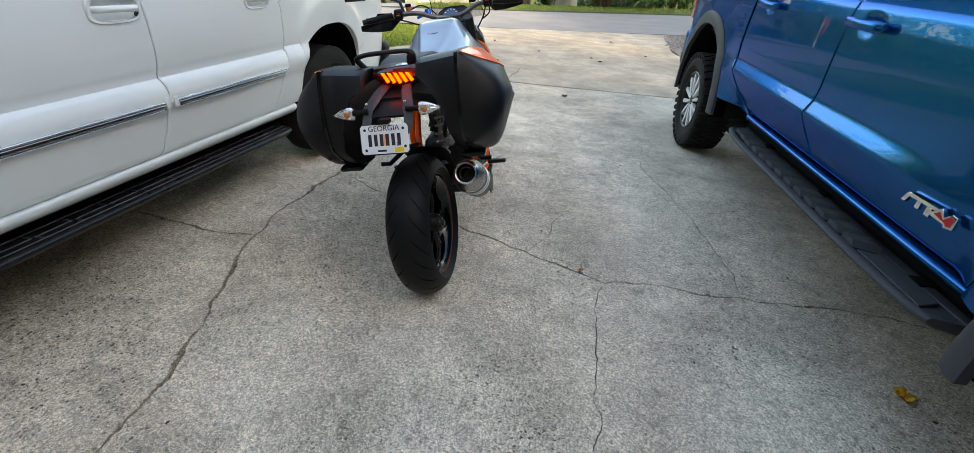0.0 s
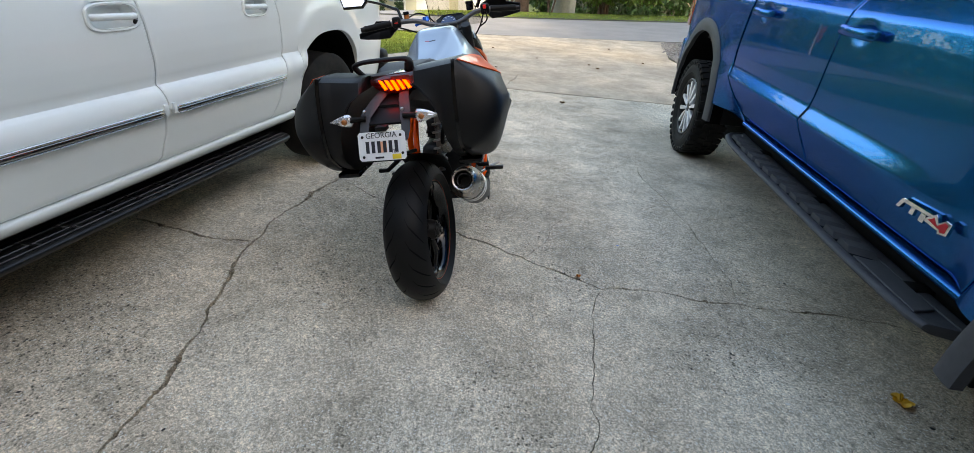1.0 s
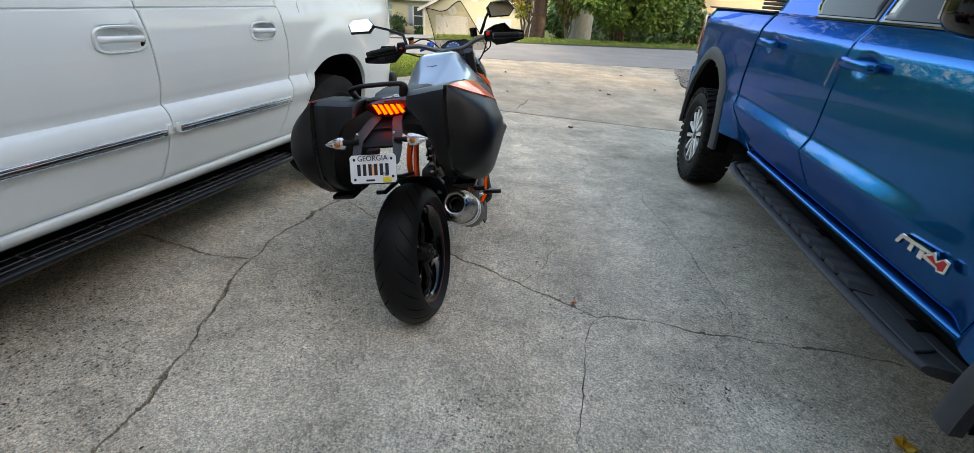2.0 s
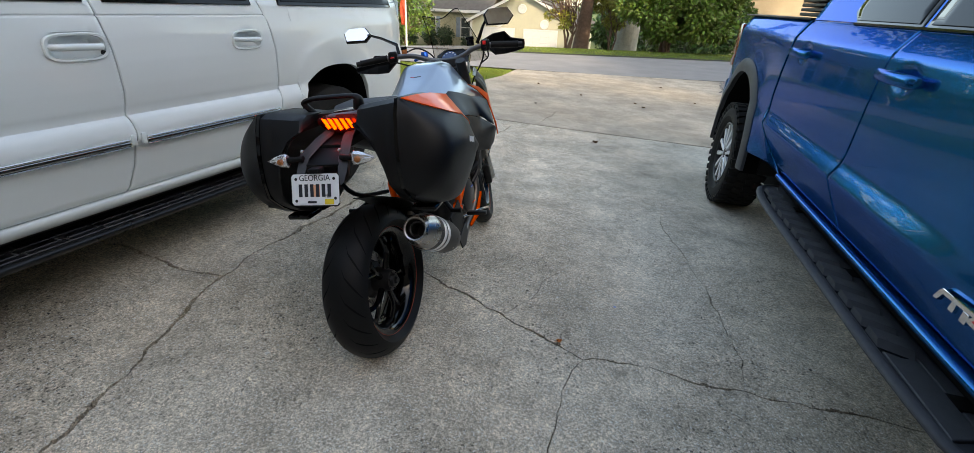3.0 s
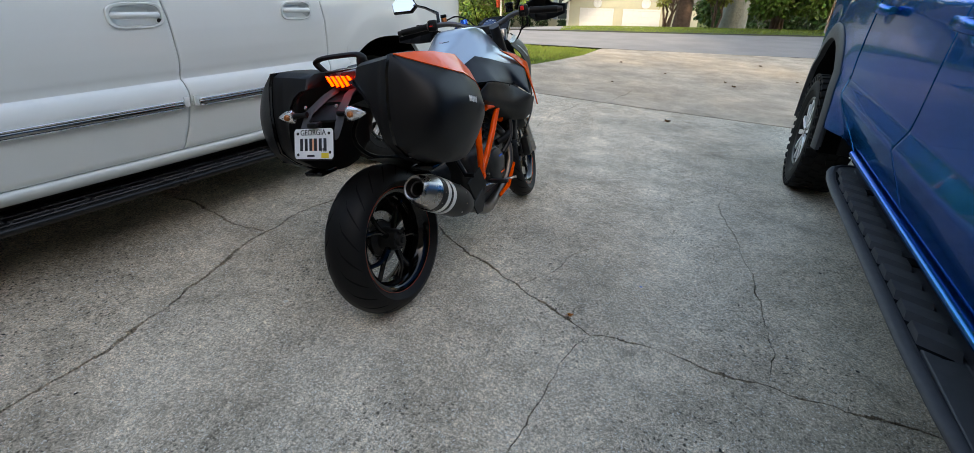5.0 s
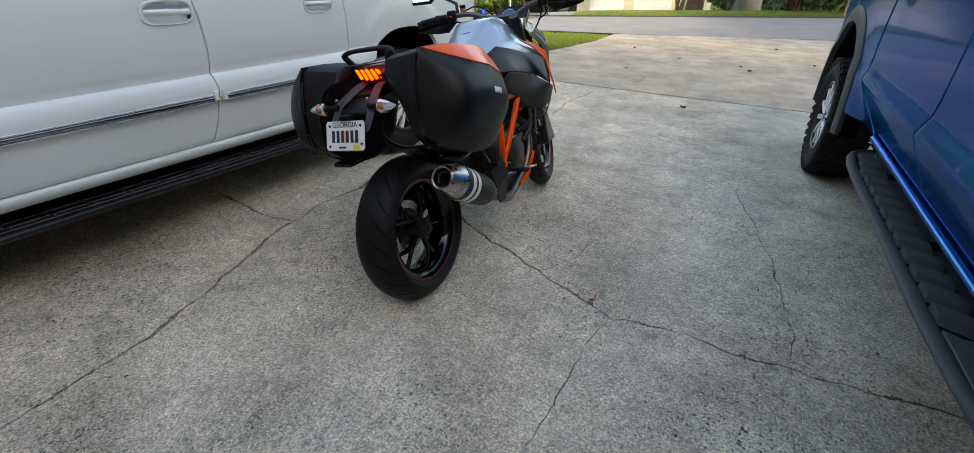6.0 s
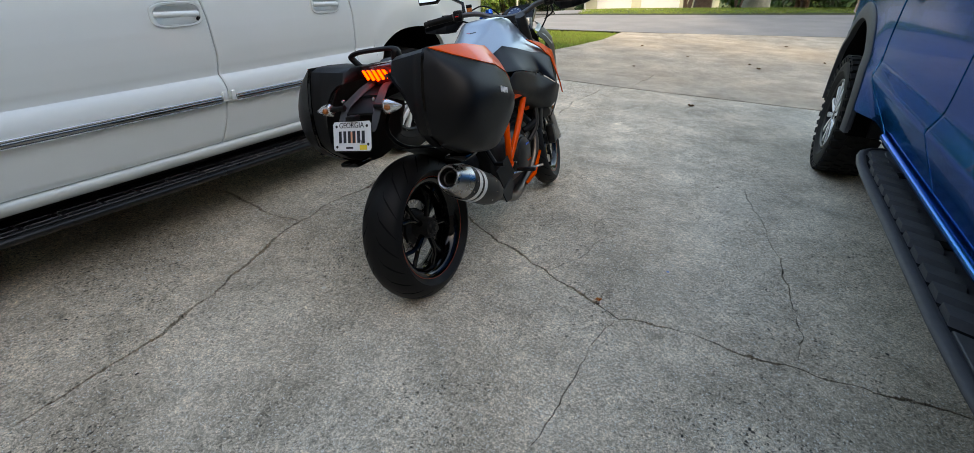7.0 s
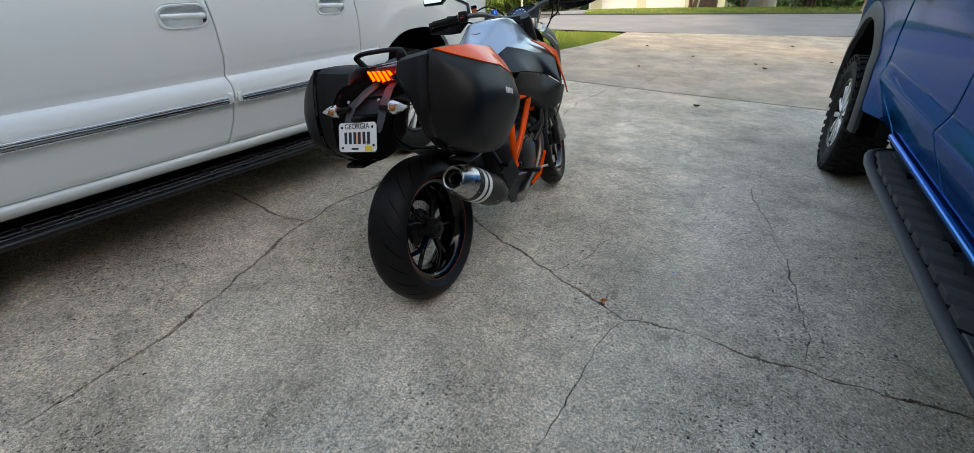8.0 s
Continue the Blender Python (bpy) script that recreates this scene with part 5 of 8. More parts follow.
def door_seam(z):
    return interp(z, [0.6, 0.63, 0.71, 0.80, 0.84, 0.9, 0.98, 1.14, 1.28, 1.45], [2.60, 2.61, 2.64, 2.69, 2.70, 2.685, 2.668, 2.662, 2.655, 2.62])


def nose_seam(z):
    return interp(z, [0.6, 0.66, 0.75, 1.0, 1.45], [1.47, 1.44, 1.41, 1.385, 1.40])


def truck_zs(z0, z1):
    zs = sorted([z for z in TR_Z if z0 < z < z1] + spread(z0, z1, 46))
    out = [zs[0]]
    for z in zs[1:]:
        if z - out[-1] > 0.006:
            out.append(z)
    out[-1] = z1
    return out


def arch_trim(bm, skin, sg, yc, zc, rx, rz, power, wide, lift):
    """The plastic lip round a wheel opening."""
    rows = []
    for u in (-0.006, 0.0, 0.25, 0.6, 0.9, 1.0, 1.0):
        row = []
        for k in range(49):
            c = -math.cos(math.pi * k / 48)
            s = math.sin(math.pi * k / 48)
            y = yc + math.copysign(abs(c) ** (2 / power), c) * (rx + wide * max(0, u))
            z = zc + s ** (2 / power) * (rz + wide * max(0, u))
            if k == 0:
                z = zc + 0.06
            h = {-0.006: -0.05, 0.0: lift * 0.7, 0.25: lift, 0.6: lift * 0.95, 0.9: lift * 0.7, 1.0: lift * 0.3}[u]
            row.append((skin(y, max(z, 0.62)) + sg * h * (1 if y < yc else 0.6), y, z))
        rows.append(row)
    rows[-1] = [(p[0] - sg * 0.02, p[1], p[2]) for p in rows[-1]]
    quad_grid(bm, rows)


def build_truck():
    g = 0.0035
    far = lambda y, z: TR_WIDE + truck_out(y, z)
    zs = truck_zs(0.635, 1.455)
    for skin, sg in ((truck_skin, -1.0), (far, 1.0)):
        X = lambda n, q=sg: -n if q < 0 else TR_WIDE + n
        bm = bmesh.new()
        shell(bm, skin, [panel_rows(lambda z: nose_seam(z) + g, lambda z: door_seam(z) - g, 0, 0, 64, zs)], 0.03, sg)
        door_a = part("front_door", bm, BLUE_PAINT, TRUCK)
        bm = bmesh.new()
        shell(bm, skin, [panel_rows(lambda z: door_seam(z) + g, lambda z: bed_gap(z) - 0.015, 0, 0, 64, zs)], 0.03, sg)
        door_b = part("rear_door", bm, BLUE_PAINT, TRUCK)
        yc, zc, rx, rz, pw = TR_ARCH
        bm = bmesh.new()
        shell(bm, skin, arch_patches(lambda z: bed_gap(z) + 0.015, lambda z: 5.49 - 0.05 * abs(z - 1.0), 0.60, 1.455, yc, zc + 0.2, rx * 0.97, rz - 0.2, pw, 30, 26), 0.03, sg)
        part("bed_side", bm, BLUE_PAINT, TRUCK)
        bm = bmesh.new()
        arch_trim(bm, skin, sg, yc, zc, rx, rz, pw, 0.098, 0.014)
        part("arch_trim", bm, BOARD_PLASTIC, TRUCK, "dark grey wheel-arch trim")
        bm = bmesh.new()
        shell(bm, skin, arch_patches(lambda z: 0.02, lambda z: nose_seam(z) - g, 0.62, 1.36, TR_FRONT_ARCH[0], TR_FRONT_ARCH[1] + 0.2, rx * 0.97, rz - 0.2, pw, 30, 20), 0.03, sg)
        part("front_wing", bm, BLUE_PAINT, TRUCK)
        bm = bmesh.new()
        arch_trim(bm, skin, sg, TR_FRONT_ARCH[0], zc, rx, rz, pw, 0.09, 0.024)
        part("arch_trim", bm, BOARD_PLASTIC, TRUCK, "dark grey wheel-arch trim")
        # rounded painted sill below the doors
        bm = bmesh.new()
        ring = smooth_ring([(-0.080, 0.620), (-0.056, 0.616), (-0.042, 0.606), (-0.041, 0.590), (-0.060, 0.575), (-0.12, 0.570), (-0.13, 0.60), (-0.11, 0.622)], 3)
        loft(bm, [[Vector((X(p.x), y, p.y)) for p in ring] for y in (1.46, 2.0, 2.6, 3.2, 3.50)])
        part("sill", bm, BLUE_PAINT, TRUCK)
        bm = bmesh.new()
        box(bm, (X(-0.16), 2.5, 0.58), (0.12, 2.1, 0.10))
        # black plate added where the gap above the board is only shaded
        box(bm, (X(-0.20), 2.6, 0.50), (0.02, 2.35, 0.24))
        part("underbody_block", bm, MAT_FELT, TRUCK)
        # cab sides, belt line, glass
        up = lambda y, z, s=skin, q=sg: s(2.6, 1.455) - q * (0.004 + 0.34 * (z - 1.455) + 0.2 * max(0, z - 1.7) ** 2)
        bm = bmesh.new()
        shell(bm, up, [[[(1.02 + 1.5 * (z - 1.455) + (3.80 - 0.25 * (z - 1.455) - (1.02 + 1.5 * (z - 1.455))) * k / 40, z) for k in range(41)] for z in spread(1.456, 1.93, 14)]], 0.03, sg)
        part("cab_side", bm, BLUE_PAINT, TRUCK)
        for ya, yb in ((1.50, 2.585), (2.665, 3.28)):
            for nm, mat, grow, lift in (("window_trim", GLOSS_BLACK, 0.028, 0.004), ("window_glass", TINTED_GLASS, 0.0, 0.008)):
                rows = []
                for z in spread(1.468 - grow * 0.6, 1.86 + grow, 9):
                    a = ya - grow + (1.25 * max(0, z - 1.50) if ya < 2 else 0)
                    b = yb + grow - (0.10 * (z - 1.46) if yb > 3 else 0) - (0.16 * max(0, (1.52 - z) / 0.06) ** 2 * 0.5 if yb > 3 else 0)
                    rows.append([(a + (b - a) * k / 14, z) for k in range(15)])
                bm = bmesh.new()
                shell(bm, lambda y, z, u=up, q=sg, L=lift: u(y, z) + q * L, [rows], 0.01, sg, 0.003)
                part(nm, bm, mat, TRUCK, "dark window glass" if nm == "window_glass" else "")
        bm = bmesh.new()
        rows = [[(1.44 + (3.22 - 1.44) * k / 20, z) for k in range(21)] for z in (1.449, 1.452, 1.456, 1.459)]
        shell(bm, lambda y, z, s=skin, q=sg: s(2.6, 1.45) + q * 0.006, [rows], 0.02, sg, 0.002)
        part("belt_trim", bm, GLOSS_BLACK, TRUCK, "thin black belt trim")
        # handles
        for k, (yc2, zc2) in enumerate(TR_HANDLES):
            door = (door_a, door_b)[k]
            n0 = 0.009
            bm = bmesh.new()
            path = [(0.004, -0.155), (0.020, -0.148), (0.033, -0.12), (0.038, 0.0), (0.034, 0.11), (0.022, 0.140), (0.004, 0.148)]
            rings = []
            for (dn, dy), hh in zip(path, (0.010, 0.019, 0.023, 0.023, 0.022, 0.018, 0.010)):
                rings.append([(X(n0 + dn + 0.010 * math.cos(a)), yc2 + dy, zc2 + hh * math.sin(a)) for a in spread(0, 2 * math.pi * 15 / 16, 16)])
            loft(bm, rings)
            part("door_handle", bm, BLUE_PAINT, door)
        # badge as plain slanted shapes
        if sg < 0:
            for nm, mat, q, lift in (("badge_shape", CHROME, [(1.838, 0.762), (1.822, 0.797), (1.812, 0.803), (1.664, 0.806), (1.668, 0.793), (1.806, 0.790), (1.816, 0.764)], 0.004),
                                     ("badge_shape", CHROME, [(1.766, 0.764), (1.764, 0.791), (1.745, 0.791), (1.745, 0.764)], 0.004),
                                     ("badge_shape", CHROME, [(1.714, 0.761), (1.714, 0.792), (1.690, 0.792), (1.690, 0.761)], 0.004),
                                     ("badge_border", CHROME, [(1.690, 0.784), (1.650, 0.816), (1.640, 0.806), (1.628, 0.790), (1.604, 0.814), (1.580, 0.812), (1.580, 0.768), (1.616, 0.760), (1.618, 0.772), (1.688, 0.772)], 0.004),
                                     ("badge_panel", RED_PRINT, [(1.676, 0.784), (1.652, 0.802), (1.640, 0.788), (1.628, 0.781), (1.606, 0.806), (1.588, 0.804), (1.588, 0.774), (1.610, 0.768), (1.612, 0.778)], 0.006)):
                bm = bmesh.new()
                prism(bm, [(y, z - 0.006) for y, z in q], 0.012, Matrix(((0, 0, -1, -0.004 - lift * 0.5 + 0.006), (1, 0, 0, 0), (0, 1, 0, 0), (0, 0, 0, 1))), 0.0015, 1)
                part(nm, bm, mat, door_a, "silver badge shape" if mat == CHROME else "red badge shape")
        # running board
        prof = smooth_ring([(-0.185, 0.468), (-0.125, 0.470), (-0.118, 0.462), (-0.012, 0.462), (-0.004, 0.474), (0.020, 0.474), (0.036, 0.464), (0.030, 0.448), (-0.030, 0.428), (-0.185, 0.420)], 1)
        bm = bmesh.new()
        ends = [(1.475, 0.12), (1.482, 0.42), (1.50, 0.80), (1.56, 0.90), (1.70, 0.95), (1.85, 0.98)] + [(y, 1.0) for y in spread(2.0, 3.25, 6)] + [(3.45, 0.97), (3.58, 0.88), (3.66, 0.76), (3.71, 0.56), (3.735, 0.30), (3.74, 0.05)]
        loft(bm, [[Vector((X(-0.185 + (p.x + 0.185) * k), y, p.y)) for p in prof] for y, k in ends])
        board = part("running_board", bm, BOARD_PLASTIC, TRUCK, "textured black running board")
        # smooth front cover plate, then wedge-shaped step pads with open gaps between them
        bm = bmesh.new()
        prism(bm, [(-0.112, 1.60), (-0.020, 1.57), (-0.016, 1.952), (-0.112, 1.908)] if sg > 0 else [(0.112, 1.60), (0.112, 1.908), (0.016, 1.952), (0.020, 1.57)], 0.014, Matrix.Translation((TR_WIDE if sg > 0 else 0, 0, 0.461)), 0.003, 1)
        part("cover_plate", bm, BOARD_PLASTIC, board)
        # black sheet in the channel, colouring in the shade between the pads
        bm = bmesh.new()
        box(bm, (X(-0.064), 2.77, 0.4615), (0.100, 1.64, 0.006), None, 0.001, 1)
        part("pad_gap_shade", bm, MAT_FELT, board)
        for i in range(13):
            y0 = 1.965 + i * 0.126
            taper = 0.0 if i < 11 else 0.014 * (i - 10)
            bm = bmesh.new()
            q = [(-0.112, y0 - 0.024), (-0.112, y0 + 0.074), (-0.016 - taper, y0 + 0.118), (-0.016 - taper, y0 + 0.020)]
            lo = [bm.verts.new((X(n), y, 0.461)) for n, y in q]
            hi = [bm.verts.new((X(n * 0.97 - 0.003), y + (0.024 if j in (0, 3) else -0.003), 0.489)) for j, (n, y) in enumerate(q)]
            bm.faces.new(hi)
            for j in range(4):
                bm.faces.new((lo[j], lo[(j + 1) % 4], hi[(j + 1) % 4], hi[j]))
            part("step_pad", bm, BOARD_PLASTIC, board)
        for y in (1.75, 2.55, 3.3):
            bm = bmesh.new()
            box(bm, (X(-0.19), y, 0.46), (0.16, 0.07, 0.03), bevel=0.004)
            part("board_bracket", bm, MAT_FELT, TRUCK)
        # splash guards
        for y, z0, z1 in ((1.44, 0.29, 0.66), (4.12, 0.42, 0.66)):
            bm = bmesh.new()
            box(bm, (X(-0.255), y, (z0 + z1) / 2), (0.27, 0.03, z1 - z0), bevel=0.012)
            part("splash_guard", bm, BLACK_PLASTIC, TRUCK, "black moulded splash guard")
        # mirror
        bm = bmesh.new()
        box(bm, (X(0.30), 1.42, 1.57), (0.25, 0.16, 0.27), bevel=0.055, seg=4)
        mir = part("wing_mirror", bm, GLOSS_BLACK, TRUCK, "gloss black wing mirror")
        bm = bmesh.new()
        tube(bm, [(X(-0.06), 1.64, 1.50), (X(0.06), 1.50, 1.47), (X(0.2), 1.43, 1.47)], 0.035, 10)
        part("mirror_arm", bm, BLACK_PLASTIC, mir)
        bm = bmesh.new()
        box(bm, (X(0.30), 1.505, 1.575), (0.2, 0.006, 0.21), bevel=0.003, seg=1)
        part("mirror_glass", bm, MIRROR, mir)
        # lamps and wheels
        bm = bmesh.new()
        box(bm, (X(-0.085), 5.44, 1.21), (0.12, 0.13, 0.36), bevel=0.02)
        part("tail_lamp", bm, RED_LENS, TRUCK, "red tail lamp")
        for yw in (TR_ARCH[0], TR_FRONT_ARCH[0]):
            liner(TRUCK, yw, zc + 0.02, rx - 0.004, rz - 0.012, pw, X(-0.01), X(-0.50))
            car_wheel(TRUCK, wheel_pose(X(-0.115 if yw > 2 else -0.20), yw, 0.412, sg), 0.412, 0.275, 0.245, 38, 6, ALLOY)
    bm = bmesh.new()
    box(bm, (TR_WIDE / 2, 2.5, 0.62), (TR_WIDE - 1.05, 5.2, 0.4))
    # wider box, added to keep light from under the truck
    box(bm, (TR_WIDE / 2, 2.5, 0.70), (TR_WIDE - 0.3, 2.0, 0.3))
    part("underbody", bm, MAT_FELT, TRUCK)
    bm = bmesh.new()
    quad_grid(bm, [[(0.21 + (TR_WIDE - 0.42) * k / 12, y, 1.93 + 0.05 * math.sin(math.pi * k / 12) - 0.03 * ((y - 2.6) / 1.1) ** 2) for k in range(13)] for y in spread(1.7, 3.68, 10)])
    part("roof", bm, BLUE_PAINT, TRUCK)
    bm = bmesh.new()
    quad_grid(bm, [[(0.1 + (TR_WIDE - 0.2) * k / 10, y, z + 0.03 * math.sin(math.pi * k / 10)) for k in range(11)] for y, z in ((-0.02, 1.05), (0.02, 1.28), (0.5, 1.34), (1.05, 1.40))])
    part("bonnet", bm, BLUE_PAINT, TRUCK)
    bm = bmesh.new()
    quad_grid(bm, [[(0.2 + (TR_WIDE - 0.4) * k / 8, y, z) for k in range(9)] for y, z in ((1.05, 1.42), (1.74, 1.92))])
    part("windscreen", bm, TINTED_GLASS, TRUCK)
    bm = bmesh.new()
    quad_grid(bm, [[(0.2 + (TR_WIDE - 0.4) * k / 8, y, z) for k in range(9)] for y, z in ((3.76, 1.46), (3.68, 1.90))])
    bmesh.ops.solidify(bm, geom=bm.faces[:], thickness=0.01)
    part("rear_window", bm, TINTED_GLASS, TRUCK)
    bm = bmesh.new()
    box(bm, (TR_WIDE / 2, 0.0, 0.85), (TR_WIDE - 0.3, 0.1, 0.5), bevel=0.03)
    part("grille", bm, GLOSS_BLACK, TRUCK)
    bm = bmesh.new()
    box(bm, (TR_WIDE / 2, -0.05, 0.62), (TR_WIDE - 0.16, 0.22, 0.24), bevel=0.05, seg=3)
    part("front_bumper", bm, BLUE_PAINT, TRUCK)
    # load bed
    bm = bmesh.new()
    box(bm, (TR_WIDE / 2, 4.65, 0.98), (TR_WIDE - 0.3, 1.6, 0.06))
    box(bm, (TR_WIDE / 2, 3.86, 1.20), (TR_WIDE - 0.24, 0.04, 0.5))
    for x in (0.12, TR_WIDE - 0.12):
        box(bm, (x, 4.65, 1.22), (0.03, 1.6, 0.48))
    part("load_bed", bm, BLACK_PLASTIC, TRUCK)
    for x in (0.10, TR_WIDE - 0.10):
        bm = bmesh.new()
        box(bm, (x, 4.65, 1.462), (0.10, 1.66, 0.014), bevel=0.005)
        part("bed_rail_cap", bm, BLACK_PLASTIC, TRUCK)
    bm = bmesh.new()
    box(bm, (TR_WIDE / 2, 5.46, 1.10), (TR_WIDE - 0.28, 0.07, 0.66), bevel=0.02)
    part("tailgate", bm, BLUE_PAINT, TRUCK)
    bm = bmesh.new()
    box(bm, (TR_WIDE / 2, 5.60, 0.66), (TR_WIDE - 0.14, 0.2, 0.2), bevel=0.05, seg=3)
    bump = part("rear_bumper", bm, BLACK_PLASTIC, TRUCK, "dark rear bumper with a step")
    bm = bmesh.new()
    box(bm, (0.075, 5.53, 0.80), (0.05, 0.1, 0.22), bevel=0.02)
    part("bumper_cap", bm, BLUE_PAINT, bump, "blue painted bumper corner")
    # folded slatted bed cover behind the cab
    bm = bmesh.new()
    for k in range(6):
        box(bm, (TR_WIDE / 2, 4.08, 1.488 + 0.027 * k), (TR_WIDE - 0.24, 0.42, 0.020), bevel=0.004, seg=1)
    part("folded_bed_cover", bm, BLACK_PLASTIC, TRUCK, "black folded slatted bed cover")


build_truck()

# ---------------------------------------------------------------- the motorcycle
# own frame: x to its right, y ahead, z up, from the rear tyre's contact; it leans on its side stand
BIKE = thing("motorcycle", SLOPE @ pose(-0.42, 1.92, 0, 0, -11.3, 1.2), "black, silver-blue and orange sport-touring motorcycle with side cases", "motorcycle")
STEER = Matrix.Translation((0, 1.38, 0.6)) @ Matrix.Rotation(radians(25), 4, "X") @ Matrix.Rotation(radians(13), 4, "Z") @ Matrix.Rotation(radians(-25), 4, "X") @ Matrix.Translation((0, -1.38, -0.6))


def blade(bm, curves, thick=0.004, detail=2, shift=None):
    """A moulded skin through two or more curves of equally many points."""
    rows = [smooth_path(c, detail) for c in curves]
    fine = []
    for i in range(len(rows[0])):
        fine.append(smooth_path([r[i] for r in rows], detail) if len(rows) > 2 else [rows[0][i].lerp(rows[1][i], k / 4) for k in range(5)])
    quad_grid(bm, fine)
    bmesh.ops.recalc_face_normals(bm, faces=bm.faces)
    bmesh.ops.solidify(bm, geom=bm.faces[:], thickness=thick)


def bike_wheel(name, m, radius, half, rim_r, spokes, disc_sides, disc_r, groove, label):
    w = new(name)
    w.parent, w.matrix_basis = BIKE, m
    # tyre: round crown, z is the axle
    crown = []
    for k in range(19):
        a = radians(-78 + 156 * k / 18)
        crown.append((radius - half * 0.92 * (1 - math.cos(a)), half * 1.02 * math.sin(a)))
    prof = [(rim_r - 0.004, -half * 0.66), (rim_r + 0.012, -half * 0.80)] + crown + [(rim_r + 0.012, half * 0.80), (rim_r - 0.004, half * 0.66)]
    bm = bmesh.new()
    lathe(bm, prof, None, 96)
    part("tyre", bm, RUBBER, w, label)
    if groove:
        bm = bmesh.new()
        count = 22
        for k in range(count):
            for side in (-1, 1):
                pts = []
                for j in range(7):
                    u = j / 6
                    a = radians(side * (12 + 50 * u))
                    ang = 6.28318 * (k + (0.5 if side > 0 else 0)) / count + 0.30 * u - (0.05 if j == 0 else 0)
                    r = radius - half * 0.92 * (1 - math.cos(a)) + 0.0006
                    pts.append((ang, r, half * 1.02 * math.sin(a)))
                rows = []
                for j, (ang, r, zz) in enumerate(pts):
                    wd = 0.011 * math.sin(math.pi * (j + 0.6) / 7.2) / radius
                    rows.append([(r * math.cos(ang + q), r * math.sin(ang + q), zz) for q in (-wd / 2, wd / 2)])
                quad_grid(bm, rows)
        part("tread_groove", bm, MAT_FELT, w)
    bm = bmesh.new()
    hw = half * 0.70
    lathe(bm, [(rim_r - 0.012, -hw), (rim_r + 0.004, -hw - 0.004), (rim_r + 0.006, -hw + 0.004), (rim_r - 0.010, -hw + 0.012), (rim_r - 0.034, -hw * 0.4), (rim_r - 0.036, hw * 0.4), (rim_r - 0.010, hw - 0.012), (rim_r + 0.006, hw - 0.004), (rim_r + 0.004, hw + 0.004), (rim_r - 0.012, hw), (rim_r - 0.026, hw - 0.012), (rim_r - 0.045, hw * 0.3), (rim_r - 0.045, -hw * 0.3), (rim_r - 0.026, -hw + 0.012), (rim_r - 0.012, -hw)], None, 72)
    part("rim", bm, GLOSS_BLACK, w, "gloss black alloy rim")
    bm = bmesh.new()
    for s in (-1, 1):
        lathe(bm, [(rim_r + 0.0030, s * (hw + 0.0036)), (rim_r + 0.0031, s * (hw + 0.0050)), (rim_r + 0.0044, s * (hw + 0.0052)), (rim_r + 0.0050, s * (hw + 0.001))], None, 72)
    part("rim_stripe", bm, RIM_STRIPE, w, "thin orange rim stripe")
    for k in range(spokes):
        a = 6.28318 * k / spokes + 0.2
        bm = bmesh.new()
        base = Matrix.Rotation(a, 4, "Z")
        for s in (-1, 1):
            mid = 0.11
            tube(bm, [base @ Vector(p) for p in ((0.04, 0.0, hw * 0.45), (mid, s * 0.006, hw * 0.55), (mid + 0.03, s * 0.018, hw * 0.55), (rim_r - 0.03, s * 0.055, hw * 0.35))], [0.013, 0.011, 0.010, 0.010], 8)
        part("spoke", bm, GLOSS_BLACK, w)
    bm = bmesh.new()
    lathe(bm, [(0.0, half * 0.95), (0.014, half * 0.95), (0.016, half * 0.86), (0.026, half * 0.84), (0.03, half * 0.72), (0.042, half * 0.70), (0.05, hw * 0.45), (0.055, -hw * 0.1), (0.078, -hw * 0.35), (0.078, -hw * 0.7), (0.03, -hw), (0.0, -hw)], None, 32)
    for k in range(6):
        a = 6.28318 * k / 6
        lathe(bm, [(0.0, 0.007), (0.004, 0.007), (0.005, 0.0)], Matrix.Translation((0.036 * math.cos(a), 0.036 * math.sin(a), half * 0.70)), 8)
    part("hub", bm, DARK_METAL, w, "dark metal hub")
    for s in disc_sides:
        bm = bmesh.new()
        zc = s * (hw * 0.55)
        lathe(bm, [(disc_r * 0.70, zc - 0.002), (disc_r, zc - 0.002), (disc_r, zc + 0.002), (disc_r * 0.70, zc + 0.002), (disc_r * 0.70, zc - 0.002)], None, 64)
        for k in range(36):
            a = 6.28318 * k / 36
            r = disc_r * (0.78 if k % 3 == 0 else 0.86 if k % 3 == 1 else 0.94)
            lathe(bm, [(0.0, 0.0026), (0.0045, 0.0026), (0.0048, -0.0026), (0.0, -0.0026)], Matrix.Translation((r * math.cos(a), r * math.sin(a), zc)), 8)
        part("brake_disc", bm, STEEL, w, "drilled steel brake disc")
        for k in range(6):
            a = 6.28318 * k / 6
            bm = bmesh.new()
            box(bm, (disc_r * 0.52, 0, zc), (disc_r * 0.44, 0.02, 0.006), Matrix.Rotation(a, 4, "Z"), 0.002, 1)
            part("carrier_arm", bm, GLOSS_BLACK, w)
    return w


AXLE_X = Matrix.Rotation(radians(90), 4, "Y")


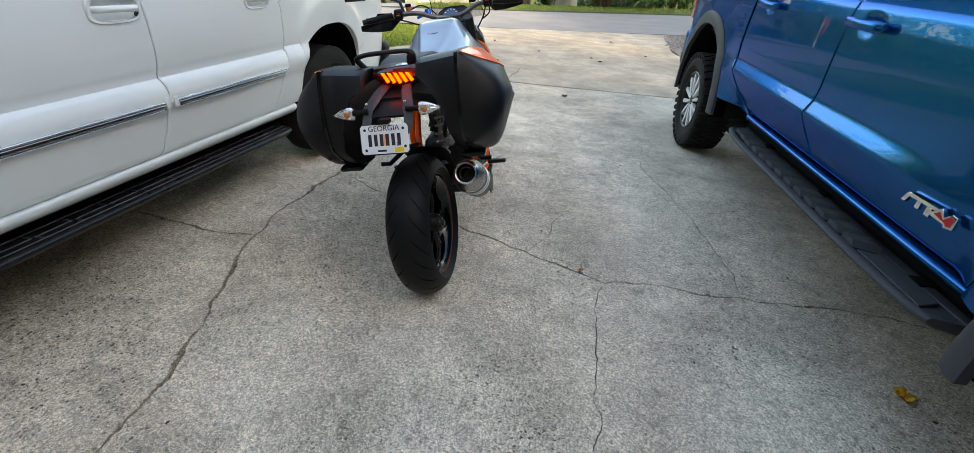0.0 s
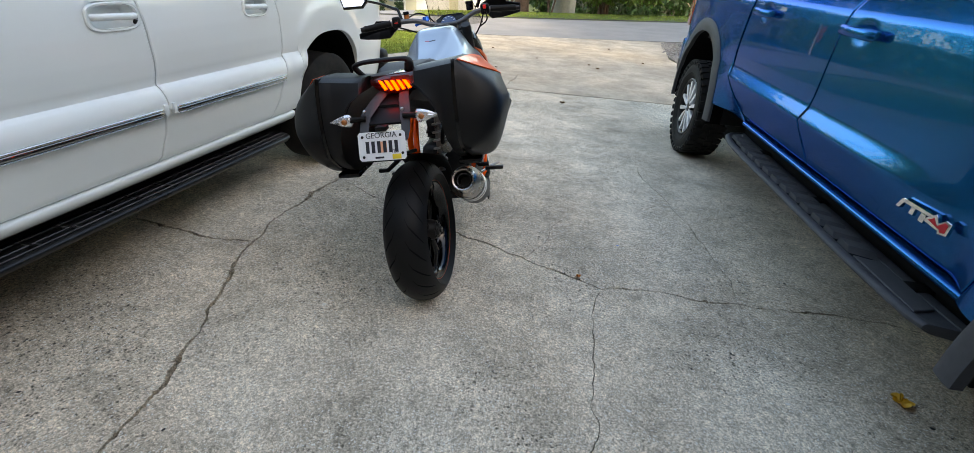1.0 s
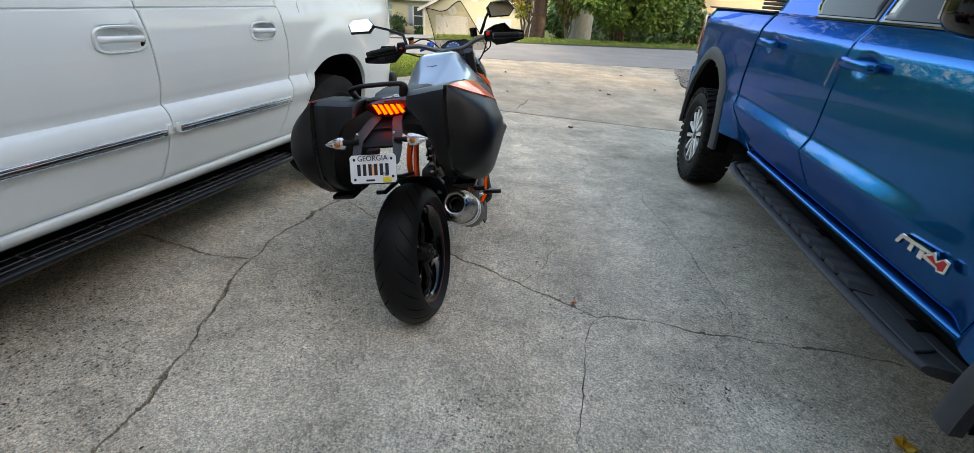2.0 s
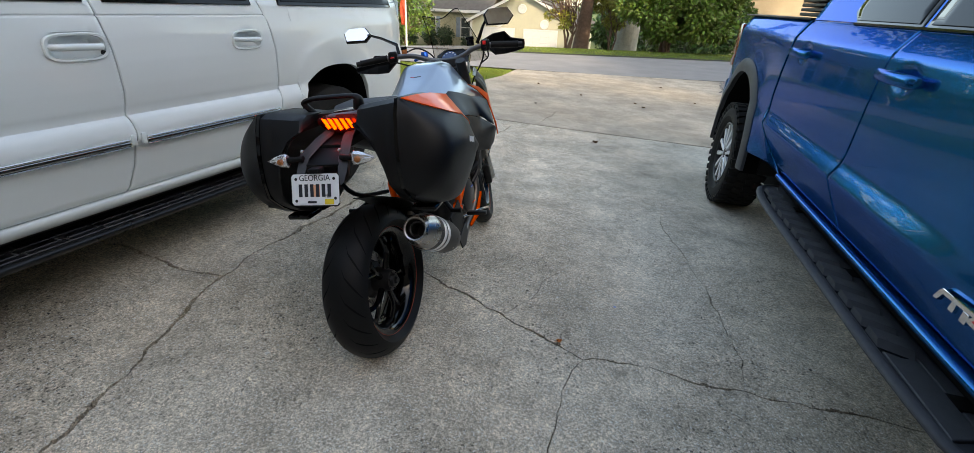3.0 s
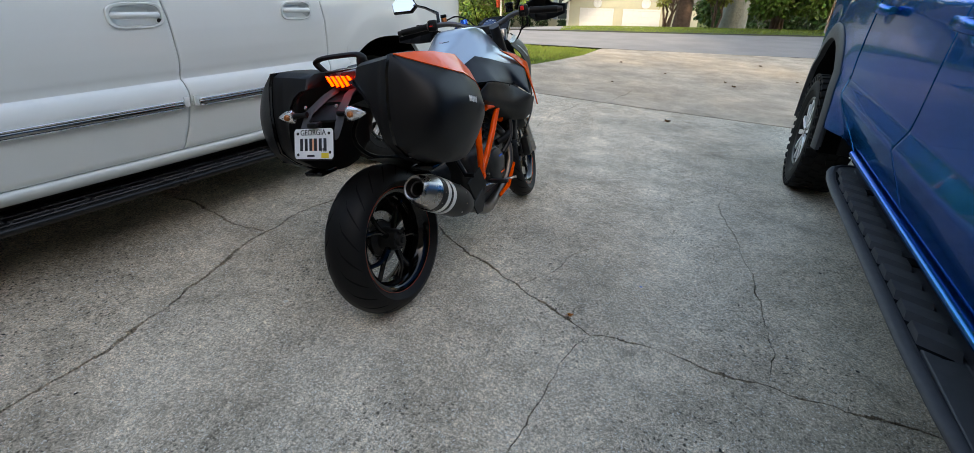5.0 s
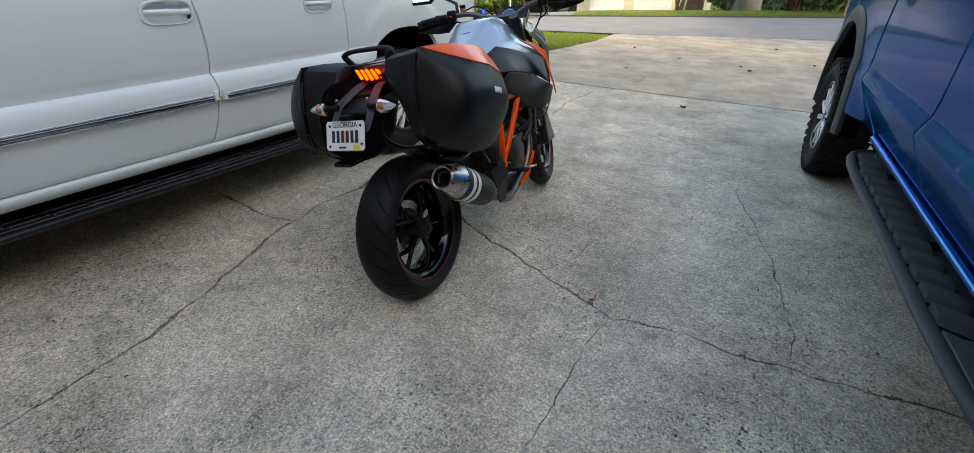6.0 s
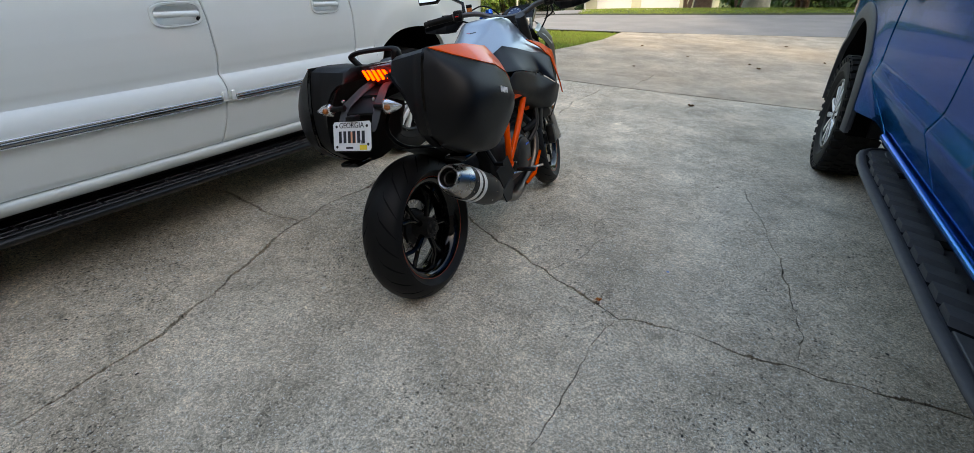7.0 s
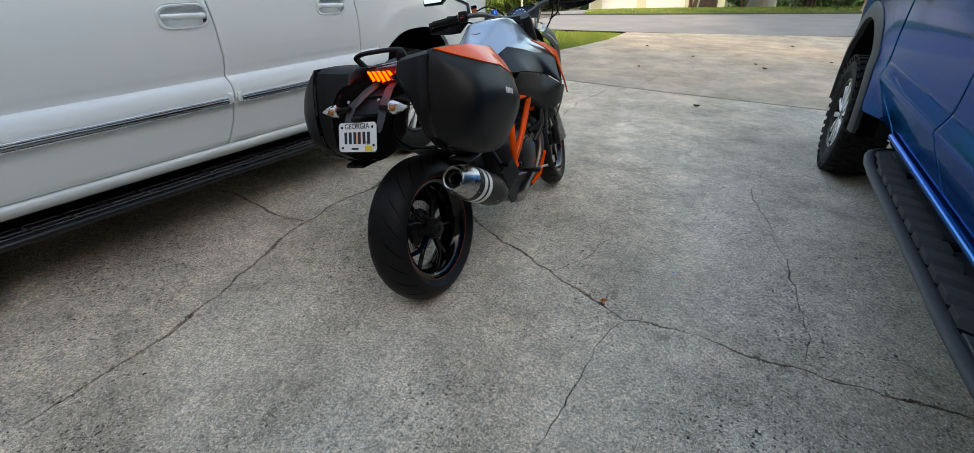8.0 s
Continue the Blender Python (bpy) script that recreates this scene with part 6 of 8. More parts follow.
def pannier(side):
    """One moulded side case; side is +1 for the right one."""
    p = new("side_case")
    p.parent = BIKE
    tagged(p, "black moulded side case with an orange top panel")
    if side < 0:
        p.location = (0.010, -0.035, -0.018)
    seam = [(-0.094, 1.070), (0.02, 1.066), (0.12, 1.056), (0.27, 1.026), (0.345, 0.965), (0.385, 0.90), (0.395, 0.84), (0.345, 0.72), (0.25, 0.645), (0.12, 0.625), (0.0, 0.66), (-0.10, 0.715), (-0.158, 0.775), (-0.163, 0.84), (-0.150, 0.93), (-0.122, 1.02)]
    upper = [(0.284, -0.090, 1.066), (0.294, 0.02, 1.060), (0.306, 0.12, 1.050), (0.310, 0.27, 1.022), (0.330, 0.335, 0.955), (0.345, 0.372, 0.86)]
    lower = [(0.340, -0.030, 1.030), (0.400, 0.055, 0.988), (0.412, 0.14, 0.962), (0.400, 0.25, 0.915), (0.375, 0.325, 0.875)]
    face = [(0.345, -0.105, 1.005), (0.392, -0.070, 0.985), (0.415, -0.060, 0.955), (0.400, -0.105, 0.90), (0.432, -0.060, 0.90), (0.428, -0.080, 0.84), (0.443, 0.05, 0.90), (0.444, 0.05, 0.86), (0.4425, 0.144, 0.872), (0.440, 0.225, 0.826), (0.408, 0.300, 0.785), (0.345, -0.150, 0.86), (0.385, -0.118, 0.775), (0.30, -0.140, 0.735), (0.378, 0.08, 0.640), (0.33, -0.02, 0.668), (0.375, 0.275, 0.690), (0.350, 0.19, 0.626), (0.335, 0.35, 0.78)]

    def hull(pts):
        bm = bmesh.new()
        vs = [bm.verts.new((side * x, y, z)) for x, y, z in pts]
        res = bmesh.ops.convex_hull(bm, input=vs, use_existing_faces=False)
        bmesh.ops.delete(bm, geom=[e for e in res["geom_interior"] if isinstance(e, bmesh.types.BMVert)], context="VERTS")
        return bm

    lid_points = [(0.276, y, z) for y, z in seam] + upper + lower + face
    bm = hull(lid_points)
    bmesh.ops.subdivide_edges(bm, edges=bm.edges[:], cuts=5, use_grid_fill=True)
    ridge = [(Vector((side * 0.440, 0.225, 0.826)), Vector((side * 0.30, -0.140, 0.735)))]
    lines = ridge + [(Vector((side * p[0], p[1], p[2])), Vector((side * q[0], q[1], q[2]))) for p, q in zip([upper[0]] + lower, lower + [upper[-1]])]

    def off_lines(v):
        for a0, b0 in lines:
            d0 = b0 - a0
            u0 = min(1.0, max(0.0, (v - a0).dot(d0) / d0.length_squared))
            if (v - a0 - d0 * u0).length < 0.004:
                return False
        return abs(v.x) > 0.2765
    free = [v for v in bm.verts if off_lines(v.co)]
    for _ in range(9):
        bmesh.ops.smooth_vert(bm, verts=free, factor=0.5, use_axis_x=True, use_axis_y=True, use_axis_z=True)
    part("case_lid", bm, CASE_PLASTIC, p, "", 32)
    # inner half: deep at its top, scooped out below to clear wheel and exhaust
    rings = []
    for x, grow, floor in ((0.272, 0.978, 0.0), (0.250, 0.978, 0.0), (0.232, 0.970, 0.0), (0.222, 0.955, 0.70), (0.214, 0.955, 0.78), (0.204, 0.955, 0.845), (0.188, 0.955, 0.90), (0.166, 0.95, 0.945), (0.138, 0.94, 0.978), (0.112, 0.92, 0.995), (0.106, 0.88, 1.000)):
        rings.append([(side * x, 0.12 + (q.x - 0.12) * grow, max(floor, 0.85 + (q.y - 0.85) * (0.998 if q.y > 1.0 else 0.98) - (0.272 - x) * 0.12)) for q in smooth_ring([(y, z, 0) for y, z in seam], 1)])
    bm = bmesh.new()
    loft(bm, rings)
    bmesh.ops.remove_doubles(bm, verts=bm.verts, dist=0.0005)
    part("case_shell", bm, CASE_PLASTIC, p, "", 40)
    # rubber seam between the halves
    bm = bmesh.new()
    loft(bm, [[(side * x, 0.12 + (y - 0.12) * k, 0.85 + (z - 0.85) * k) for y, z in seam] for x, k in ((0.262, 0.96), (0.262, 0.992), (0.277, 0.992), (0.277, 0.96))])
    part("case_seam", bm, GLOSS_BLACK, p, "", 50)
    # orange panel over the sloping top of the lid, pointed at both ends
    lips = {(round(side * x, 4), round(y, 4), round(z, 4)) for x, y, z in upper + lower}
    bm = hull(lid_points)
    bmesh.ops.recalc_face_normals(bm, faces=bm.faces)
    bmesh.ops.delete(bm, geom=[f for f in bm.faces if not all((round(v.co.x, 4), round(v.co.y, 4), round(v.co.z, 4)) in lips for v in f.verts)], context="FACES")
    bmesh.ops.dissolve_limit(bm, angle_limit=radians(2), verts=bm.verts[:], edges=bm.edges[:])
    bm.normal_update()
    bmesh.ops.solidify(bm, geom=bm.faces[:], thickness=-0.0035)
    part("top_panel", bm, ORANGE, p, "glossy orange top panel", 30)
    # small pale maker's mark as plain bars
    for k in range(5):
        bm = bmesh.new()
        box(bm, (side * (0.4435 - 0.0012 * k), 0.108 + 0.0135 * k, 0.876 - 0.004 * k), (0.003, 0.009, 0.022 - 0.002 * (k % 2)), bevel=0.001, seg=1)
        part("mark_bar", bm, PALE_PRINT, p, "small pale mark")
    # latch and carrier
    bm = bmesh.new()
    box(bm, (side * 0.27, 0.02, 0.648), (0.10, 0.10, 0.022), bevel=0.008)
    part("latch", bm, GLOSS_BLACK, p)
    bm = bmesh.new()
    tube(bm, smooth_path([(side * 0.10, 0.40, 0.95), (side * 0.15, 0.30, 0.90), (side * 0.15, 0.10, 0.78), (side * 0.11, 0.16, 0.66), (side * 0.10, 0.42, 0.60)], 2), 0.010, 8)
    part("carrier", bm, BLACK_PLASTIC, p)


def build_bike():
    bike_wheel("rear_wheel", Matrix.Translation((0, 0, 0.322)) @ AXLE_X, 0.322, 0.095, 0.222, 5, (-1,), 0.12, True, "worn wide black rear tyre with slash grooves")
    bike_wheel("front_wheel", STEER @ Matrix.Translation((0, 1.44, 0.302)) @ AXLE_X, 0.302, 0.062, 0.222, 5, (-1, 1), 0.16, True, "black front tyre")
    pannier(1)
    pannier(-1)

    def add(name, mat, fn, label="", angle=38):
        bm = bmesh.new()
        fn(bm)
        return part(name, bm, mat, BIKE, label, angle)

    # swing arm on the far side, and the chain case
    arm = add("swing_arm", DARK_METAL, lambda bm: loft(bm, [smooth_ring([(x + sx * w, y, z + sz * h) for sx, sz in ((-1, -1), (1, -1), (1, 1), (-1, 1))], 2) for x, y, z, h, w in ((-0.03, 0.56, 0.42, 0.075, 0.05), (-0.095, 0.42, 0.405, 0.085, 0.04), (-0.125, 0.28, 0.385, 0.095, 0.03), (-0.128, 0.12, 0.345, 0.105, 0.028), (-0.125, 0.0, 0.322, 0.112, 0.030), (-0.125, -0.08, 0.322, 0.085, 0.028), (-0.125, -0.115, 0.322, 0.04, 0.022))]), "dark cast single-sided swing arm")
    bm = bmesh.new()
    rings = []
    for k in range(84):
        r = 0.112 if k % 2 else 0.104
        an = 6.28318 * k / 84
        rings.append((r * math.cos(an), r * math.sin(an)))
    prism(bm, rings, 0.007, Matrix.Translation((-0.092, 0, 0.322)) @ AXLE_X, 0.0, 1)
    part("sprocket", bm, DARK_METAL, arm, "toothed rear sprocket")
    bm = bmesh.new()
    for z0, z1 in ((0.432, 0.492), (0.212, 0.345)):
        tube(bm, [(-0.090, 0.0, z0), (-0.088, 0.3, (z0 + z1) / 2), (-0.085, 0.60, z1)], 0.009, 8)
    part("chain", bm, DARK_METAL, arm, "dark drive chain")
    bm = bmesh.new()
    box(bm, (-0.075, -0.095, 0.275), (0.045, 0.07, 0.10), None, 0.012)
    part("rear_caliper", bm, DARK_METAL, arm)
    add("rear_hugger", BLACK_PLASTIC, lambda bm: blade(bm, [[(-0.105, 0.345 * math.cos(a), 0.322 + 0.345 * math.sin(a)) for a in spread(0.25, 1.25, 7)], [(0.0, 0.352 * math.cos(a), 0.322 + 0.352 * math.sin(a)) for a in spread(0.25, 1.25, 7)], [(0.105, 0.345 * math.cos(a), 0.322 + 0.345 * math.sin(a)) for a in spread(0.25, 1.25, 7)]]))

    def coil(bm):
        tube(bm, [(0.06 + 0.028 * math.cos(a), 0.30 + 0.07 * (a / 44) + 0.028 * math.sin(a), 0.55 + 0.26 * (a / 44)) for a in spread(0, 44, 100)], 0.006, 6)
    add("shock_spring", ALLOY, coil, "pale coil spring")
    add("shock_body", STEEL, lambda bm: tube(bm, [(0.06, 0.29, 0.50), (0.06, 0.335, 0.68), (0.06, 0.38, 0.86)], 0.018, 12))
    add("shock_reservoir", STEEL, lambda bm: tube(bm, [(0.13, 0.16, 0.655), (0.13, 0.30, 0.655)], 0.026, 16), "steel shock reservoir")

    # exhaust silencer
    a, b = Vector((0.232, -0.045, 0.575)), Vector((0.215, 0.345, 0.355))
    d = (b - a).normalized()
    turn = Vector((0, 0, 1)).rotation_difference(d).to_matrix().to_4x4()
    M = Matrix.Translation(a) @ turn
    L = (b - a).length

    def can(bm):
        lathe(bm, [(0.040, 0.05), (0.036, 0.01), (0.040, -0.002), (0.046, -0.004), (0.052, 0.002), (0.058, 0.02), (0.073, 0.085), (0.0745, 0.094)], M, 48)
    ex = add("silencer_cap", STEEL, can, "brushed steel exhaust end cap")
    bm = bmesh.new()
    lathe(bm, [(0.0, 0.09), (0.030, 0.09), (0.034, 0.03), (0.031, 0.018), (0.026, 0.022), (0.025, 0.09)], M, 40)
    part("outlet_pipe", bm, DARK_METAL, ex, "dark exhaust outlet")
    ex2 = add("silencer_body", CARBON, lambda bm: lathe(bm, [(0.0735, 0.094), (0.0735, L * 0.72), (0.066, L * 0.84), (0.050, L * 0.95), (0.034, L * 1.03), (0.030, L * 1.12)], M, 48), "dark carbon exhaust silencer")
    for h0, h1 in ((0.138, 0.162), (0.182, 0.206)):
        bm = bmesh.new()
        lathe(bm, [(0.0737, h0), (0.0757, h0 + 0.001), (0.0757, h1 - 0.001), (0.0737, h1)], M, 48)
        part("silencer_strap", bm, ALLOY, ex2, "bright steel strap")
    for k in range(10):
        an = 6.28318 * k / 10
        bm = bmesh.new()
        lathe(bm, [(0.0, 0.003), (0.0035, 0.002), (0.004, -0.001)], M @ Matrix.Rotation(an, 4, "Z") @ Matrix.Translation((0.0737, 0, 0.112)) @ Matrix.Rotation(radians(90), 4, "Y"), 8)
        part("rivet", bm, STEEL, ex2)
        bm = bmesh.new()
        lathe(bm, [(0.0, 0.003), (0.0035, 0.002), (0.004, -0.001)], M @ Matrix.Rotation(an + 0.2, 4, "Z") @ Matrix.Translation((0.0737, 0, L * 0.69)) @ Matrix.Rotation(radians(90), 4, "Y"), 8)
        part("rivet", bm, STEEL, ex2)
    add("heat_plate", DARK_METAL, lambda bm: prism(bm, [(0.33, 0.36), (0.44, 0.40), (0.46, 0.35), (0.41, 0.295), (0.36, 0.30)], 0.006, Matrix.Translation((0.255, 0, 0)) @ STAND, 0.002, 1))
    add("link_pipe", HEADER_STEEL, lambda bm: tube(bm, smooth_path([tuple(b), (0.20, 0.48, 0.28), (0.15, 0.66, 0.20), (0.10, 0.85, 0.19), (0.12, 0.98, 0.25), (0.13, 1.06, 0.36), (0.11, 1.09, 0.48), (0.06, 1.05, 0.56)], 3), 0.026, 14), "burnished steel exhaust pipe")

    # engine: crankcase, clutch cover, cylinders
    def crank(bm):
        box(bm, (0, 0.80, 0.40), (0.26, 0.46, 0.30), bevel=0.06, seg=3)
        box(bm, (0, 0.80, 0.24), (0.20, 0.36, 0.10), bevel=0.03, seg=2)
    add("crankcase", DARK_METAL, crank, "dark engine crankcase")
    side_m = Matrix.Translation((0.13, 0.82, 0.40)) @ Matrix.Rotation(radians(90), 4, "Y")
    cov = add("clutch_cover", DARK_METAL, lambda bm: lathe(bm, [(0.0, 0.042), (0.075, 0.040), (0.088, 0.034), (0.092, 0.024), (0.10, 0.020), (0.108, 0.0)], side_m, 40), "dark round clutch cover")
    for k in range(8):
        an = 6.28318 * k / 8 + 0.2
        bm = bmesh.new()
        lathe(bm, [(0.0, 0.03), (0.005, 0.03), (0.006, 0.015)], side_m @ Matrix.Translation((0.10 * math.cos(an), 0.10 * math.sin(an), 0)), 8)
        part("cover_bolt", bm, STEEL, cov)
    bm = bmesh.new()
    box(bm, (0.1735, 0.855, 0.445), (0.002, 0.04, 0.010), pose(0, 0, 0, 0, 0, 0), 0.0008, 1)
    part("cover_mark", bm, BLUE_ANODISED, cov, "small blue mark")
    bm = bmesh.new()
    box(bm, (0.1735, 0.86, 0.352), (0.002, 0.05, 0.008), None, 0.0008, 1)
    part("cover_mark", bm, ORANGE, cov, "small orange mark")

    def cylinders(bm):
        for tip, dy in ((0.16, 0.16), (0.20, -0.14)):
            mm = Matrix.Translation((0, 0.84 + dy * 0.4, 0.52)) @ Matrix.Rotation(radians(-dy * 180), 4, "X")
            box(bm, (0, 0, 0.08), (0.19, 0.14, 0.22), mm, 0.025, 2)
            for k in range(4):
                box(bm, (0, 0, 0.02 + 0.03 * k), (0.205, 0.155, 0.008), mm, 0.002, 1)
    add("cylinders", DARK_METAL, cylinders)
    add("coolant_hose", RUBBER, lambda bm: tube(bm, smooth_path([(0.13, 0.92, 0.50), (0.17, 0.98, 0.52), (0.16, 1.06, 0.56), (0.12, 1.10, 0.64)], 2), 0.018, 10))
    add("water_pump_pipe", DARK_METAL, lambda bm: tube(bm, smooth_path([(0.15, 0.94, 0.44), (0.18, 1.0, 0.50), (0.17, 1.03, 0.60)], 2), 0.014, 10))
    add("radiator", DARK_METAL, lambda bm: box(bm, (0, 1.18, 0.62), (0.30, 0.05, 0.34), Matrix.Translation((0, 1.18, 0.62)) @ Matrix.Rotation(radians(-12), 4, "X") @ Matrix.Translation((0, -1.18, -0.62)), 0.01))
    add("belly_strip", ORANGE, lambda bm: tube(bm, [(0.135, 0.86, 0.205), (0.15, 0.95, 0.235), (0.155, 1.06, 0.34)], [0.010, 0.014, 0.008], 6), "orange engine guard strip")

    # trellis frame
    for s in (-1, 1):
        for pts in ([(s * 0.16, 0.62, 0.40), (s * 0.185, 0.72, 0.54), (s * 0.19, 0.86, 0.72), (s * 0.14, 1.10, 0.86), (s * 0.05, 1.28, 0.92)],
                    [(s * 0.16, 0.63, 0.40), (s * 0.185, 0.60, 0.50), (s * 0.18, 0.62, 0.62), (s * 0.16, 0.70, 0.74)],
                    [(s * 0.185, 0.72, 0.73), (s * 0.19, 0.86, 0.725)],
                    [(s * 0.15, 0.95, 0.62), (s * 0.10, 1.18, 0.74)]):
            add("frame_tube", ORANGE, lambda bm, q=pts: tube(bm, smooth_path(q, 2), 0.0165, 12), "orange trellis frame tube")
        add("pivot_plate", ORANGE, lambda bm: lathe(bm, [(0.0, 0.02), (0.012, 0.02), (0.014, 0.01), (0.028, 0.01), (0.03, -0.02)], Matrix.Translation((s * 0.165, 0.625, 0.405)) @ Matrix.Rotation(radians(90 * s), 4, "Y"), 24), "orange pivot boss")
        add("frame_bolt", STEEL, lambda bm: lathe(bm, [(0.0, 0.012), (0.008, 0.012), (0.01, 0.0)], Matrix.Translation((s * 0.205, 0.86, 0.722)) @ Matrix.Rotation(radians(90 * s), 4, "Y"), 12))
        add("sub_frame", BLACK_PLASTIC, lambda bm: tube(bm, smooth_path([(s * 0.14, 0.66, 0.72), (s * 0.12, 0.40, 0.86), (s * 0.09, 0.10, 0.97)], 2), 0.014, 8))
        # foot pegs and heel guards
        add("heel_guard", BLACK_PLASTIC, lambda bm: prism(bm, [(0.42, 0.43), (0.56, 0.47), (0.60, 0.38), (0.55, 0.30), (0.47, 0.33)], 0.006, Matrix.Translation((s * 0.19, 0, 0)) @ STAND, 0.002, 1))
        add("foot_peg", DARK_METAL, lambda bm: box(bm, (s * 0.27, 0.60, 0.385), (0.10, 0.03, 0.018), None, 0.005))
        add("passenger_peg", BLACK_PLASTIC, lambda bm: tube(bm, [(s * 0.17, 0.40, 0.55), (s * 0.24, 0.34, 0.50), (s * 0.285, 0.34, 0.50)], 0.012, 8))
    add("brake_pedal", STEEL, lambda bm: tube(bm, smooth_path([(0.19, 0.60, 0.36), (0.21, 0.70, 0.345), (0.23, 0.80, 0.33), (0.27, 0.82, 0.335)], 2), 0.007, 8))
    add("side_stand", DARK_METAL, lambda bm: tube(bm, [(-0.13, 0.68, 0.32), (-0.20, 0.64, 0.16), (-0.262, 0.62, -0.048)], [0.014, 0.013, 0.016], 10), "lowered side stand")

    # tail: seat, cover, grab rail, light, number-plate holder
    def seat(bm):
        rows = [(0.02, 0.055, 1.02, 0.045), (0.10, 0.095, 1.035, 0.05), (0.25, 0.115, 1.035, 0.055), (0.40, 0.12, 1.00, 0.06), (0.46, 0.125, 0.935, 0.06), (0.60, 0.13, 0.905, 0.06), (0.74, 0.11, 0.92, 0.06), (0.80, 0.09, 0.95, 0.05)]
        loft(bm, [smooth_ring([(sx * hw, y, zt - (0.0 if up else h)) for sx, up in ((-1, 0), (-1.0, 1), (-0.6, 1), (0.6, 1), (1.0, 1), (1, 0))], 2) for y, hw, zt, h in rows])
    add("seat", SEAT_VINYL, seat, "dark slate vinyl seat")
    add("tail_cover", BLACK_PLASTIC, lambda bm: loft(bm, [smooth_ring([(sx * hw, y, z) for sx, z in ((-1, zb + 0.02), (-0.9, zt), (0.9, zt), (1, zb + 0.02), (0.5, zb), (-0.5, zb))], 2) for y, hw, zt, zb in ((-0.055, 0.07, 1.03, 1.005), (0.0, 0.10, 1.035, 0.985), (0.15, 0.11, 1.02, 0.955), (0.40, 0.11, 0.97, 0.88))]))
    for s in (1,):
        add("tail_flash", ORANGE, lambda bm: blade(bm, [[(s * 0.100, -0.02, 1.040), (s * 0.128, 0.10, 1.035), (s * 0.132, 0.24, 1.00)], [(s * 0.105, -0.01, 1.020), (s * 0.138, 0.10, 1.00), (s * 0.14, 0.24, 0.965)]]), "orange tail flash")
    rail = smooth_path([(-0.075, 0.09, 0.985), (-0.112, 0.025, 1.002), (-0.151, 0.0, 1.058), (-0.147, -0.002, 1.070), (-0.105, -0.004, 1.079), (-0.02, -0.006, 1.080), (0.058, -0.004, 1.079), (0.072, 0.0, 1.072), (0.075, 0.002, 1.060), (0.064, 0.006, 1.012), (0.06, 0.05, 0.985)], 2)

    def rail_mesh(bm):
        n = len(rail)
        rings = tube(bm, rail, [0.012 + 0.007 * ease(0.55, 0.8, i / n) for i in range(n)], 12)
        for ring in rings:
            m = sum((v.co for v in ring), Vector()) / len(ring)
            for v in ring:
                v.co.z = m.z + (v.co.z - m.z) * 0.75
                v.co.y = m.y + (v.co.y - m.y) * 1.25
    add("grab_rail", BLACK_PLASTIC, rail_mesh, "black grab rail")

    def lens(bm, grow=1.0, out=0.0):
        o = [(-0.098, 1.006), (-0.045, 1.030), (0.06, 1.036), (0.146, 1.030), (0.124, 0.998), (0.078, 0.964), (0.03, 0.950), (-0.035, 0.962)]
        c = Vector((0.03, 1.003))
        rows = []
        for k, dy in ((1.0, 0.03), (1.0, -0.02), (0.94, -0.040), (0.7, -0.052), (0.3, -0.056)):
            rows.append(smooth_ring([(c.x + (x - c.x) * k * grow, -0.012 + dy - out - 0.2 * max(0, 1.01 - z), c.y + (z - c.y) * k * grow) for x, z in o], 1))
        loft(bm, rows)
    tl = add("tail_light", TAIL_LENS, lens, "lit red tail light")
    for k in range(5):
        x = -0.016 + 0.0238 * k
        bm = bmesh.new()
        top, bot = 1.018 - 0.001 * k, 0.984 - 0.003 * (2 - abs(k - 2))
        q = [(x - 0.012, top), (x + 0.001, top - 0.002), (x + 0.017, bot), (x + 0.006, bot - 0.004)]
        prism(bm, [(a2, z) for a2, z in q], 0.004, Matrix(((1, 0, 0, 0), (0, -0.02, -1, -0.0735), (0, 1, 0, 0), (0, 0, 0, 1))), 0.001, 1)
        part("light_bar", bm, TAIL_GLOW, tl, "glowing orange-red light bar")
    # plate holder: two arms and a cross piece
    for s in (-1, 1):
        add("holder_arm", BOARD_PLASTIC, lambda bm: loft(bm, [smooth_ring([(x + sx * w, y + sy * 0.012, z + sy * 0.012) for sx, sy in ((-1, -1), (1, -1), (1, 1), (-1, 1))], 1) for x, y, z, w in ((s * 0.035 + 0.01, -0.01, 0.975, 0.018), (s * 0.055 + 0.005, -0.10, 0.945, 0.020), (s * 0.078, -0.17, 0.905, 0.020), (s * 0.082, -0.205, 0.86, 0.017), (s * 0.078, -0.225, 0.83, 0.014))]), "black plate-holder arm")
        add("holder_screw", STEEL, lambda bm: lathe(bm, [(0.0, 0.004), (0.006, 0.003), (0.007, 0.0)], pose(s * 0.074, -0.185, 0.925, 60, 0, 0), 10))
    add("holder_bridge", BLACK_PLASTIC, lambda bm: box(bm, (0, -0.155, 0.895), (0.13, 0.09, 0.012), Matrix.Translation((0, -0.155, 0.895)) @ Matrix.Rotation(radians(28), 4, "X") @ Matrix.Translation((0, 0.155, -0.895)), 0.004))
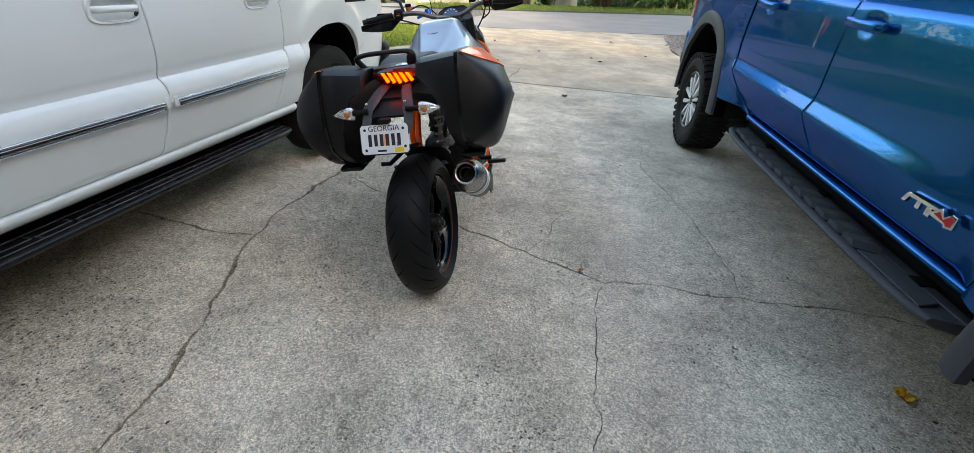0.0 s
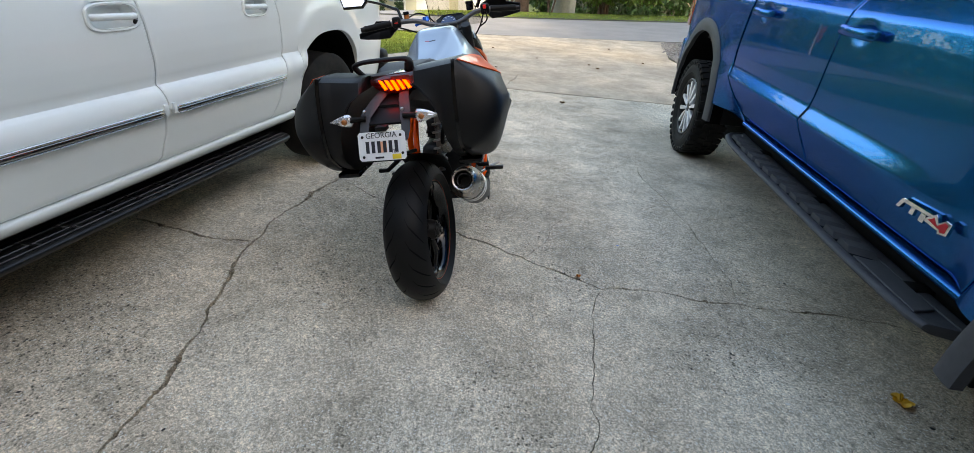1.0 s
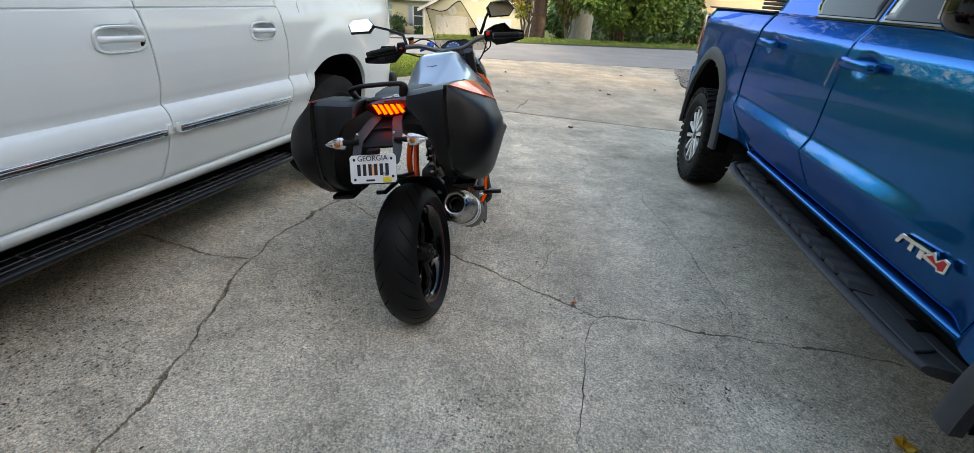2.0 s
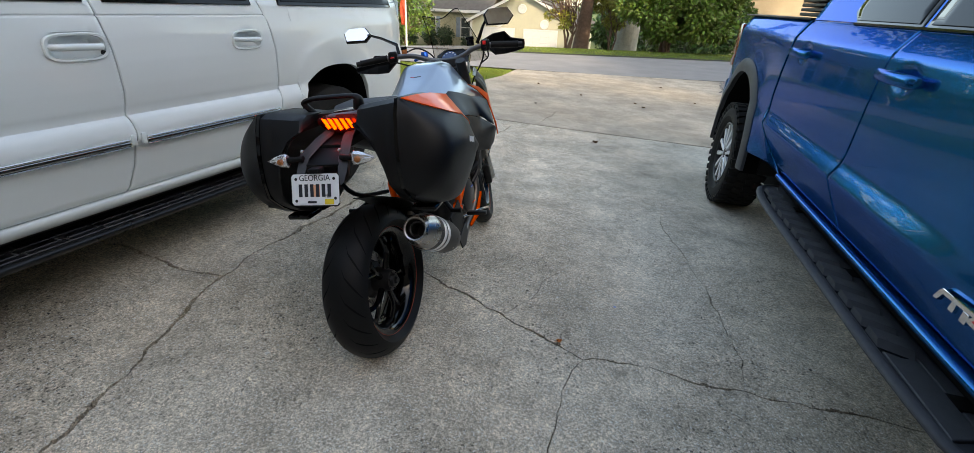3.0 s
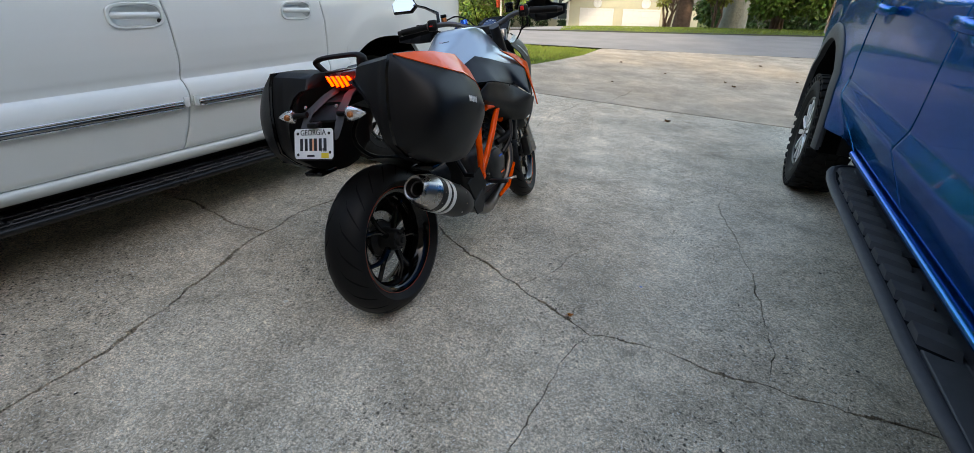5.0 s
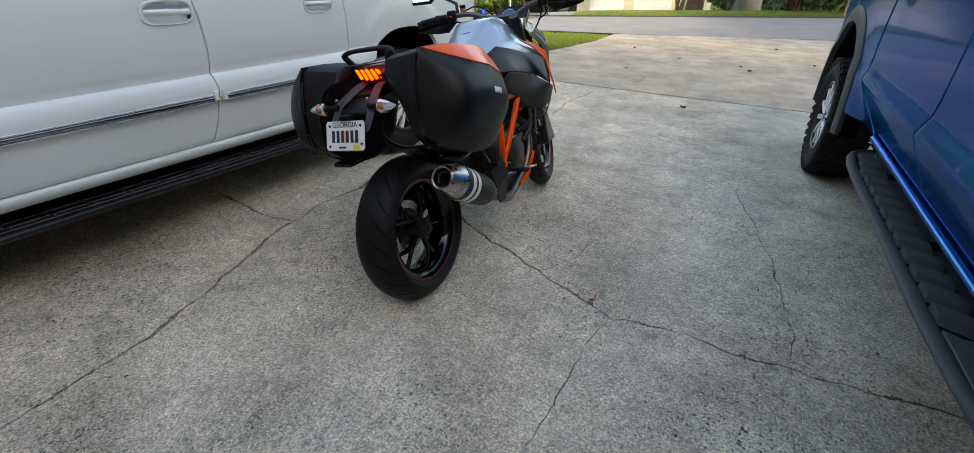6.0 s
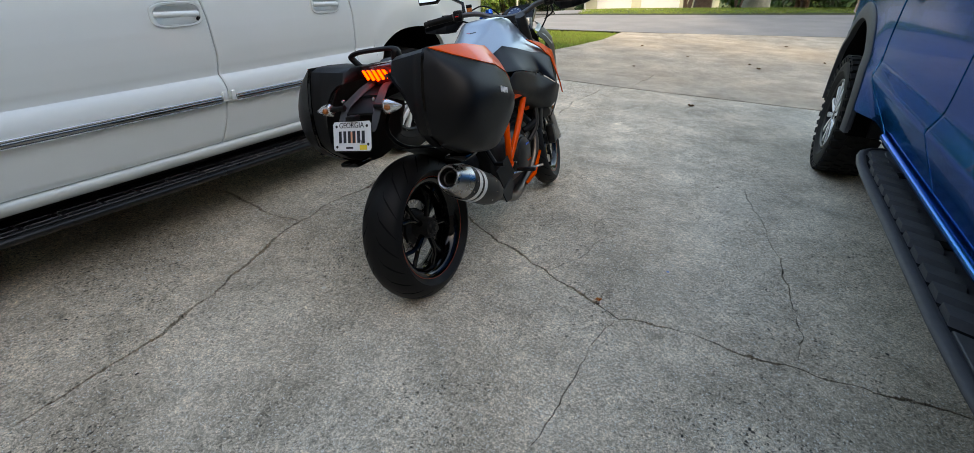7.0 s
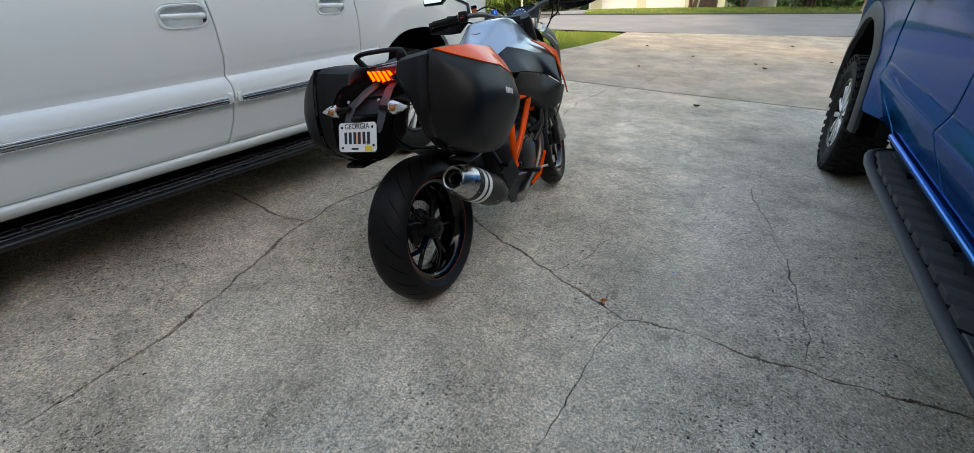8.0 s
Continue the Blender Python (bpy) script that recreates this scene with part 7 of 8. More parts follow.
    add("under_tray", BLACK_PLASTIC, lambda bm: loft(bm, [smooth_ring([(sx * hw, y, z) for sx, z in ((-1, zt), (1, zt), (0.8, zb), (-0.8, zb))], 1) for y, hw, zt, zb in ((-0.12, 0.06, 0.93, 0.90), (0.0, 0.075, 0.97, 0.90), (0.20, 0.085, 0.96, 0.83), (0.40, 0.09, 0.93, 0.74))]))
    add("plate_lamp", BLACK_PLASTIC, lambda bm: box(bm, (0, -0.235, 0.872), (0.045, 0.035, 0.018), None, 0.005))
    PM = Matrix.Translation((-0.005, -0.2575, 0.8105)) @ Matrix.Rotation(radians(90 - 19), 4, "X")
    outline = [(x, y) for x, y in ((-0.092, -0.044), (-0.084, -0.053), (0.084, -0.053), (0.092, -0.044), (0.092, 0.044), (0.084, 0.053), (-0.084, 0.053), (-0.092, 0.044))]
    bm = bmesh.new()
    prism(bm, outline, 0.002, PM, 0.0006, 1)
    plate = part("number_plate", bm, PLATE_WHITE, BIKE, "white number plate with plain bars")

    def bar(x, y, w, h, mat, lift=0.0026, nm="plate_bar"):
        bm = bmesh.new()
        box(bm, (x, y, lift), (w, h, 0.0012), PM)
        part(nm, bm, mat, plate)
    bar(0.002, -0.004, 0.034, 0.040, PEACH, 0.0022)
    for k in range(6):
        bar(-0.056 + 0.0224 * k, -0.003, 0.013, 0.043, INK, 0.0028)
    bar(-0.012, -0.042, 0.034, 0.007, INK)
    bar(0.055, -0.041, 0.034, 0.018, YELLOW_PRINT, 0.0024)
    for x, y in ((-0.074, 0.036), (0.074, 0.036), (-0.074, -0.038), (0.078, -0.030)):
        bm = bmesh.new()
        lathe(bm, [(0.0, 0.005), (0.004, 0.0045), (0.0055, 0.002)], PM @ Matrix.Translation((x, y, 0)), 10)
        part("plate_bolt", bm, DARK_METAL, plate)
    for words, x, y, size in (("GEORGIA", 0.0, 0.030, 0.028), ("FEB", 0.050, -0.027, 0.017)):
        cu = bpy.data.curves.new("writing", "FONT")
        cu.body, cu.size, cu.align_x, cu.extrude = words, size, "CENTER", 0.0004
        tmp = bpy.data.objects.new("writing", cu)
        me = bpy.data.meshes.new_from_object(tmp)
        bpy.data.objects.remove(tmp)
        me.transform(PM @ Matrix.Translation((x, y, 0.0028)))
        me.materials.append(INK)
        new("plate_writing", me).parent = plate
    add("plate_backing", BLACK_PLASTIC, lambda bm: prism(bm, [(x * 0.97, y * 0.97 - 0.006) for x, y in outline], 0.008, PM @ Matrix.Translation((0, 0, -0.0085))))
    for s, cx, cz in ((-1, -0.172, 0.898), (1, 0.168, 0.898)):
        stalk = add("signal_stalk", RUBBER, lambda bm: tube(bm, [(s * 0.075, -0.185, 0.90), (s * 0.10, -0.19, 0.90), (s * 0.135, -0.195, 0.899)], [0.011, 0.009, 0.012], 10))
        # pointed clear lens over a ribbed bright reflector
        secs = [(0.0, 0.020), (0.006, 0.027), (0.025, 0.0265), (0.05, 0.019), (0.072, 0.009), (0.086, 0.002)]
        bm = bmesh.new()
        loft(bm, [[Vector((s * (0.126 + dx), -0.200 + 0.75 * r * math.cos(t), cz + r * math.sin(t))) for t in spread(0, 2 * math.pi * 15 / 16, 16)] for dx, r in secs])
        part("turn_signal", bm, CLEAR_LENS, stalk, "clear turn signal")
        bm = bmesh.new()
        loft(bm, [[Vector((s * (0.129 + dx), -0.198 + 0.62 * (r - (0.003 if k % 2 else 0)) * math.cos(t), cz + (r - (0.003 if k % 2 else 0)) * math.sin(t))) for k, t in enumerate(spread(0, 2 * math.pi * 15 / 16, 16))] for dx, r in ((0.0, 0.021), (0.006, 0.0245), (0.022, 0.0235), (0.046, 0.0165), (0.066, 0.008), (0.076, 0.003))])
        part("reflector", bm, REFLECTOR, stalk, "ribbed silver reflector", 10)
        bm = bmesh.new()
        lathe(bm, [(0.011, -0.004), (0.011, 0.003), (0.008, 0.008), (0.0, 0.010)], Matrix.Translation((s * 0.150, -0.2125, cz)) @ Matrix.Rotation(radians(90), 4, "X"), 14)
        part("bulb", bm, AMBER, stalk, "amber bulb")

    # tank and bodywork
    def tank(bm):
        secs = [(0.58, 0.060, 0.970, 0.92), (0.62, 0.085, 0.994, 0.91), (0.69, 0.113, 1.020, 0.88), (0.77, 0.138, 1.054, 0.85), (0.815, 0.147, 1.083, 0.83), (0.84, 0.151, 1.100, 0.82), (0.87, 0.154, 1.106, 0.82), (0.95, 0.160, 1.108, 0.81), (1.02, 0.163, 1.094, 0.81), (1.08, 0.164, 1.060, 0.81), (1.17, 0.166, 1.016, 0.82), (1.28, 0.168, 0.975, 0.82), (1.40, 0.160, 0.925, 0.82)]
        rings = []
        for y, hw, zt, zb in secs:
            h = zt - zb
            half = [(0.0, zt + 0.002), (0.46, zt), (0.56, zt - 0.020), (0.84, zt - 0.34 * h), (1.0, zt - 0.60 * h), (0.96, zb)]
            pts = [(-0.010 - k * (hw + 0.045), y, z) for k, z in reversed(half[1:])] + [(-0.010 * (1 - k) + k * (hw + 0.006), y, z) for k, z in half]
            rings.append(smooth_ring(pts, 1))
        loft(bm, rings)
    tk = add("fuel_tank", SILVER_BLUE, tank, "silver-blue metallic fuel tank", 50)
    bm = bmesh.new()
    lathe(bm, [(0.0, 0.008), (0.035, 0.008), (0.04, 0.004), (0.048, 0.003), (0.05, -0.004)], pose(0, 0.985, 1.106, -3, 0, 0), 32)
    part("filler_cap", bm, DARK_METAL, tk)
    for s in (-1, 1):
        bm = bmesh.new()
        mk = Matrix.Translation((-0.024 + s * 0.014, 0.768, 1.0545)) @ Matrix.Rotation(radians(23), 4, "X") @ Matrix.Rotation(radians(14 * s), 4, "Z")
        box(bm, (0, 0, 0), (0.030 + s * 0.006, 0.007 + s * 0.002, 0.0016), mk, 0.0004, 1)
        part("tank_mark", bm, RED_PRINT if s < 0 else INK, tk, "small red and black mark")
        def facets(name, mat, pts, faces, label="", thick=0.006, soft=0.004, melt=4):
            bm = bmesh.new()
            vs = [bm.verts.new((s * x, y, z)) for x, y, z in pts]
            for f in faces:
                bm.faces.new([vs[i] for i in f])
            bmesh.ops.subdivide_edges(bm, edges=bm.edges[:], cuts=4, use_grid_fill=True)
            inner = [v for v in bm.verts if not v.is_boundary]
            for _ in range(melt):
                bmesh.ops.smooth_vert(bm, verts=inner, factor=0.5, use_axis_x=True, use_axis_y=True, use_axis_z=True)
            bmesh.ops.recalc_face_normals(bm, faces=bm.faces)
            if sum(f.normal.x * s for f in bm.faces) < 0:
                bmesh.ops.reverse_faces(bm, faces=bm.faces)
            bmesh.ops.solidify(bm, geom=bm.faces[:], thickness=thick)
            bmesh.ops.bevel(bm, geom=[e for e in bm.edges if len(e.link_faces) == 2 and e.calc_face_angle(0) > radians(50)], offset=soft * 0.5, segments=2, profile=0.5, affect="EDGES", clamp_overlap=True)
            return part(name, bm, mat, BIKE, label, 34)
        facets("side_panel", SLATE_BLUE, [(0.132, 0.60, 0.935), (0.146, 0.763, 0.977), (0.176, 1.038, 0.907), (0.254, 1.17, 0.716), (0.193, 1.09, 0.787), (0.224, 0.80, 0.845), (0.190, 0.62, 0.865), (0.190, 1.28, 0.862), (0.150, 0.68, 0.962), (0.162, 0.90, 0.945), (0.216, 0.93, 0.815)],
               [(0, 8, 6), (8, 1, 5, 6), (1, 9, 10, 5), (9, 2, 4, 10), (2, 3, 4), (2, 7, 3)], "dark slate-blue tank side panel")
        facets("fairing", BLACK_PLASTIC, [(0.232, 0.70, 0.852), (0.228, 0.80, 0.840), (0.200, 1.07, 0.783), (0.256, 1.175, 0.708), (0.232, 1.29, 0.675), (0.212, 0.58, 0.798), (0.226, 0.66, 0.774), (0.230, 0.95, 0.690), (0.216, 1.15, 0.575), (0.214, 1.27, 0.590), (0.150, 1.00, 0.60), (0.150, 0.70, 0.74)],
               [(5, 0, 6), (0, 1, 6), (1, 2, 7, 6), (2, 3, 7), (3, 8, 7), (3, 4, 9, 8), (6, 7, 10, 11), (7, 8, 10)], "black lower fairing", 0.008)
        facets("fairing_flash", ORANGE, [(0.172, 1.012, 0.975), (0.182, 1.18, 0.936), (0.188, 1.335, 0.873), (0.222, 1.362, 0.618), (0.186, 1.16, 0.914), (0.202, 1.27, 0.842), (0.230, 1.31, 0.70)],
               [(0, 1, 4), (1, 2, 5, 4), (2, 3, 6, 5)], "orange fairing flash", 0.007, 0.002)
        add("nose_fairing", CASE_PLASTIC, lambda bm: blade(bm, [
            [(s * 0.165, 1.18, 0.985), (s * 0.165, 1.34, 0.915), (s * 0.155, 1.45, 0.80), (s * 0.15, 1.46, 0.64)],
            [(s * 0.14, 1.36, 1.01), (s * 0.14, 1.50, 0.95), (s * 0.12, 1.60, 0.84), (s * 0.10, 1.56, 0.68)],
            [(s * 0.03, 1.50, 1.04), (s * 0.03, 1.64, 0.97), (s * 0.02, 1.68, 0.86), (s * 0.02, 1.62, 0.70)]], 0.005))
        add("nose_panel", SILVER_BLUE, lambda bm: blade(bm, [
            [(s * 0.150, 1.20, 1.005), (s * 0.160, 1.32, 0.965), (s * 0.155, 1.44, 0.90)],
            [(s * 0.120, 1.34, 1.035), (s * 0.115, 1.46, 0.985), (s * 0.10, 1.58, 0.93)]], 0.005), "silver-blue nose panel")
        add("chin_trim", CASE_PLASTIC, lambda bm: blade(bm, [[(s * 0.176, 1.415, 0.64), (s * 0.170, 1.38, 0.56), (s * 0.16, 1.30, 0.49)], [(s * 0.184, 1.385, 0.645), (s * 0.182, 1.345, 0.575), (s * 0.17, 1.27, 0.505)]], 0.005))
        for y, z in ((0.95, 0.80), (1.27, 0.675)):
            add("fairing_screw", DARK_METAL, lambda bm: lathe(bm, [(0.0, 0.004), (0.006, 0.003), (0.008, 0.0)], Matrix.Translation((s * 0.232, y, z)) @ Matrix.Rotation(radians(90 * s), 4, "Y"), 10))

    # windscreen
    bm = bmesh.new()
    rows = []
    top = [(-0.185, 1.395, 1.345), (-0.145, 1.388, 1.338), (-0.095, 1.380, 1.318), (-0.045, 1.376, 1.322), (-0.005, 1.374, 1.348), (0.03, 1.376, 1.366), (0.048, 1.38, 1.362)]
    low = [(-0.185, 1.50, 1.06), (-0.135, 1.56, 1.055), (-0.07, 1.60, 1.05), (0.0, 1.615, 1.05), (0.07, 1.60, 1.05), (0.135, 1.56, 1.055), (0.165, 1.50, 1.06)]
    rows = [[Vector(l).lerp(Vector(t), k / 8) + Vector((0, 0.03 * math.sin(math.pi * k / 8), 0)) for l, t in zip(smooth_path(low, 2), smooth_path(top, 2))] for k in range(9)]
    quad_grid(bm, rows)
    bmesh.ops.solidify(bm, geom=bm.faces[:], thickness=0.003)
    scr = part("windscreen", bm, SCREEN, BIKE, "smoked plastic windscreen")
    bm = bmesh.new()
    tube(bm, [r for r in rows[-1]], 0.003, 6)
    tube(bm, [rows[k][0] for k in range(9)], 0.0025, 6)
    tube(bm, [rows[k][-1] for k in range(9)], 0.0025, 6)
    part("screen_edge", bm, GLOSS_BLACK, scr)

    # steering: fork, bars, controls
    def fork_pt(x, k):
        return STEER @ Vector((x, 1.42 - 0.42 * k * 0.95 + 0.02, 0.30 + 0.80 * k))
    for s in (-1, 1):
        add("fork_leg", STEEL, lambda bm: tube(bm, [fork_pt(s * 0.105, k) for k in (0.0, 0.25, 0.42)], [0.026, 0.024, 0.022], 14), "fork slider")
        add("fork_tube", DARK_METAL, lambda bm: tube(bm, [fork_pt(s * 0.105, k) for k in (0.40, 0.7, 0.98)], [0.030, 0.030, 0.028], 14))
        add("brake_caliper", DARK_METAL, lambda bm: box(bm, (s * 0.095, 1.30, 0.36), (0.05, 0.07, 0.12), STEER, 0.012))
        add("fork_reflector", AMBER, lambda bm: box(bm, (s * 0.132, 1.335, 0.515), (0.006, 0.045, 0.022), STEER, 0.003, 1), "amber reflector")
    add("front_mudguard", CASE_PLASTIC, lambda bm: blade(bm, [[STEER @ Vector((x, 1.44 + 0.325 * math.cos(a), 0.302 + 0.325 * math.sin(a))) for a in spread(0.6, 2.45, 9)] for x in (-0.075, -0.02, 0.02, 0.075)], 0.004, 1))
    add("mudguard_stay", BLACK_PLASTIC, lambda bm: blade(bm, [[STEER @ Vector(p) for p in ((0.085, 1.20, 0.53), (0.115, 1.30, 0.575), (0.115, 1.42, 0.56))], [STEER @ Vector(p) for p in ((0.085, 1.22, 0.47), (0.12, 1.32, 0.49), (0.115, 1.42, 0.50))]], 0.006))

    bar_pts = smooth_path([(-0.50, 1.105, 1.125), (-0.32, 1.165, 1.140), (-0.20, 1.195, 1.140), (-0.12, 1.215, 1.105), (-0.05, 1.235, 1.090), (0.03, 1.255, 1.090), (0.09, 1.27, 1.110), (0.15, 1.285, 1.145), (0.24, 1.31, 1.150), (0.40, 1.35, 1.135)], 2)
    add("handlebar", BAR_GREY, lambda bm: tube(bm, bar_pts, 0.0145, 12), "thick grey handlebar")
    add("bar_clamp", DARK_METAL, lambda bm: box(bm, (-0.01, 1.245, 1.075), (0.11, 0.06, 0.05), None, 0.012))
    add("fork_crown", DARK_METAL, lambda bm: box(bm, (-0.01, 1.22, 1.035), (0.26, 0.09, 0.035), None, 0.014))
    add("steering_lock", STEEL, lambda bm: lathe(bm, [(0.0, 0.03), (0.022, 0.03), (0.026, 0.024), (0.026, -0.03)], Matrix.Translation((0.11, 1.20, 1.045)), 24))
    for s, g0, g1 in ((-1, (-0.345, 1.157, 1.139), (-0.495, 1.107, 1.126)), (1, (0.245, 1.311, 1.149), (0.395, 1.349, 1.136))):
        g0, g1 = Vector(g0), Vector(g1)
        grip = add("grip", RUBBER, lambda bm: tube(bm, [g0, g0.lerp(g1, 0.05), g0.lerp(g1, 0.5), g0.lerp(g1, 0.93), g1], [0.021, 0.018, 0.0185, 0.018, 0.020], 14), "black rubber grip")
        bm = bmesh.new()
        tube(bm, [g1, g1.lerp(g0, -0.16)], [0.016, 0.014], 12)
        part("bar_end", bm, DARK_METAL, grip)
        sw = g0.lerp(g1, -0.22)
        box_m = Matrix.Translation(sw) @ Matrix.Rotation(math.atan2((g1 - g0).y, (g1 - g0).x), 4, "Z")
        box_m2 = Matrix.Translation(sw) @ Matrix.Rotation(math.atan2((g1 - g0).y, (g1 - g0).x) + (math.pi if s < 0 else 0), 4, "Z")
        sb = add("switch_box", BLACK_PLASTIC, lambda bm: box(bm, (0, -0.012, 0.0), (0.052, 0.055, 0.062), box_m2, 0.012, 3), "black switch cluster")
        bm = bmesh.new()
        box(bm, (-0.004, -0.042, 0.014 if s > 0 else -0.002), (0.020, 0.010, 0.022 if s > 0 else 0.007), box_m2, 0.003)
        part("switch_button", bm, RED_SWITCH, sb, "red switch button")
        for k in range(2):
            bm = bmesh.new()
            box(bm, (0.0, -0.042, -0.012 - 0.012 * k if s > 0 else 0.014 + 0.012 * k - 0.02), (0.018, 0.008, 0.007), box_m2, 0.002, 1)
            part("switch_button", bm, DARK_METAL, sb)
        # lever
        lv = [g0.lerp(g1, -0.15) + Vector((0, 0.05, 0.0)), g0.lerp(g1, 0.1) + Vector((0, 0.062, -0.004)), g0.lerp(g1, 0.85) + Vector((0, 0.05, -0.008)), g0.lerp(g1, 1.05) + Vector((0, 0.058, -0.008))]
        add("lever", GLOSS_BLACK, lambda bm: tube(bm, smooth_path(lv, 2), [0.008] * len(smooth_path(lv, 2)), 8))
        # hand guard in front of the grip
        e = (g1 - g0).normalized()
        f = Vector((-e.y, e.x, 0)) * (1 if s > 0 else -1)
        u = Vector((0, 0, 1))
        bm = bmesh.new()
        drop = 0.045 if s < 0 else 0.0
        quad_grid(bm, [[g0.lerp(g1, a2) + f * b2 + u * (c2 - drop * (1.0 if c2 > 0 else 0.55)) for a2, b2, c2 in row] for row in (
            ((-0.28, 0.060, 0.030), (0.10, 0.085, 0.060), (0.55, 0.092, 0.072), (0.78, 0.082, 0.036), (1.26, 0.040, 0.026)),
            ((-0.26, 0.078, 0.004), (0.05, 0.106, 0.008), (0.50, 0.114, 0.008), (0.88, 0.098, 0.004), (1.28, 0.050, 0.002)),
            ((-0.10, 0.066, -0.030), (0.12, 0.090, -0.062), (0.55, 0.094, -0.056), (0.95, 0.080, -0.042), (1.24, 0.040, -0.026)))])
        bmesh.ops.recalc_face_normals(bm, faces=bm.faces)
        bmesh.ops.solidify(bm, geom=bm.faces[:], thickness=0.006)
        part("hand_guard", bm, BLACK_PLASTIC, BIKE, "black hand guard", 16)

    def bottle(x, y, z, r, h, mat, cap, nm, label):
        bm = bmesh.new()
        lathe(bm, [(0.0, 0.0), (r * 0.9, 0.0), (r, 0.004), (r, h)], Matrix.Translation((x, y, z)), 20)
        o = part(nm, bm, mat, BIKE, label)
        bm = bmesh.new()
        lathe(bm, [(r * 1.05, h), (r * 1.12, h + 0.003), (r * 1.12, h + 0.014), (r * 0.95, h + 0.017), (0.0, h + 0.017)], Matrix.Translation((x, y, z)), 20)
        part("cap", bm, cap, o)
    bottle(-0.255, 1.205, 1.150, 0.016, 0.026, AMBER, GLOSS_BLACK, "clutch_reservoir", "amber clutch fluid reservoir")
    bottle(0.120, 1.315, 1.155, 0.022, 0.034, GLOSS_BLACK, GLOSS_BLACK, "brake_reservoir", "black brake fluid reservoir")
    add("steering_damper", BLUE_ANODISED, lambda bm: (box(bm, (-0.165, 1.255, 1.118), (0.055, 0.05, 0.022), pose(0, 0, 0), 0.006), tube(bm, [(-0.150, 1.25, 1.128), (-0.150, 1.25, 1.150)], [0.024, 0.018], 16), tube(bm, [(-0.19, 1.262, 1.115), (-0.225, 1.27, 1.105)], 0.008, 10)), "blue anodised fitting")
    # instruments
    DM = Matrix.Translation((-0.008, 1.335, 1.094)) @ Matrix.Rotation(radians(52), 4, "X")
    dash = add("dash", GLOSS_BLACK, lambda bm: prism(bm, [(-0.10, -0.045), (-0.07, -0.06), (0.07, -0.06), (0.10, -0.045), (0.105, 0.03), (0.06, 0.065), (-0.06, 0.065), (-0.105, 0.03)], 0.03, DM @ Matrix.Translation((0, 0, -0.03)), 0.008, 2), "black instrument panel")
    for x, r in ((-0.02, 0.05),):
        bm = bmesh.new()
        lathe(bm, [(0.0, 0.0015), (r, 0.0015), (r + 0.002, 0.0025), (r + 0.004, 0.006), (r + 0.008, 0.005), (r + 0.009, -0.002)], DM @ Matrix.Translation((x, 0, 0)), 36)
        part("dial_ring", bm, GLOSS_BLACK, dash)
        bm = bmesh.new()
        lathe(bm, [(0.0, 0.003), (r - 0.001, 0.003), (r - 0.001, 0.001)], DM @ Matrix.Translation((x, 0, 0)), 36)
        part("dial", bm, DIAL, dash, "blue-lit round dial")
        for k in range(9):
            an = radians(-30 + 30 * k)
            bm = bmesh.new()
            box(bm, (x + (r - 0.010) * math.cos(an), (r - 0.010) * math.sin(an), 0.0036), (0.010, 0.0022, 0.001), DM)
            part("dial_tick", bm, PALE_PRINT, dash)
    # cables
    for q in ([(-0.24, 1.21, 1.16), (-0.19, 1.26, 1.18), (-0.12, 1.30, 1.13), (-0.08, 1.32, 1.04)], [(0.20, 1.31, 1.13), (0.17, 1.36, 1.06), (0.11, 1.36, 0.98), (0.08, 1.33, 0.90)], [(0.22, 1.315, 1.12), (0.215, 1.35, 1.08), (0.16, 1.34, 1.05)], [(-0.33, 1.17, 1.12), (-0.25, 1.24, 1.08), (-0.12, 1.29, 1.02)]):
        add("cable", RUBBER, lambda bm: tube(bm, smooth_path(q, 3), 0.0045, 8))
    # mirrors
    for s, c, foot, elbow in ((-1, Vector((-0.640, 1.38, 1.287)), Vector((-0.285, 1.19, 1.150)), Vector((-0.310, 1.235, 1.205))), (1, Vector((0.300, 1.32, 1.297)), Vector((0.165, 1.30, 1.165)), Vector((0.185, 1.305, 1.205)))):
        mm = Matrix.Translation(c) @ Matrix.Rotation(radians(25 if s > 0 else 16), 4, "Z") @ Matrix.Rotation(radians(90 - (28 if s < 0 else 10)), 4, "X")
        hexa = [(-0.092, -0.006), (-0.06, 0.046), (0.052, 0.046), (0.082, 0.018), (0.07, -0.040), (-0.055, -0.046)]
        hexa = [(x * s * -1.0, y) for x, y in (hexa if s < 0 else hexa[::-1])]
        if s < 0:
            hexa = [(-x, y) for x, y in hexa][::-1]
        bm = bmesh.new()
        prism(bm, hexa, 0.026, mm @ Matrix.Translation((0, 0, -0.028)), 0.010, 3)
        mr = part("mirror", bm, GLOSS_BLACK, BIKE, "hexagonal black mirror")
        bm = bmesh.new()
        prism(bm, [(x * 0.90, y * 0.90) for x, y in hexa], 0.0025, mm @ Matrix.Translation((0, 0, -0.001)))
        part("mirror_glass", bm, MIRROR, mr, "silver mirror glass")
        bm = bmesh.new()
        end = c + Vector((-s * 0.075, 0.012, -0.01))
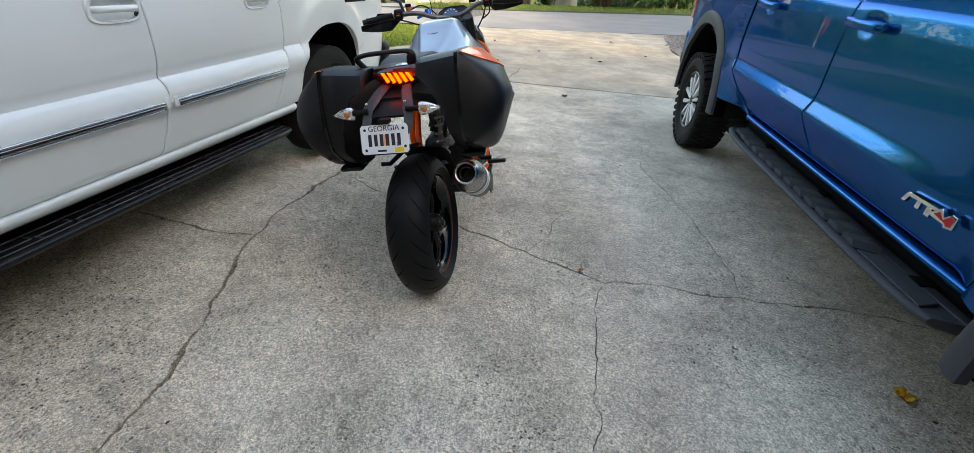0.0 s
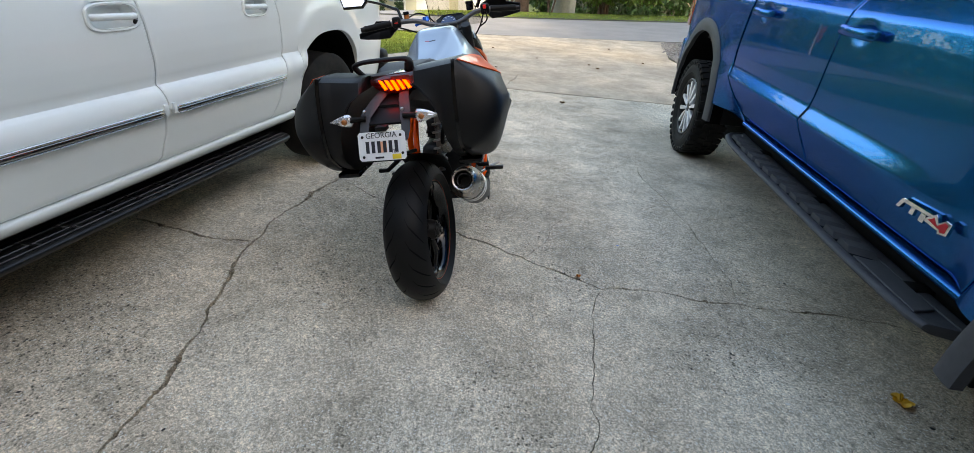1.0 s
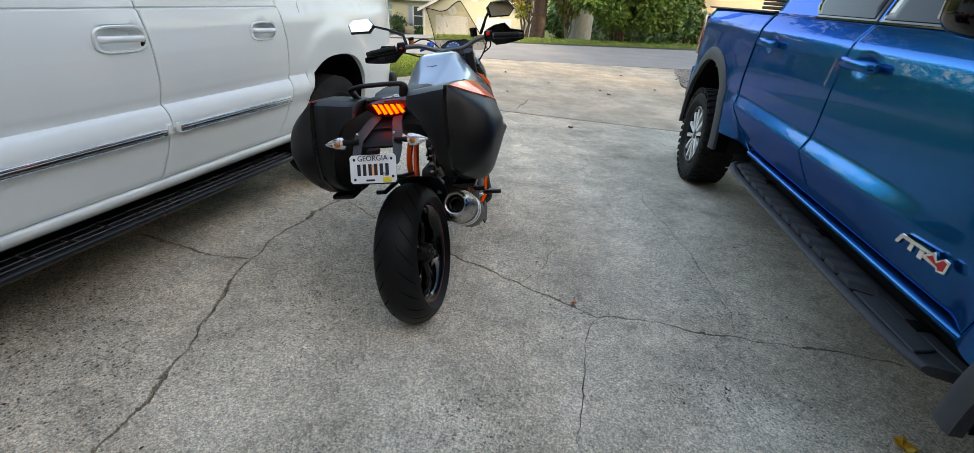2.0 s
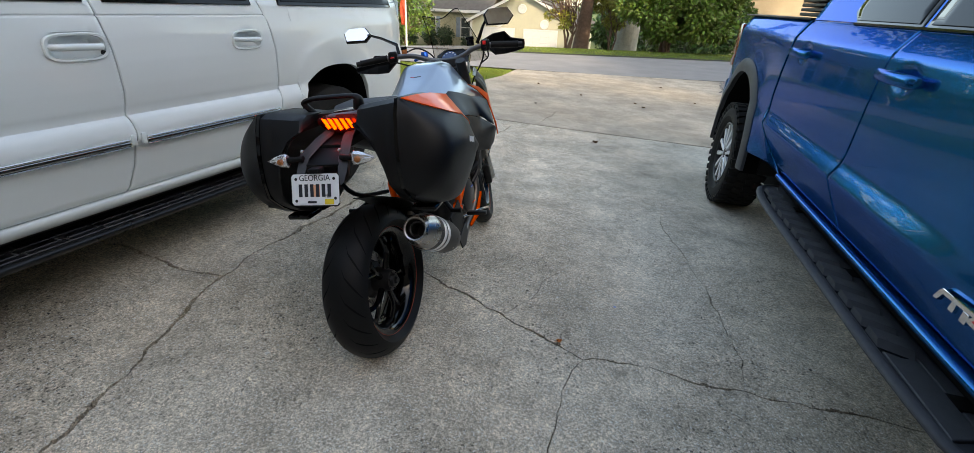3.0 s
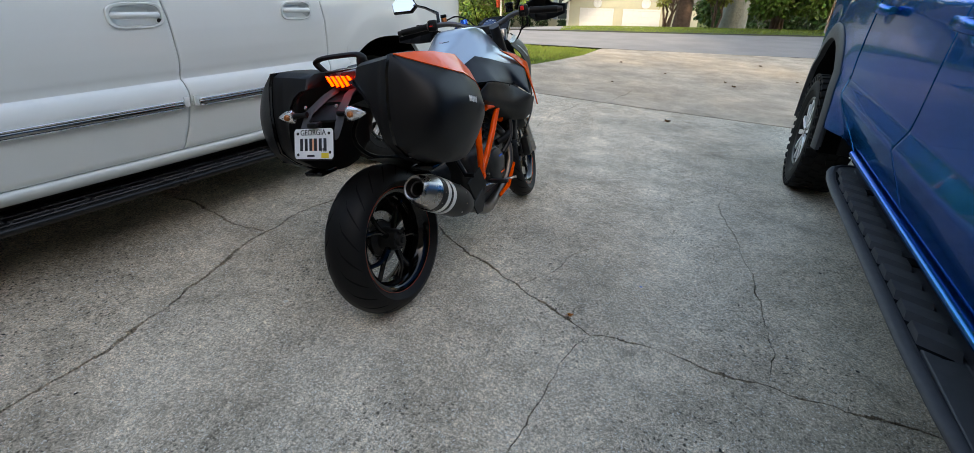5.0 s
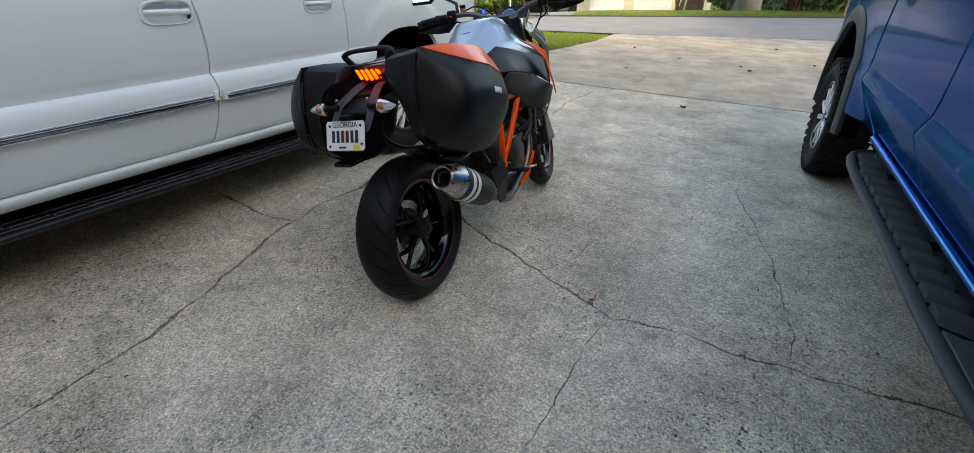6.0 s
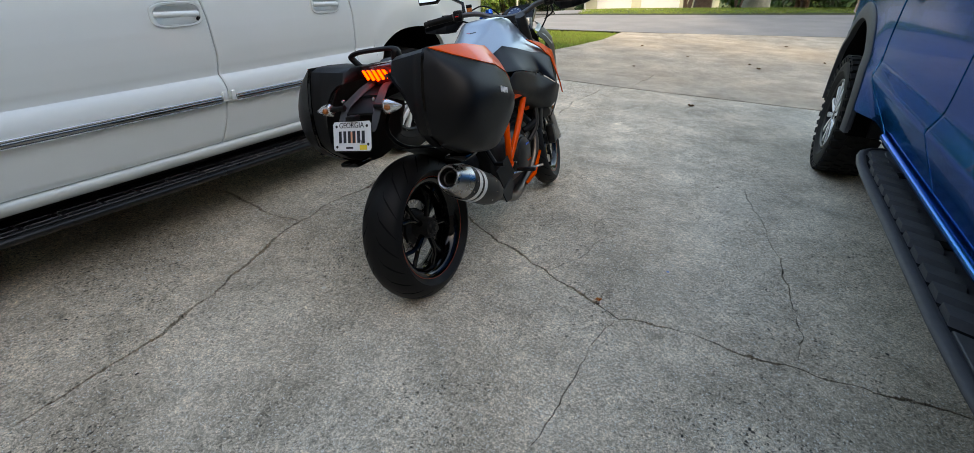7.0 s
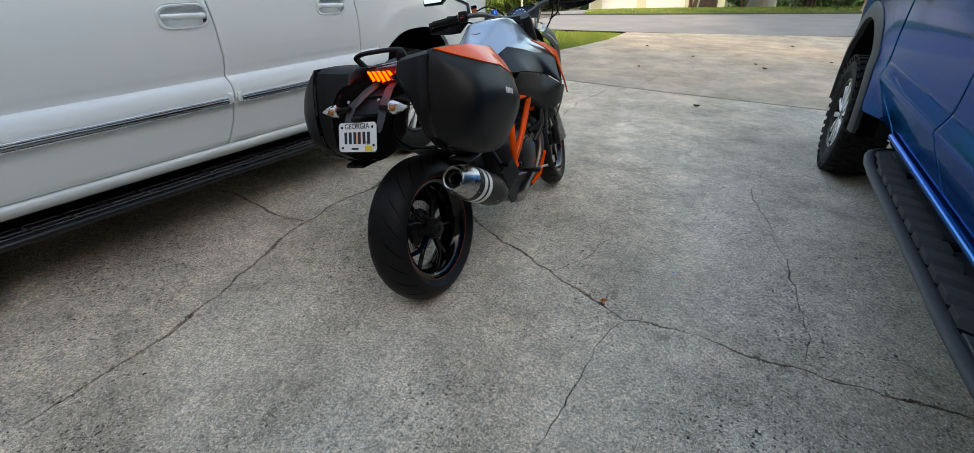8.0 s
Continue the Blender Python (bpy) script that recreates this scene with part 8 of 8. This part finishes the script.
        tube(bm, [foot, foot.lerp(elbow, 0.5), elbow, elbow.lerp(end, 0.5) + Vector((0, 0, 0.008)), end], [0.011, 0.010, 0.010, 0.008, 0.007], 10)
        part("mirror_stem", bm, GLOSS_BLACK, mr)


build_bike()

# ---------------------------------------------------------------- small litter on the driveway
def on_ground(x, y, turn=0.0, lift=0.0):
    """A pose lying on the driveway at a spot given in the driveway's own frame."""
    p = SLOPE @ Vector((x, y, 0))
    return Matrix.Translation((p.x, p.y, terrain(p.x, p.y) + lift)) @ Matrix.Rotation(radians(2.7), 4, "Y") @ Matrix.Rotation(radians(turn), 4, "Z")


def fallen_leaf(x, y, size, turn, mat, label, lobes=5, curl=0.3):
    """A lobed dry leaf with a stalk, curled up at its edges."""
    n = 40
    rim = []
    for k in range(n):
        a = 6.28318 * k / n
        r = size * (0.55 + 0.45 * abs(math.cos(a * lobes / 2)) ** 0.8) * (1.0 if math.cos(a) > -0.85 else 0.45)
        rim.append((r * math.cos(a), r * math.sin(a) * 0.9))
    bm = bmesh.new()
    rows = []
    for u in (0.02, 0.35, 0.7, 1.0):
        rows.append([(px * u, py * u, 0.003 + curl * size * u * u * (0.35 + 0.65 * abs(math.sin(2.3 * k / n * 6.28318 + size * 90)))) for k, (px, py) in enumerate(rim)])
    quad_grid(bm, rows, True)
    bmesh.ops.solidify(bm, geom=bm.faces[:], thickness=0.0008)
    tube(bm, [(-size * 0.3, 0, 0.004), (-size * 0.8, size * 0.08, 0.006), (-size * 1.25, size * 0.2, 0.003)], 0.0010, 5)
    ob = part("fallen_leaf", bm, mat, None)
    ob.matrix_world = on_ground(x, y, turn)
    return tagged(ob, label, "leaf", "fallen leaves on the driveway")


def pebble(x, y, size, turn, mat, name, label):
    rnd = random.Random(int(abs(x * 1000) + abs(y * 77)))
    bm = bmesh.new()
    bmesh.ops.create_icosphere(bm, subdivisions=2, radius=1.0)
    for v in bm.verts:
        k = 1 + rnd.uniform(-0.14, 0.14)
        v.co = Vector((v.co.x * size * k, v.co.y * size * 0.62 * k, size * 0.22 + v.co.z * size * 0.26 * k))
    ob = part(name, bm, mat, None, angle=25)
    ob.matrix_world = on_ground(x, y, turn)
    return tagged(ob, label, name.replace("_", " "), name.replace("_", " ") + "s on the driveway")


CHIP_WHITE = material("white_chip", (0.75, 0.73, 0.68), 0.8, second=(0.6, 0.57, 0.5), scale=80)
CHIP_DARK = material("dark_chip", (0.02, 0.018, 0.016), 0.8, second=(0.045, 0.04, 0.035), scale=80)
SCRAP_BLUE = material("blue_scrap", (0.02, 0.16, 0.55), 0.5, second=(0.05, 0.25, 0.65), scale=90)
LEAF_RUST = material("rust_leaf", (0.55, 0.14, 0.03), 0.7, second=(0.6, 0.28, 0.06), scale=70)
fallen_leaf(1.568, 1.634, 0.046, 200, FALLEN_LEAF, "curled yellow fallen leaf on the concrete", 5, 0.55)
fallen_leaf(0.287, 2.213, 0.016, 40, LEAF_RUST, "small orange-red fallen leaf by a crack", 3, 0.4)
for x, y, size, turn in ((0.143, 5.98, 0.035, 20), (0.56, 8.88, 0.03, 80), (0.687, 8.60, 0.035, 140), (-1.23, 9.79, 0.03, 60), (-0.35, 9.05, 0.026, 10), (1.03, 11.0, 0.03, 190), (1.55, 9.6, 0.03, 250), (-0.9, 7.8, 0.024, 300)):
    fallen_leaf(x, y, size, turn, DEAD_LEAF, "small brown dry leaf on the concrete apron", 5, 0.6)
for x, y, size in ((0.947, 1.775, 0.008), (1.42, 2.45, 0.008), (0.97, 2.70, 0.007), (0.75, 1.635, 0.007), (-1.90, 1.54, 0.008), (-1.08, 0.925, 0.007), (-1.645, 0.96, 0.008), (1.353, 3.25, 0.009), (0.057, 2.59, 0.008), (0.63, 3.87, 0.010), (1.62, 1.52, 0.010)):
    pebble(x, y, size, x * 100, CHIP_DARK, "dark_pebble", "small dark pebble lying on the concrete")
for x, y, size in ((-0.87, 1.665, 0.012), (0.461, 1.347, 0.010), (1.093, 1.522, 0.010)):
    pebble(x, y, size, y * 120, CHIP_WHITE, "white_chip", "small white chip lying on the concrete")
pebble(0.525, 2.616, 0.008, 30, SCRAP_BLUE, "blue_scrap", "tiny scrap of blue plastic on the concrete")
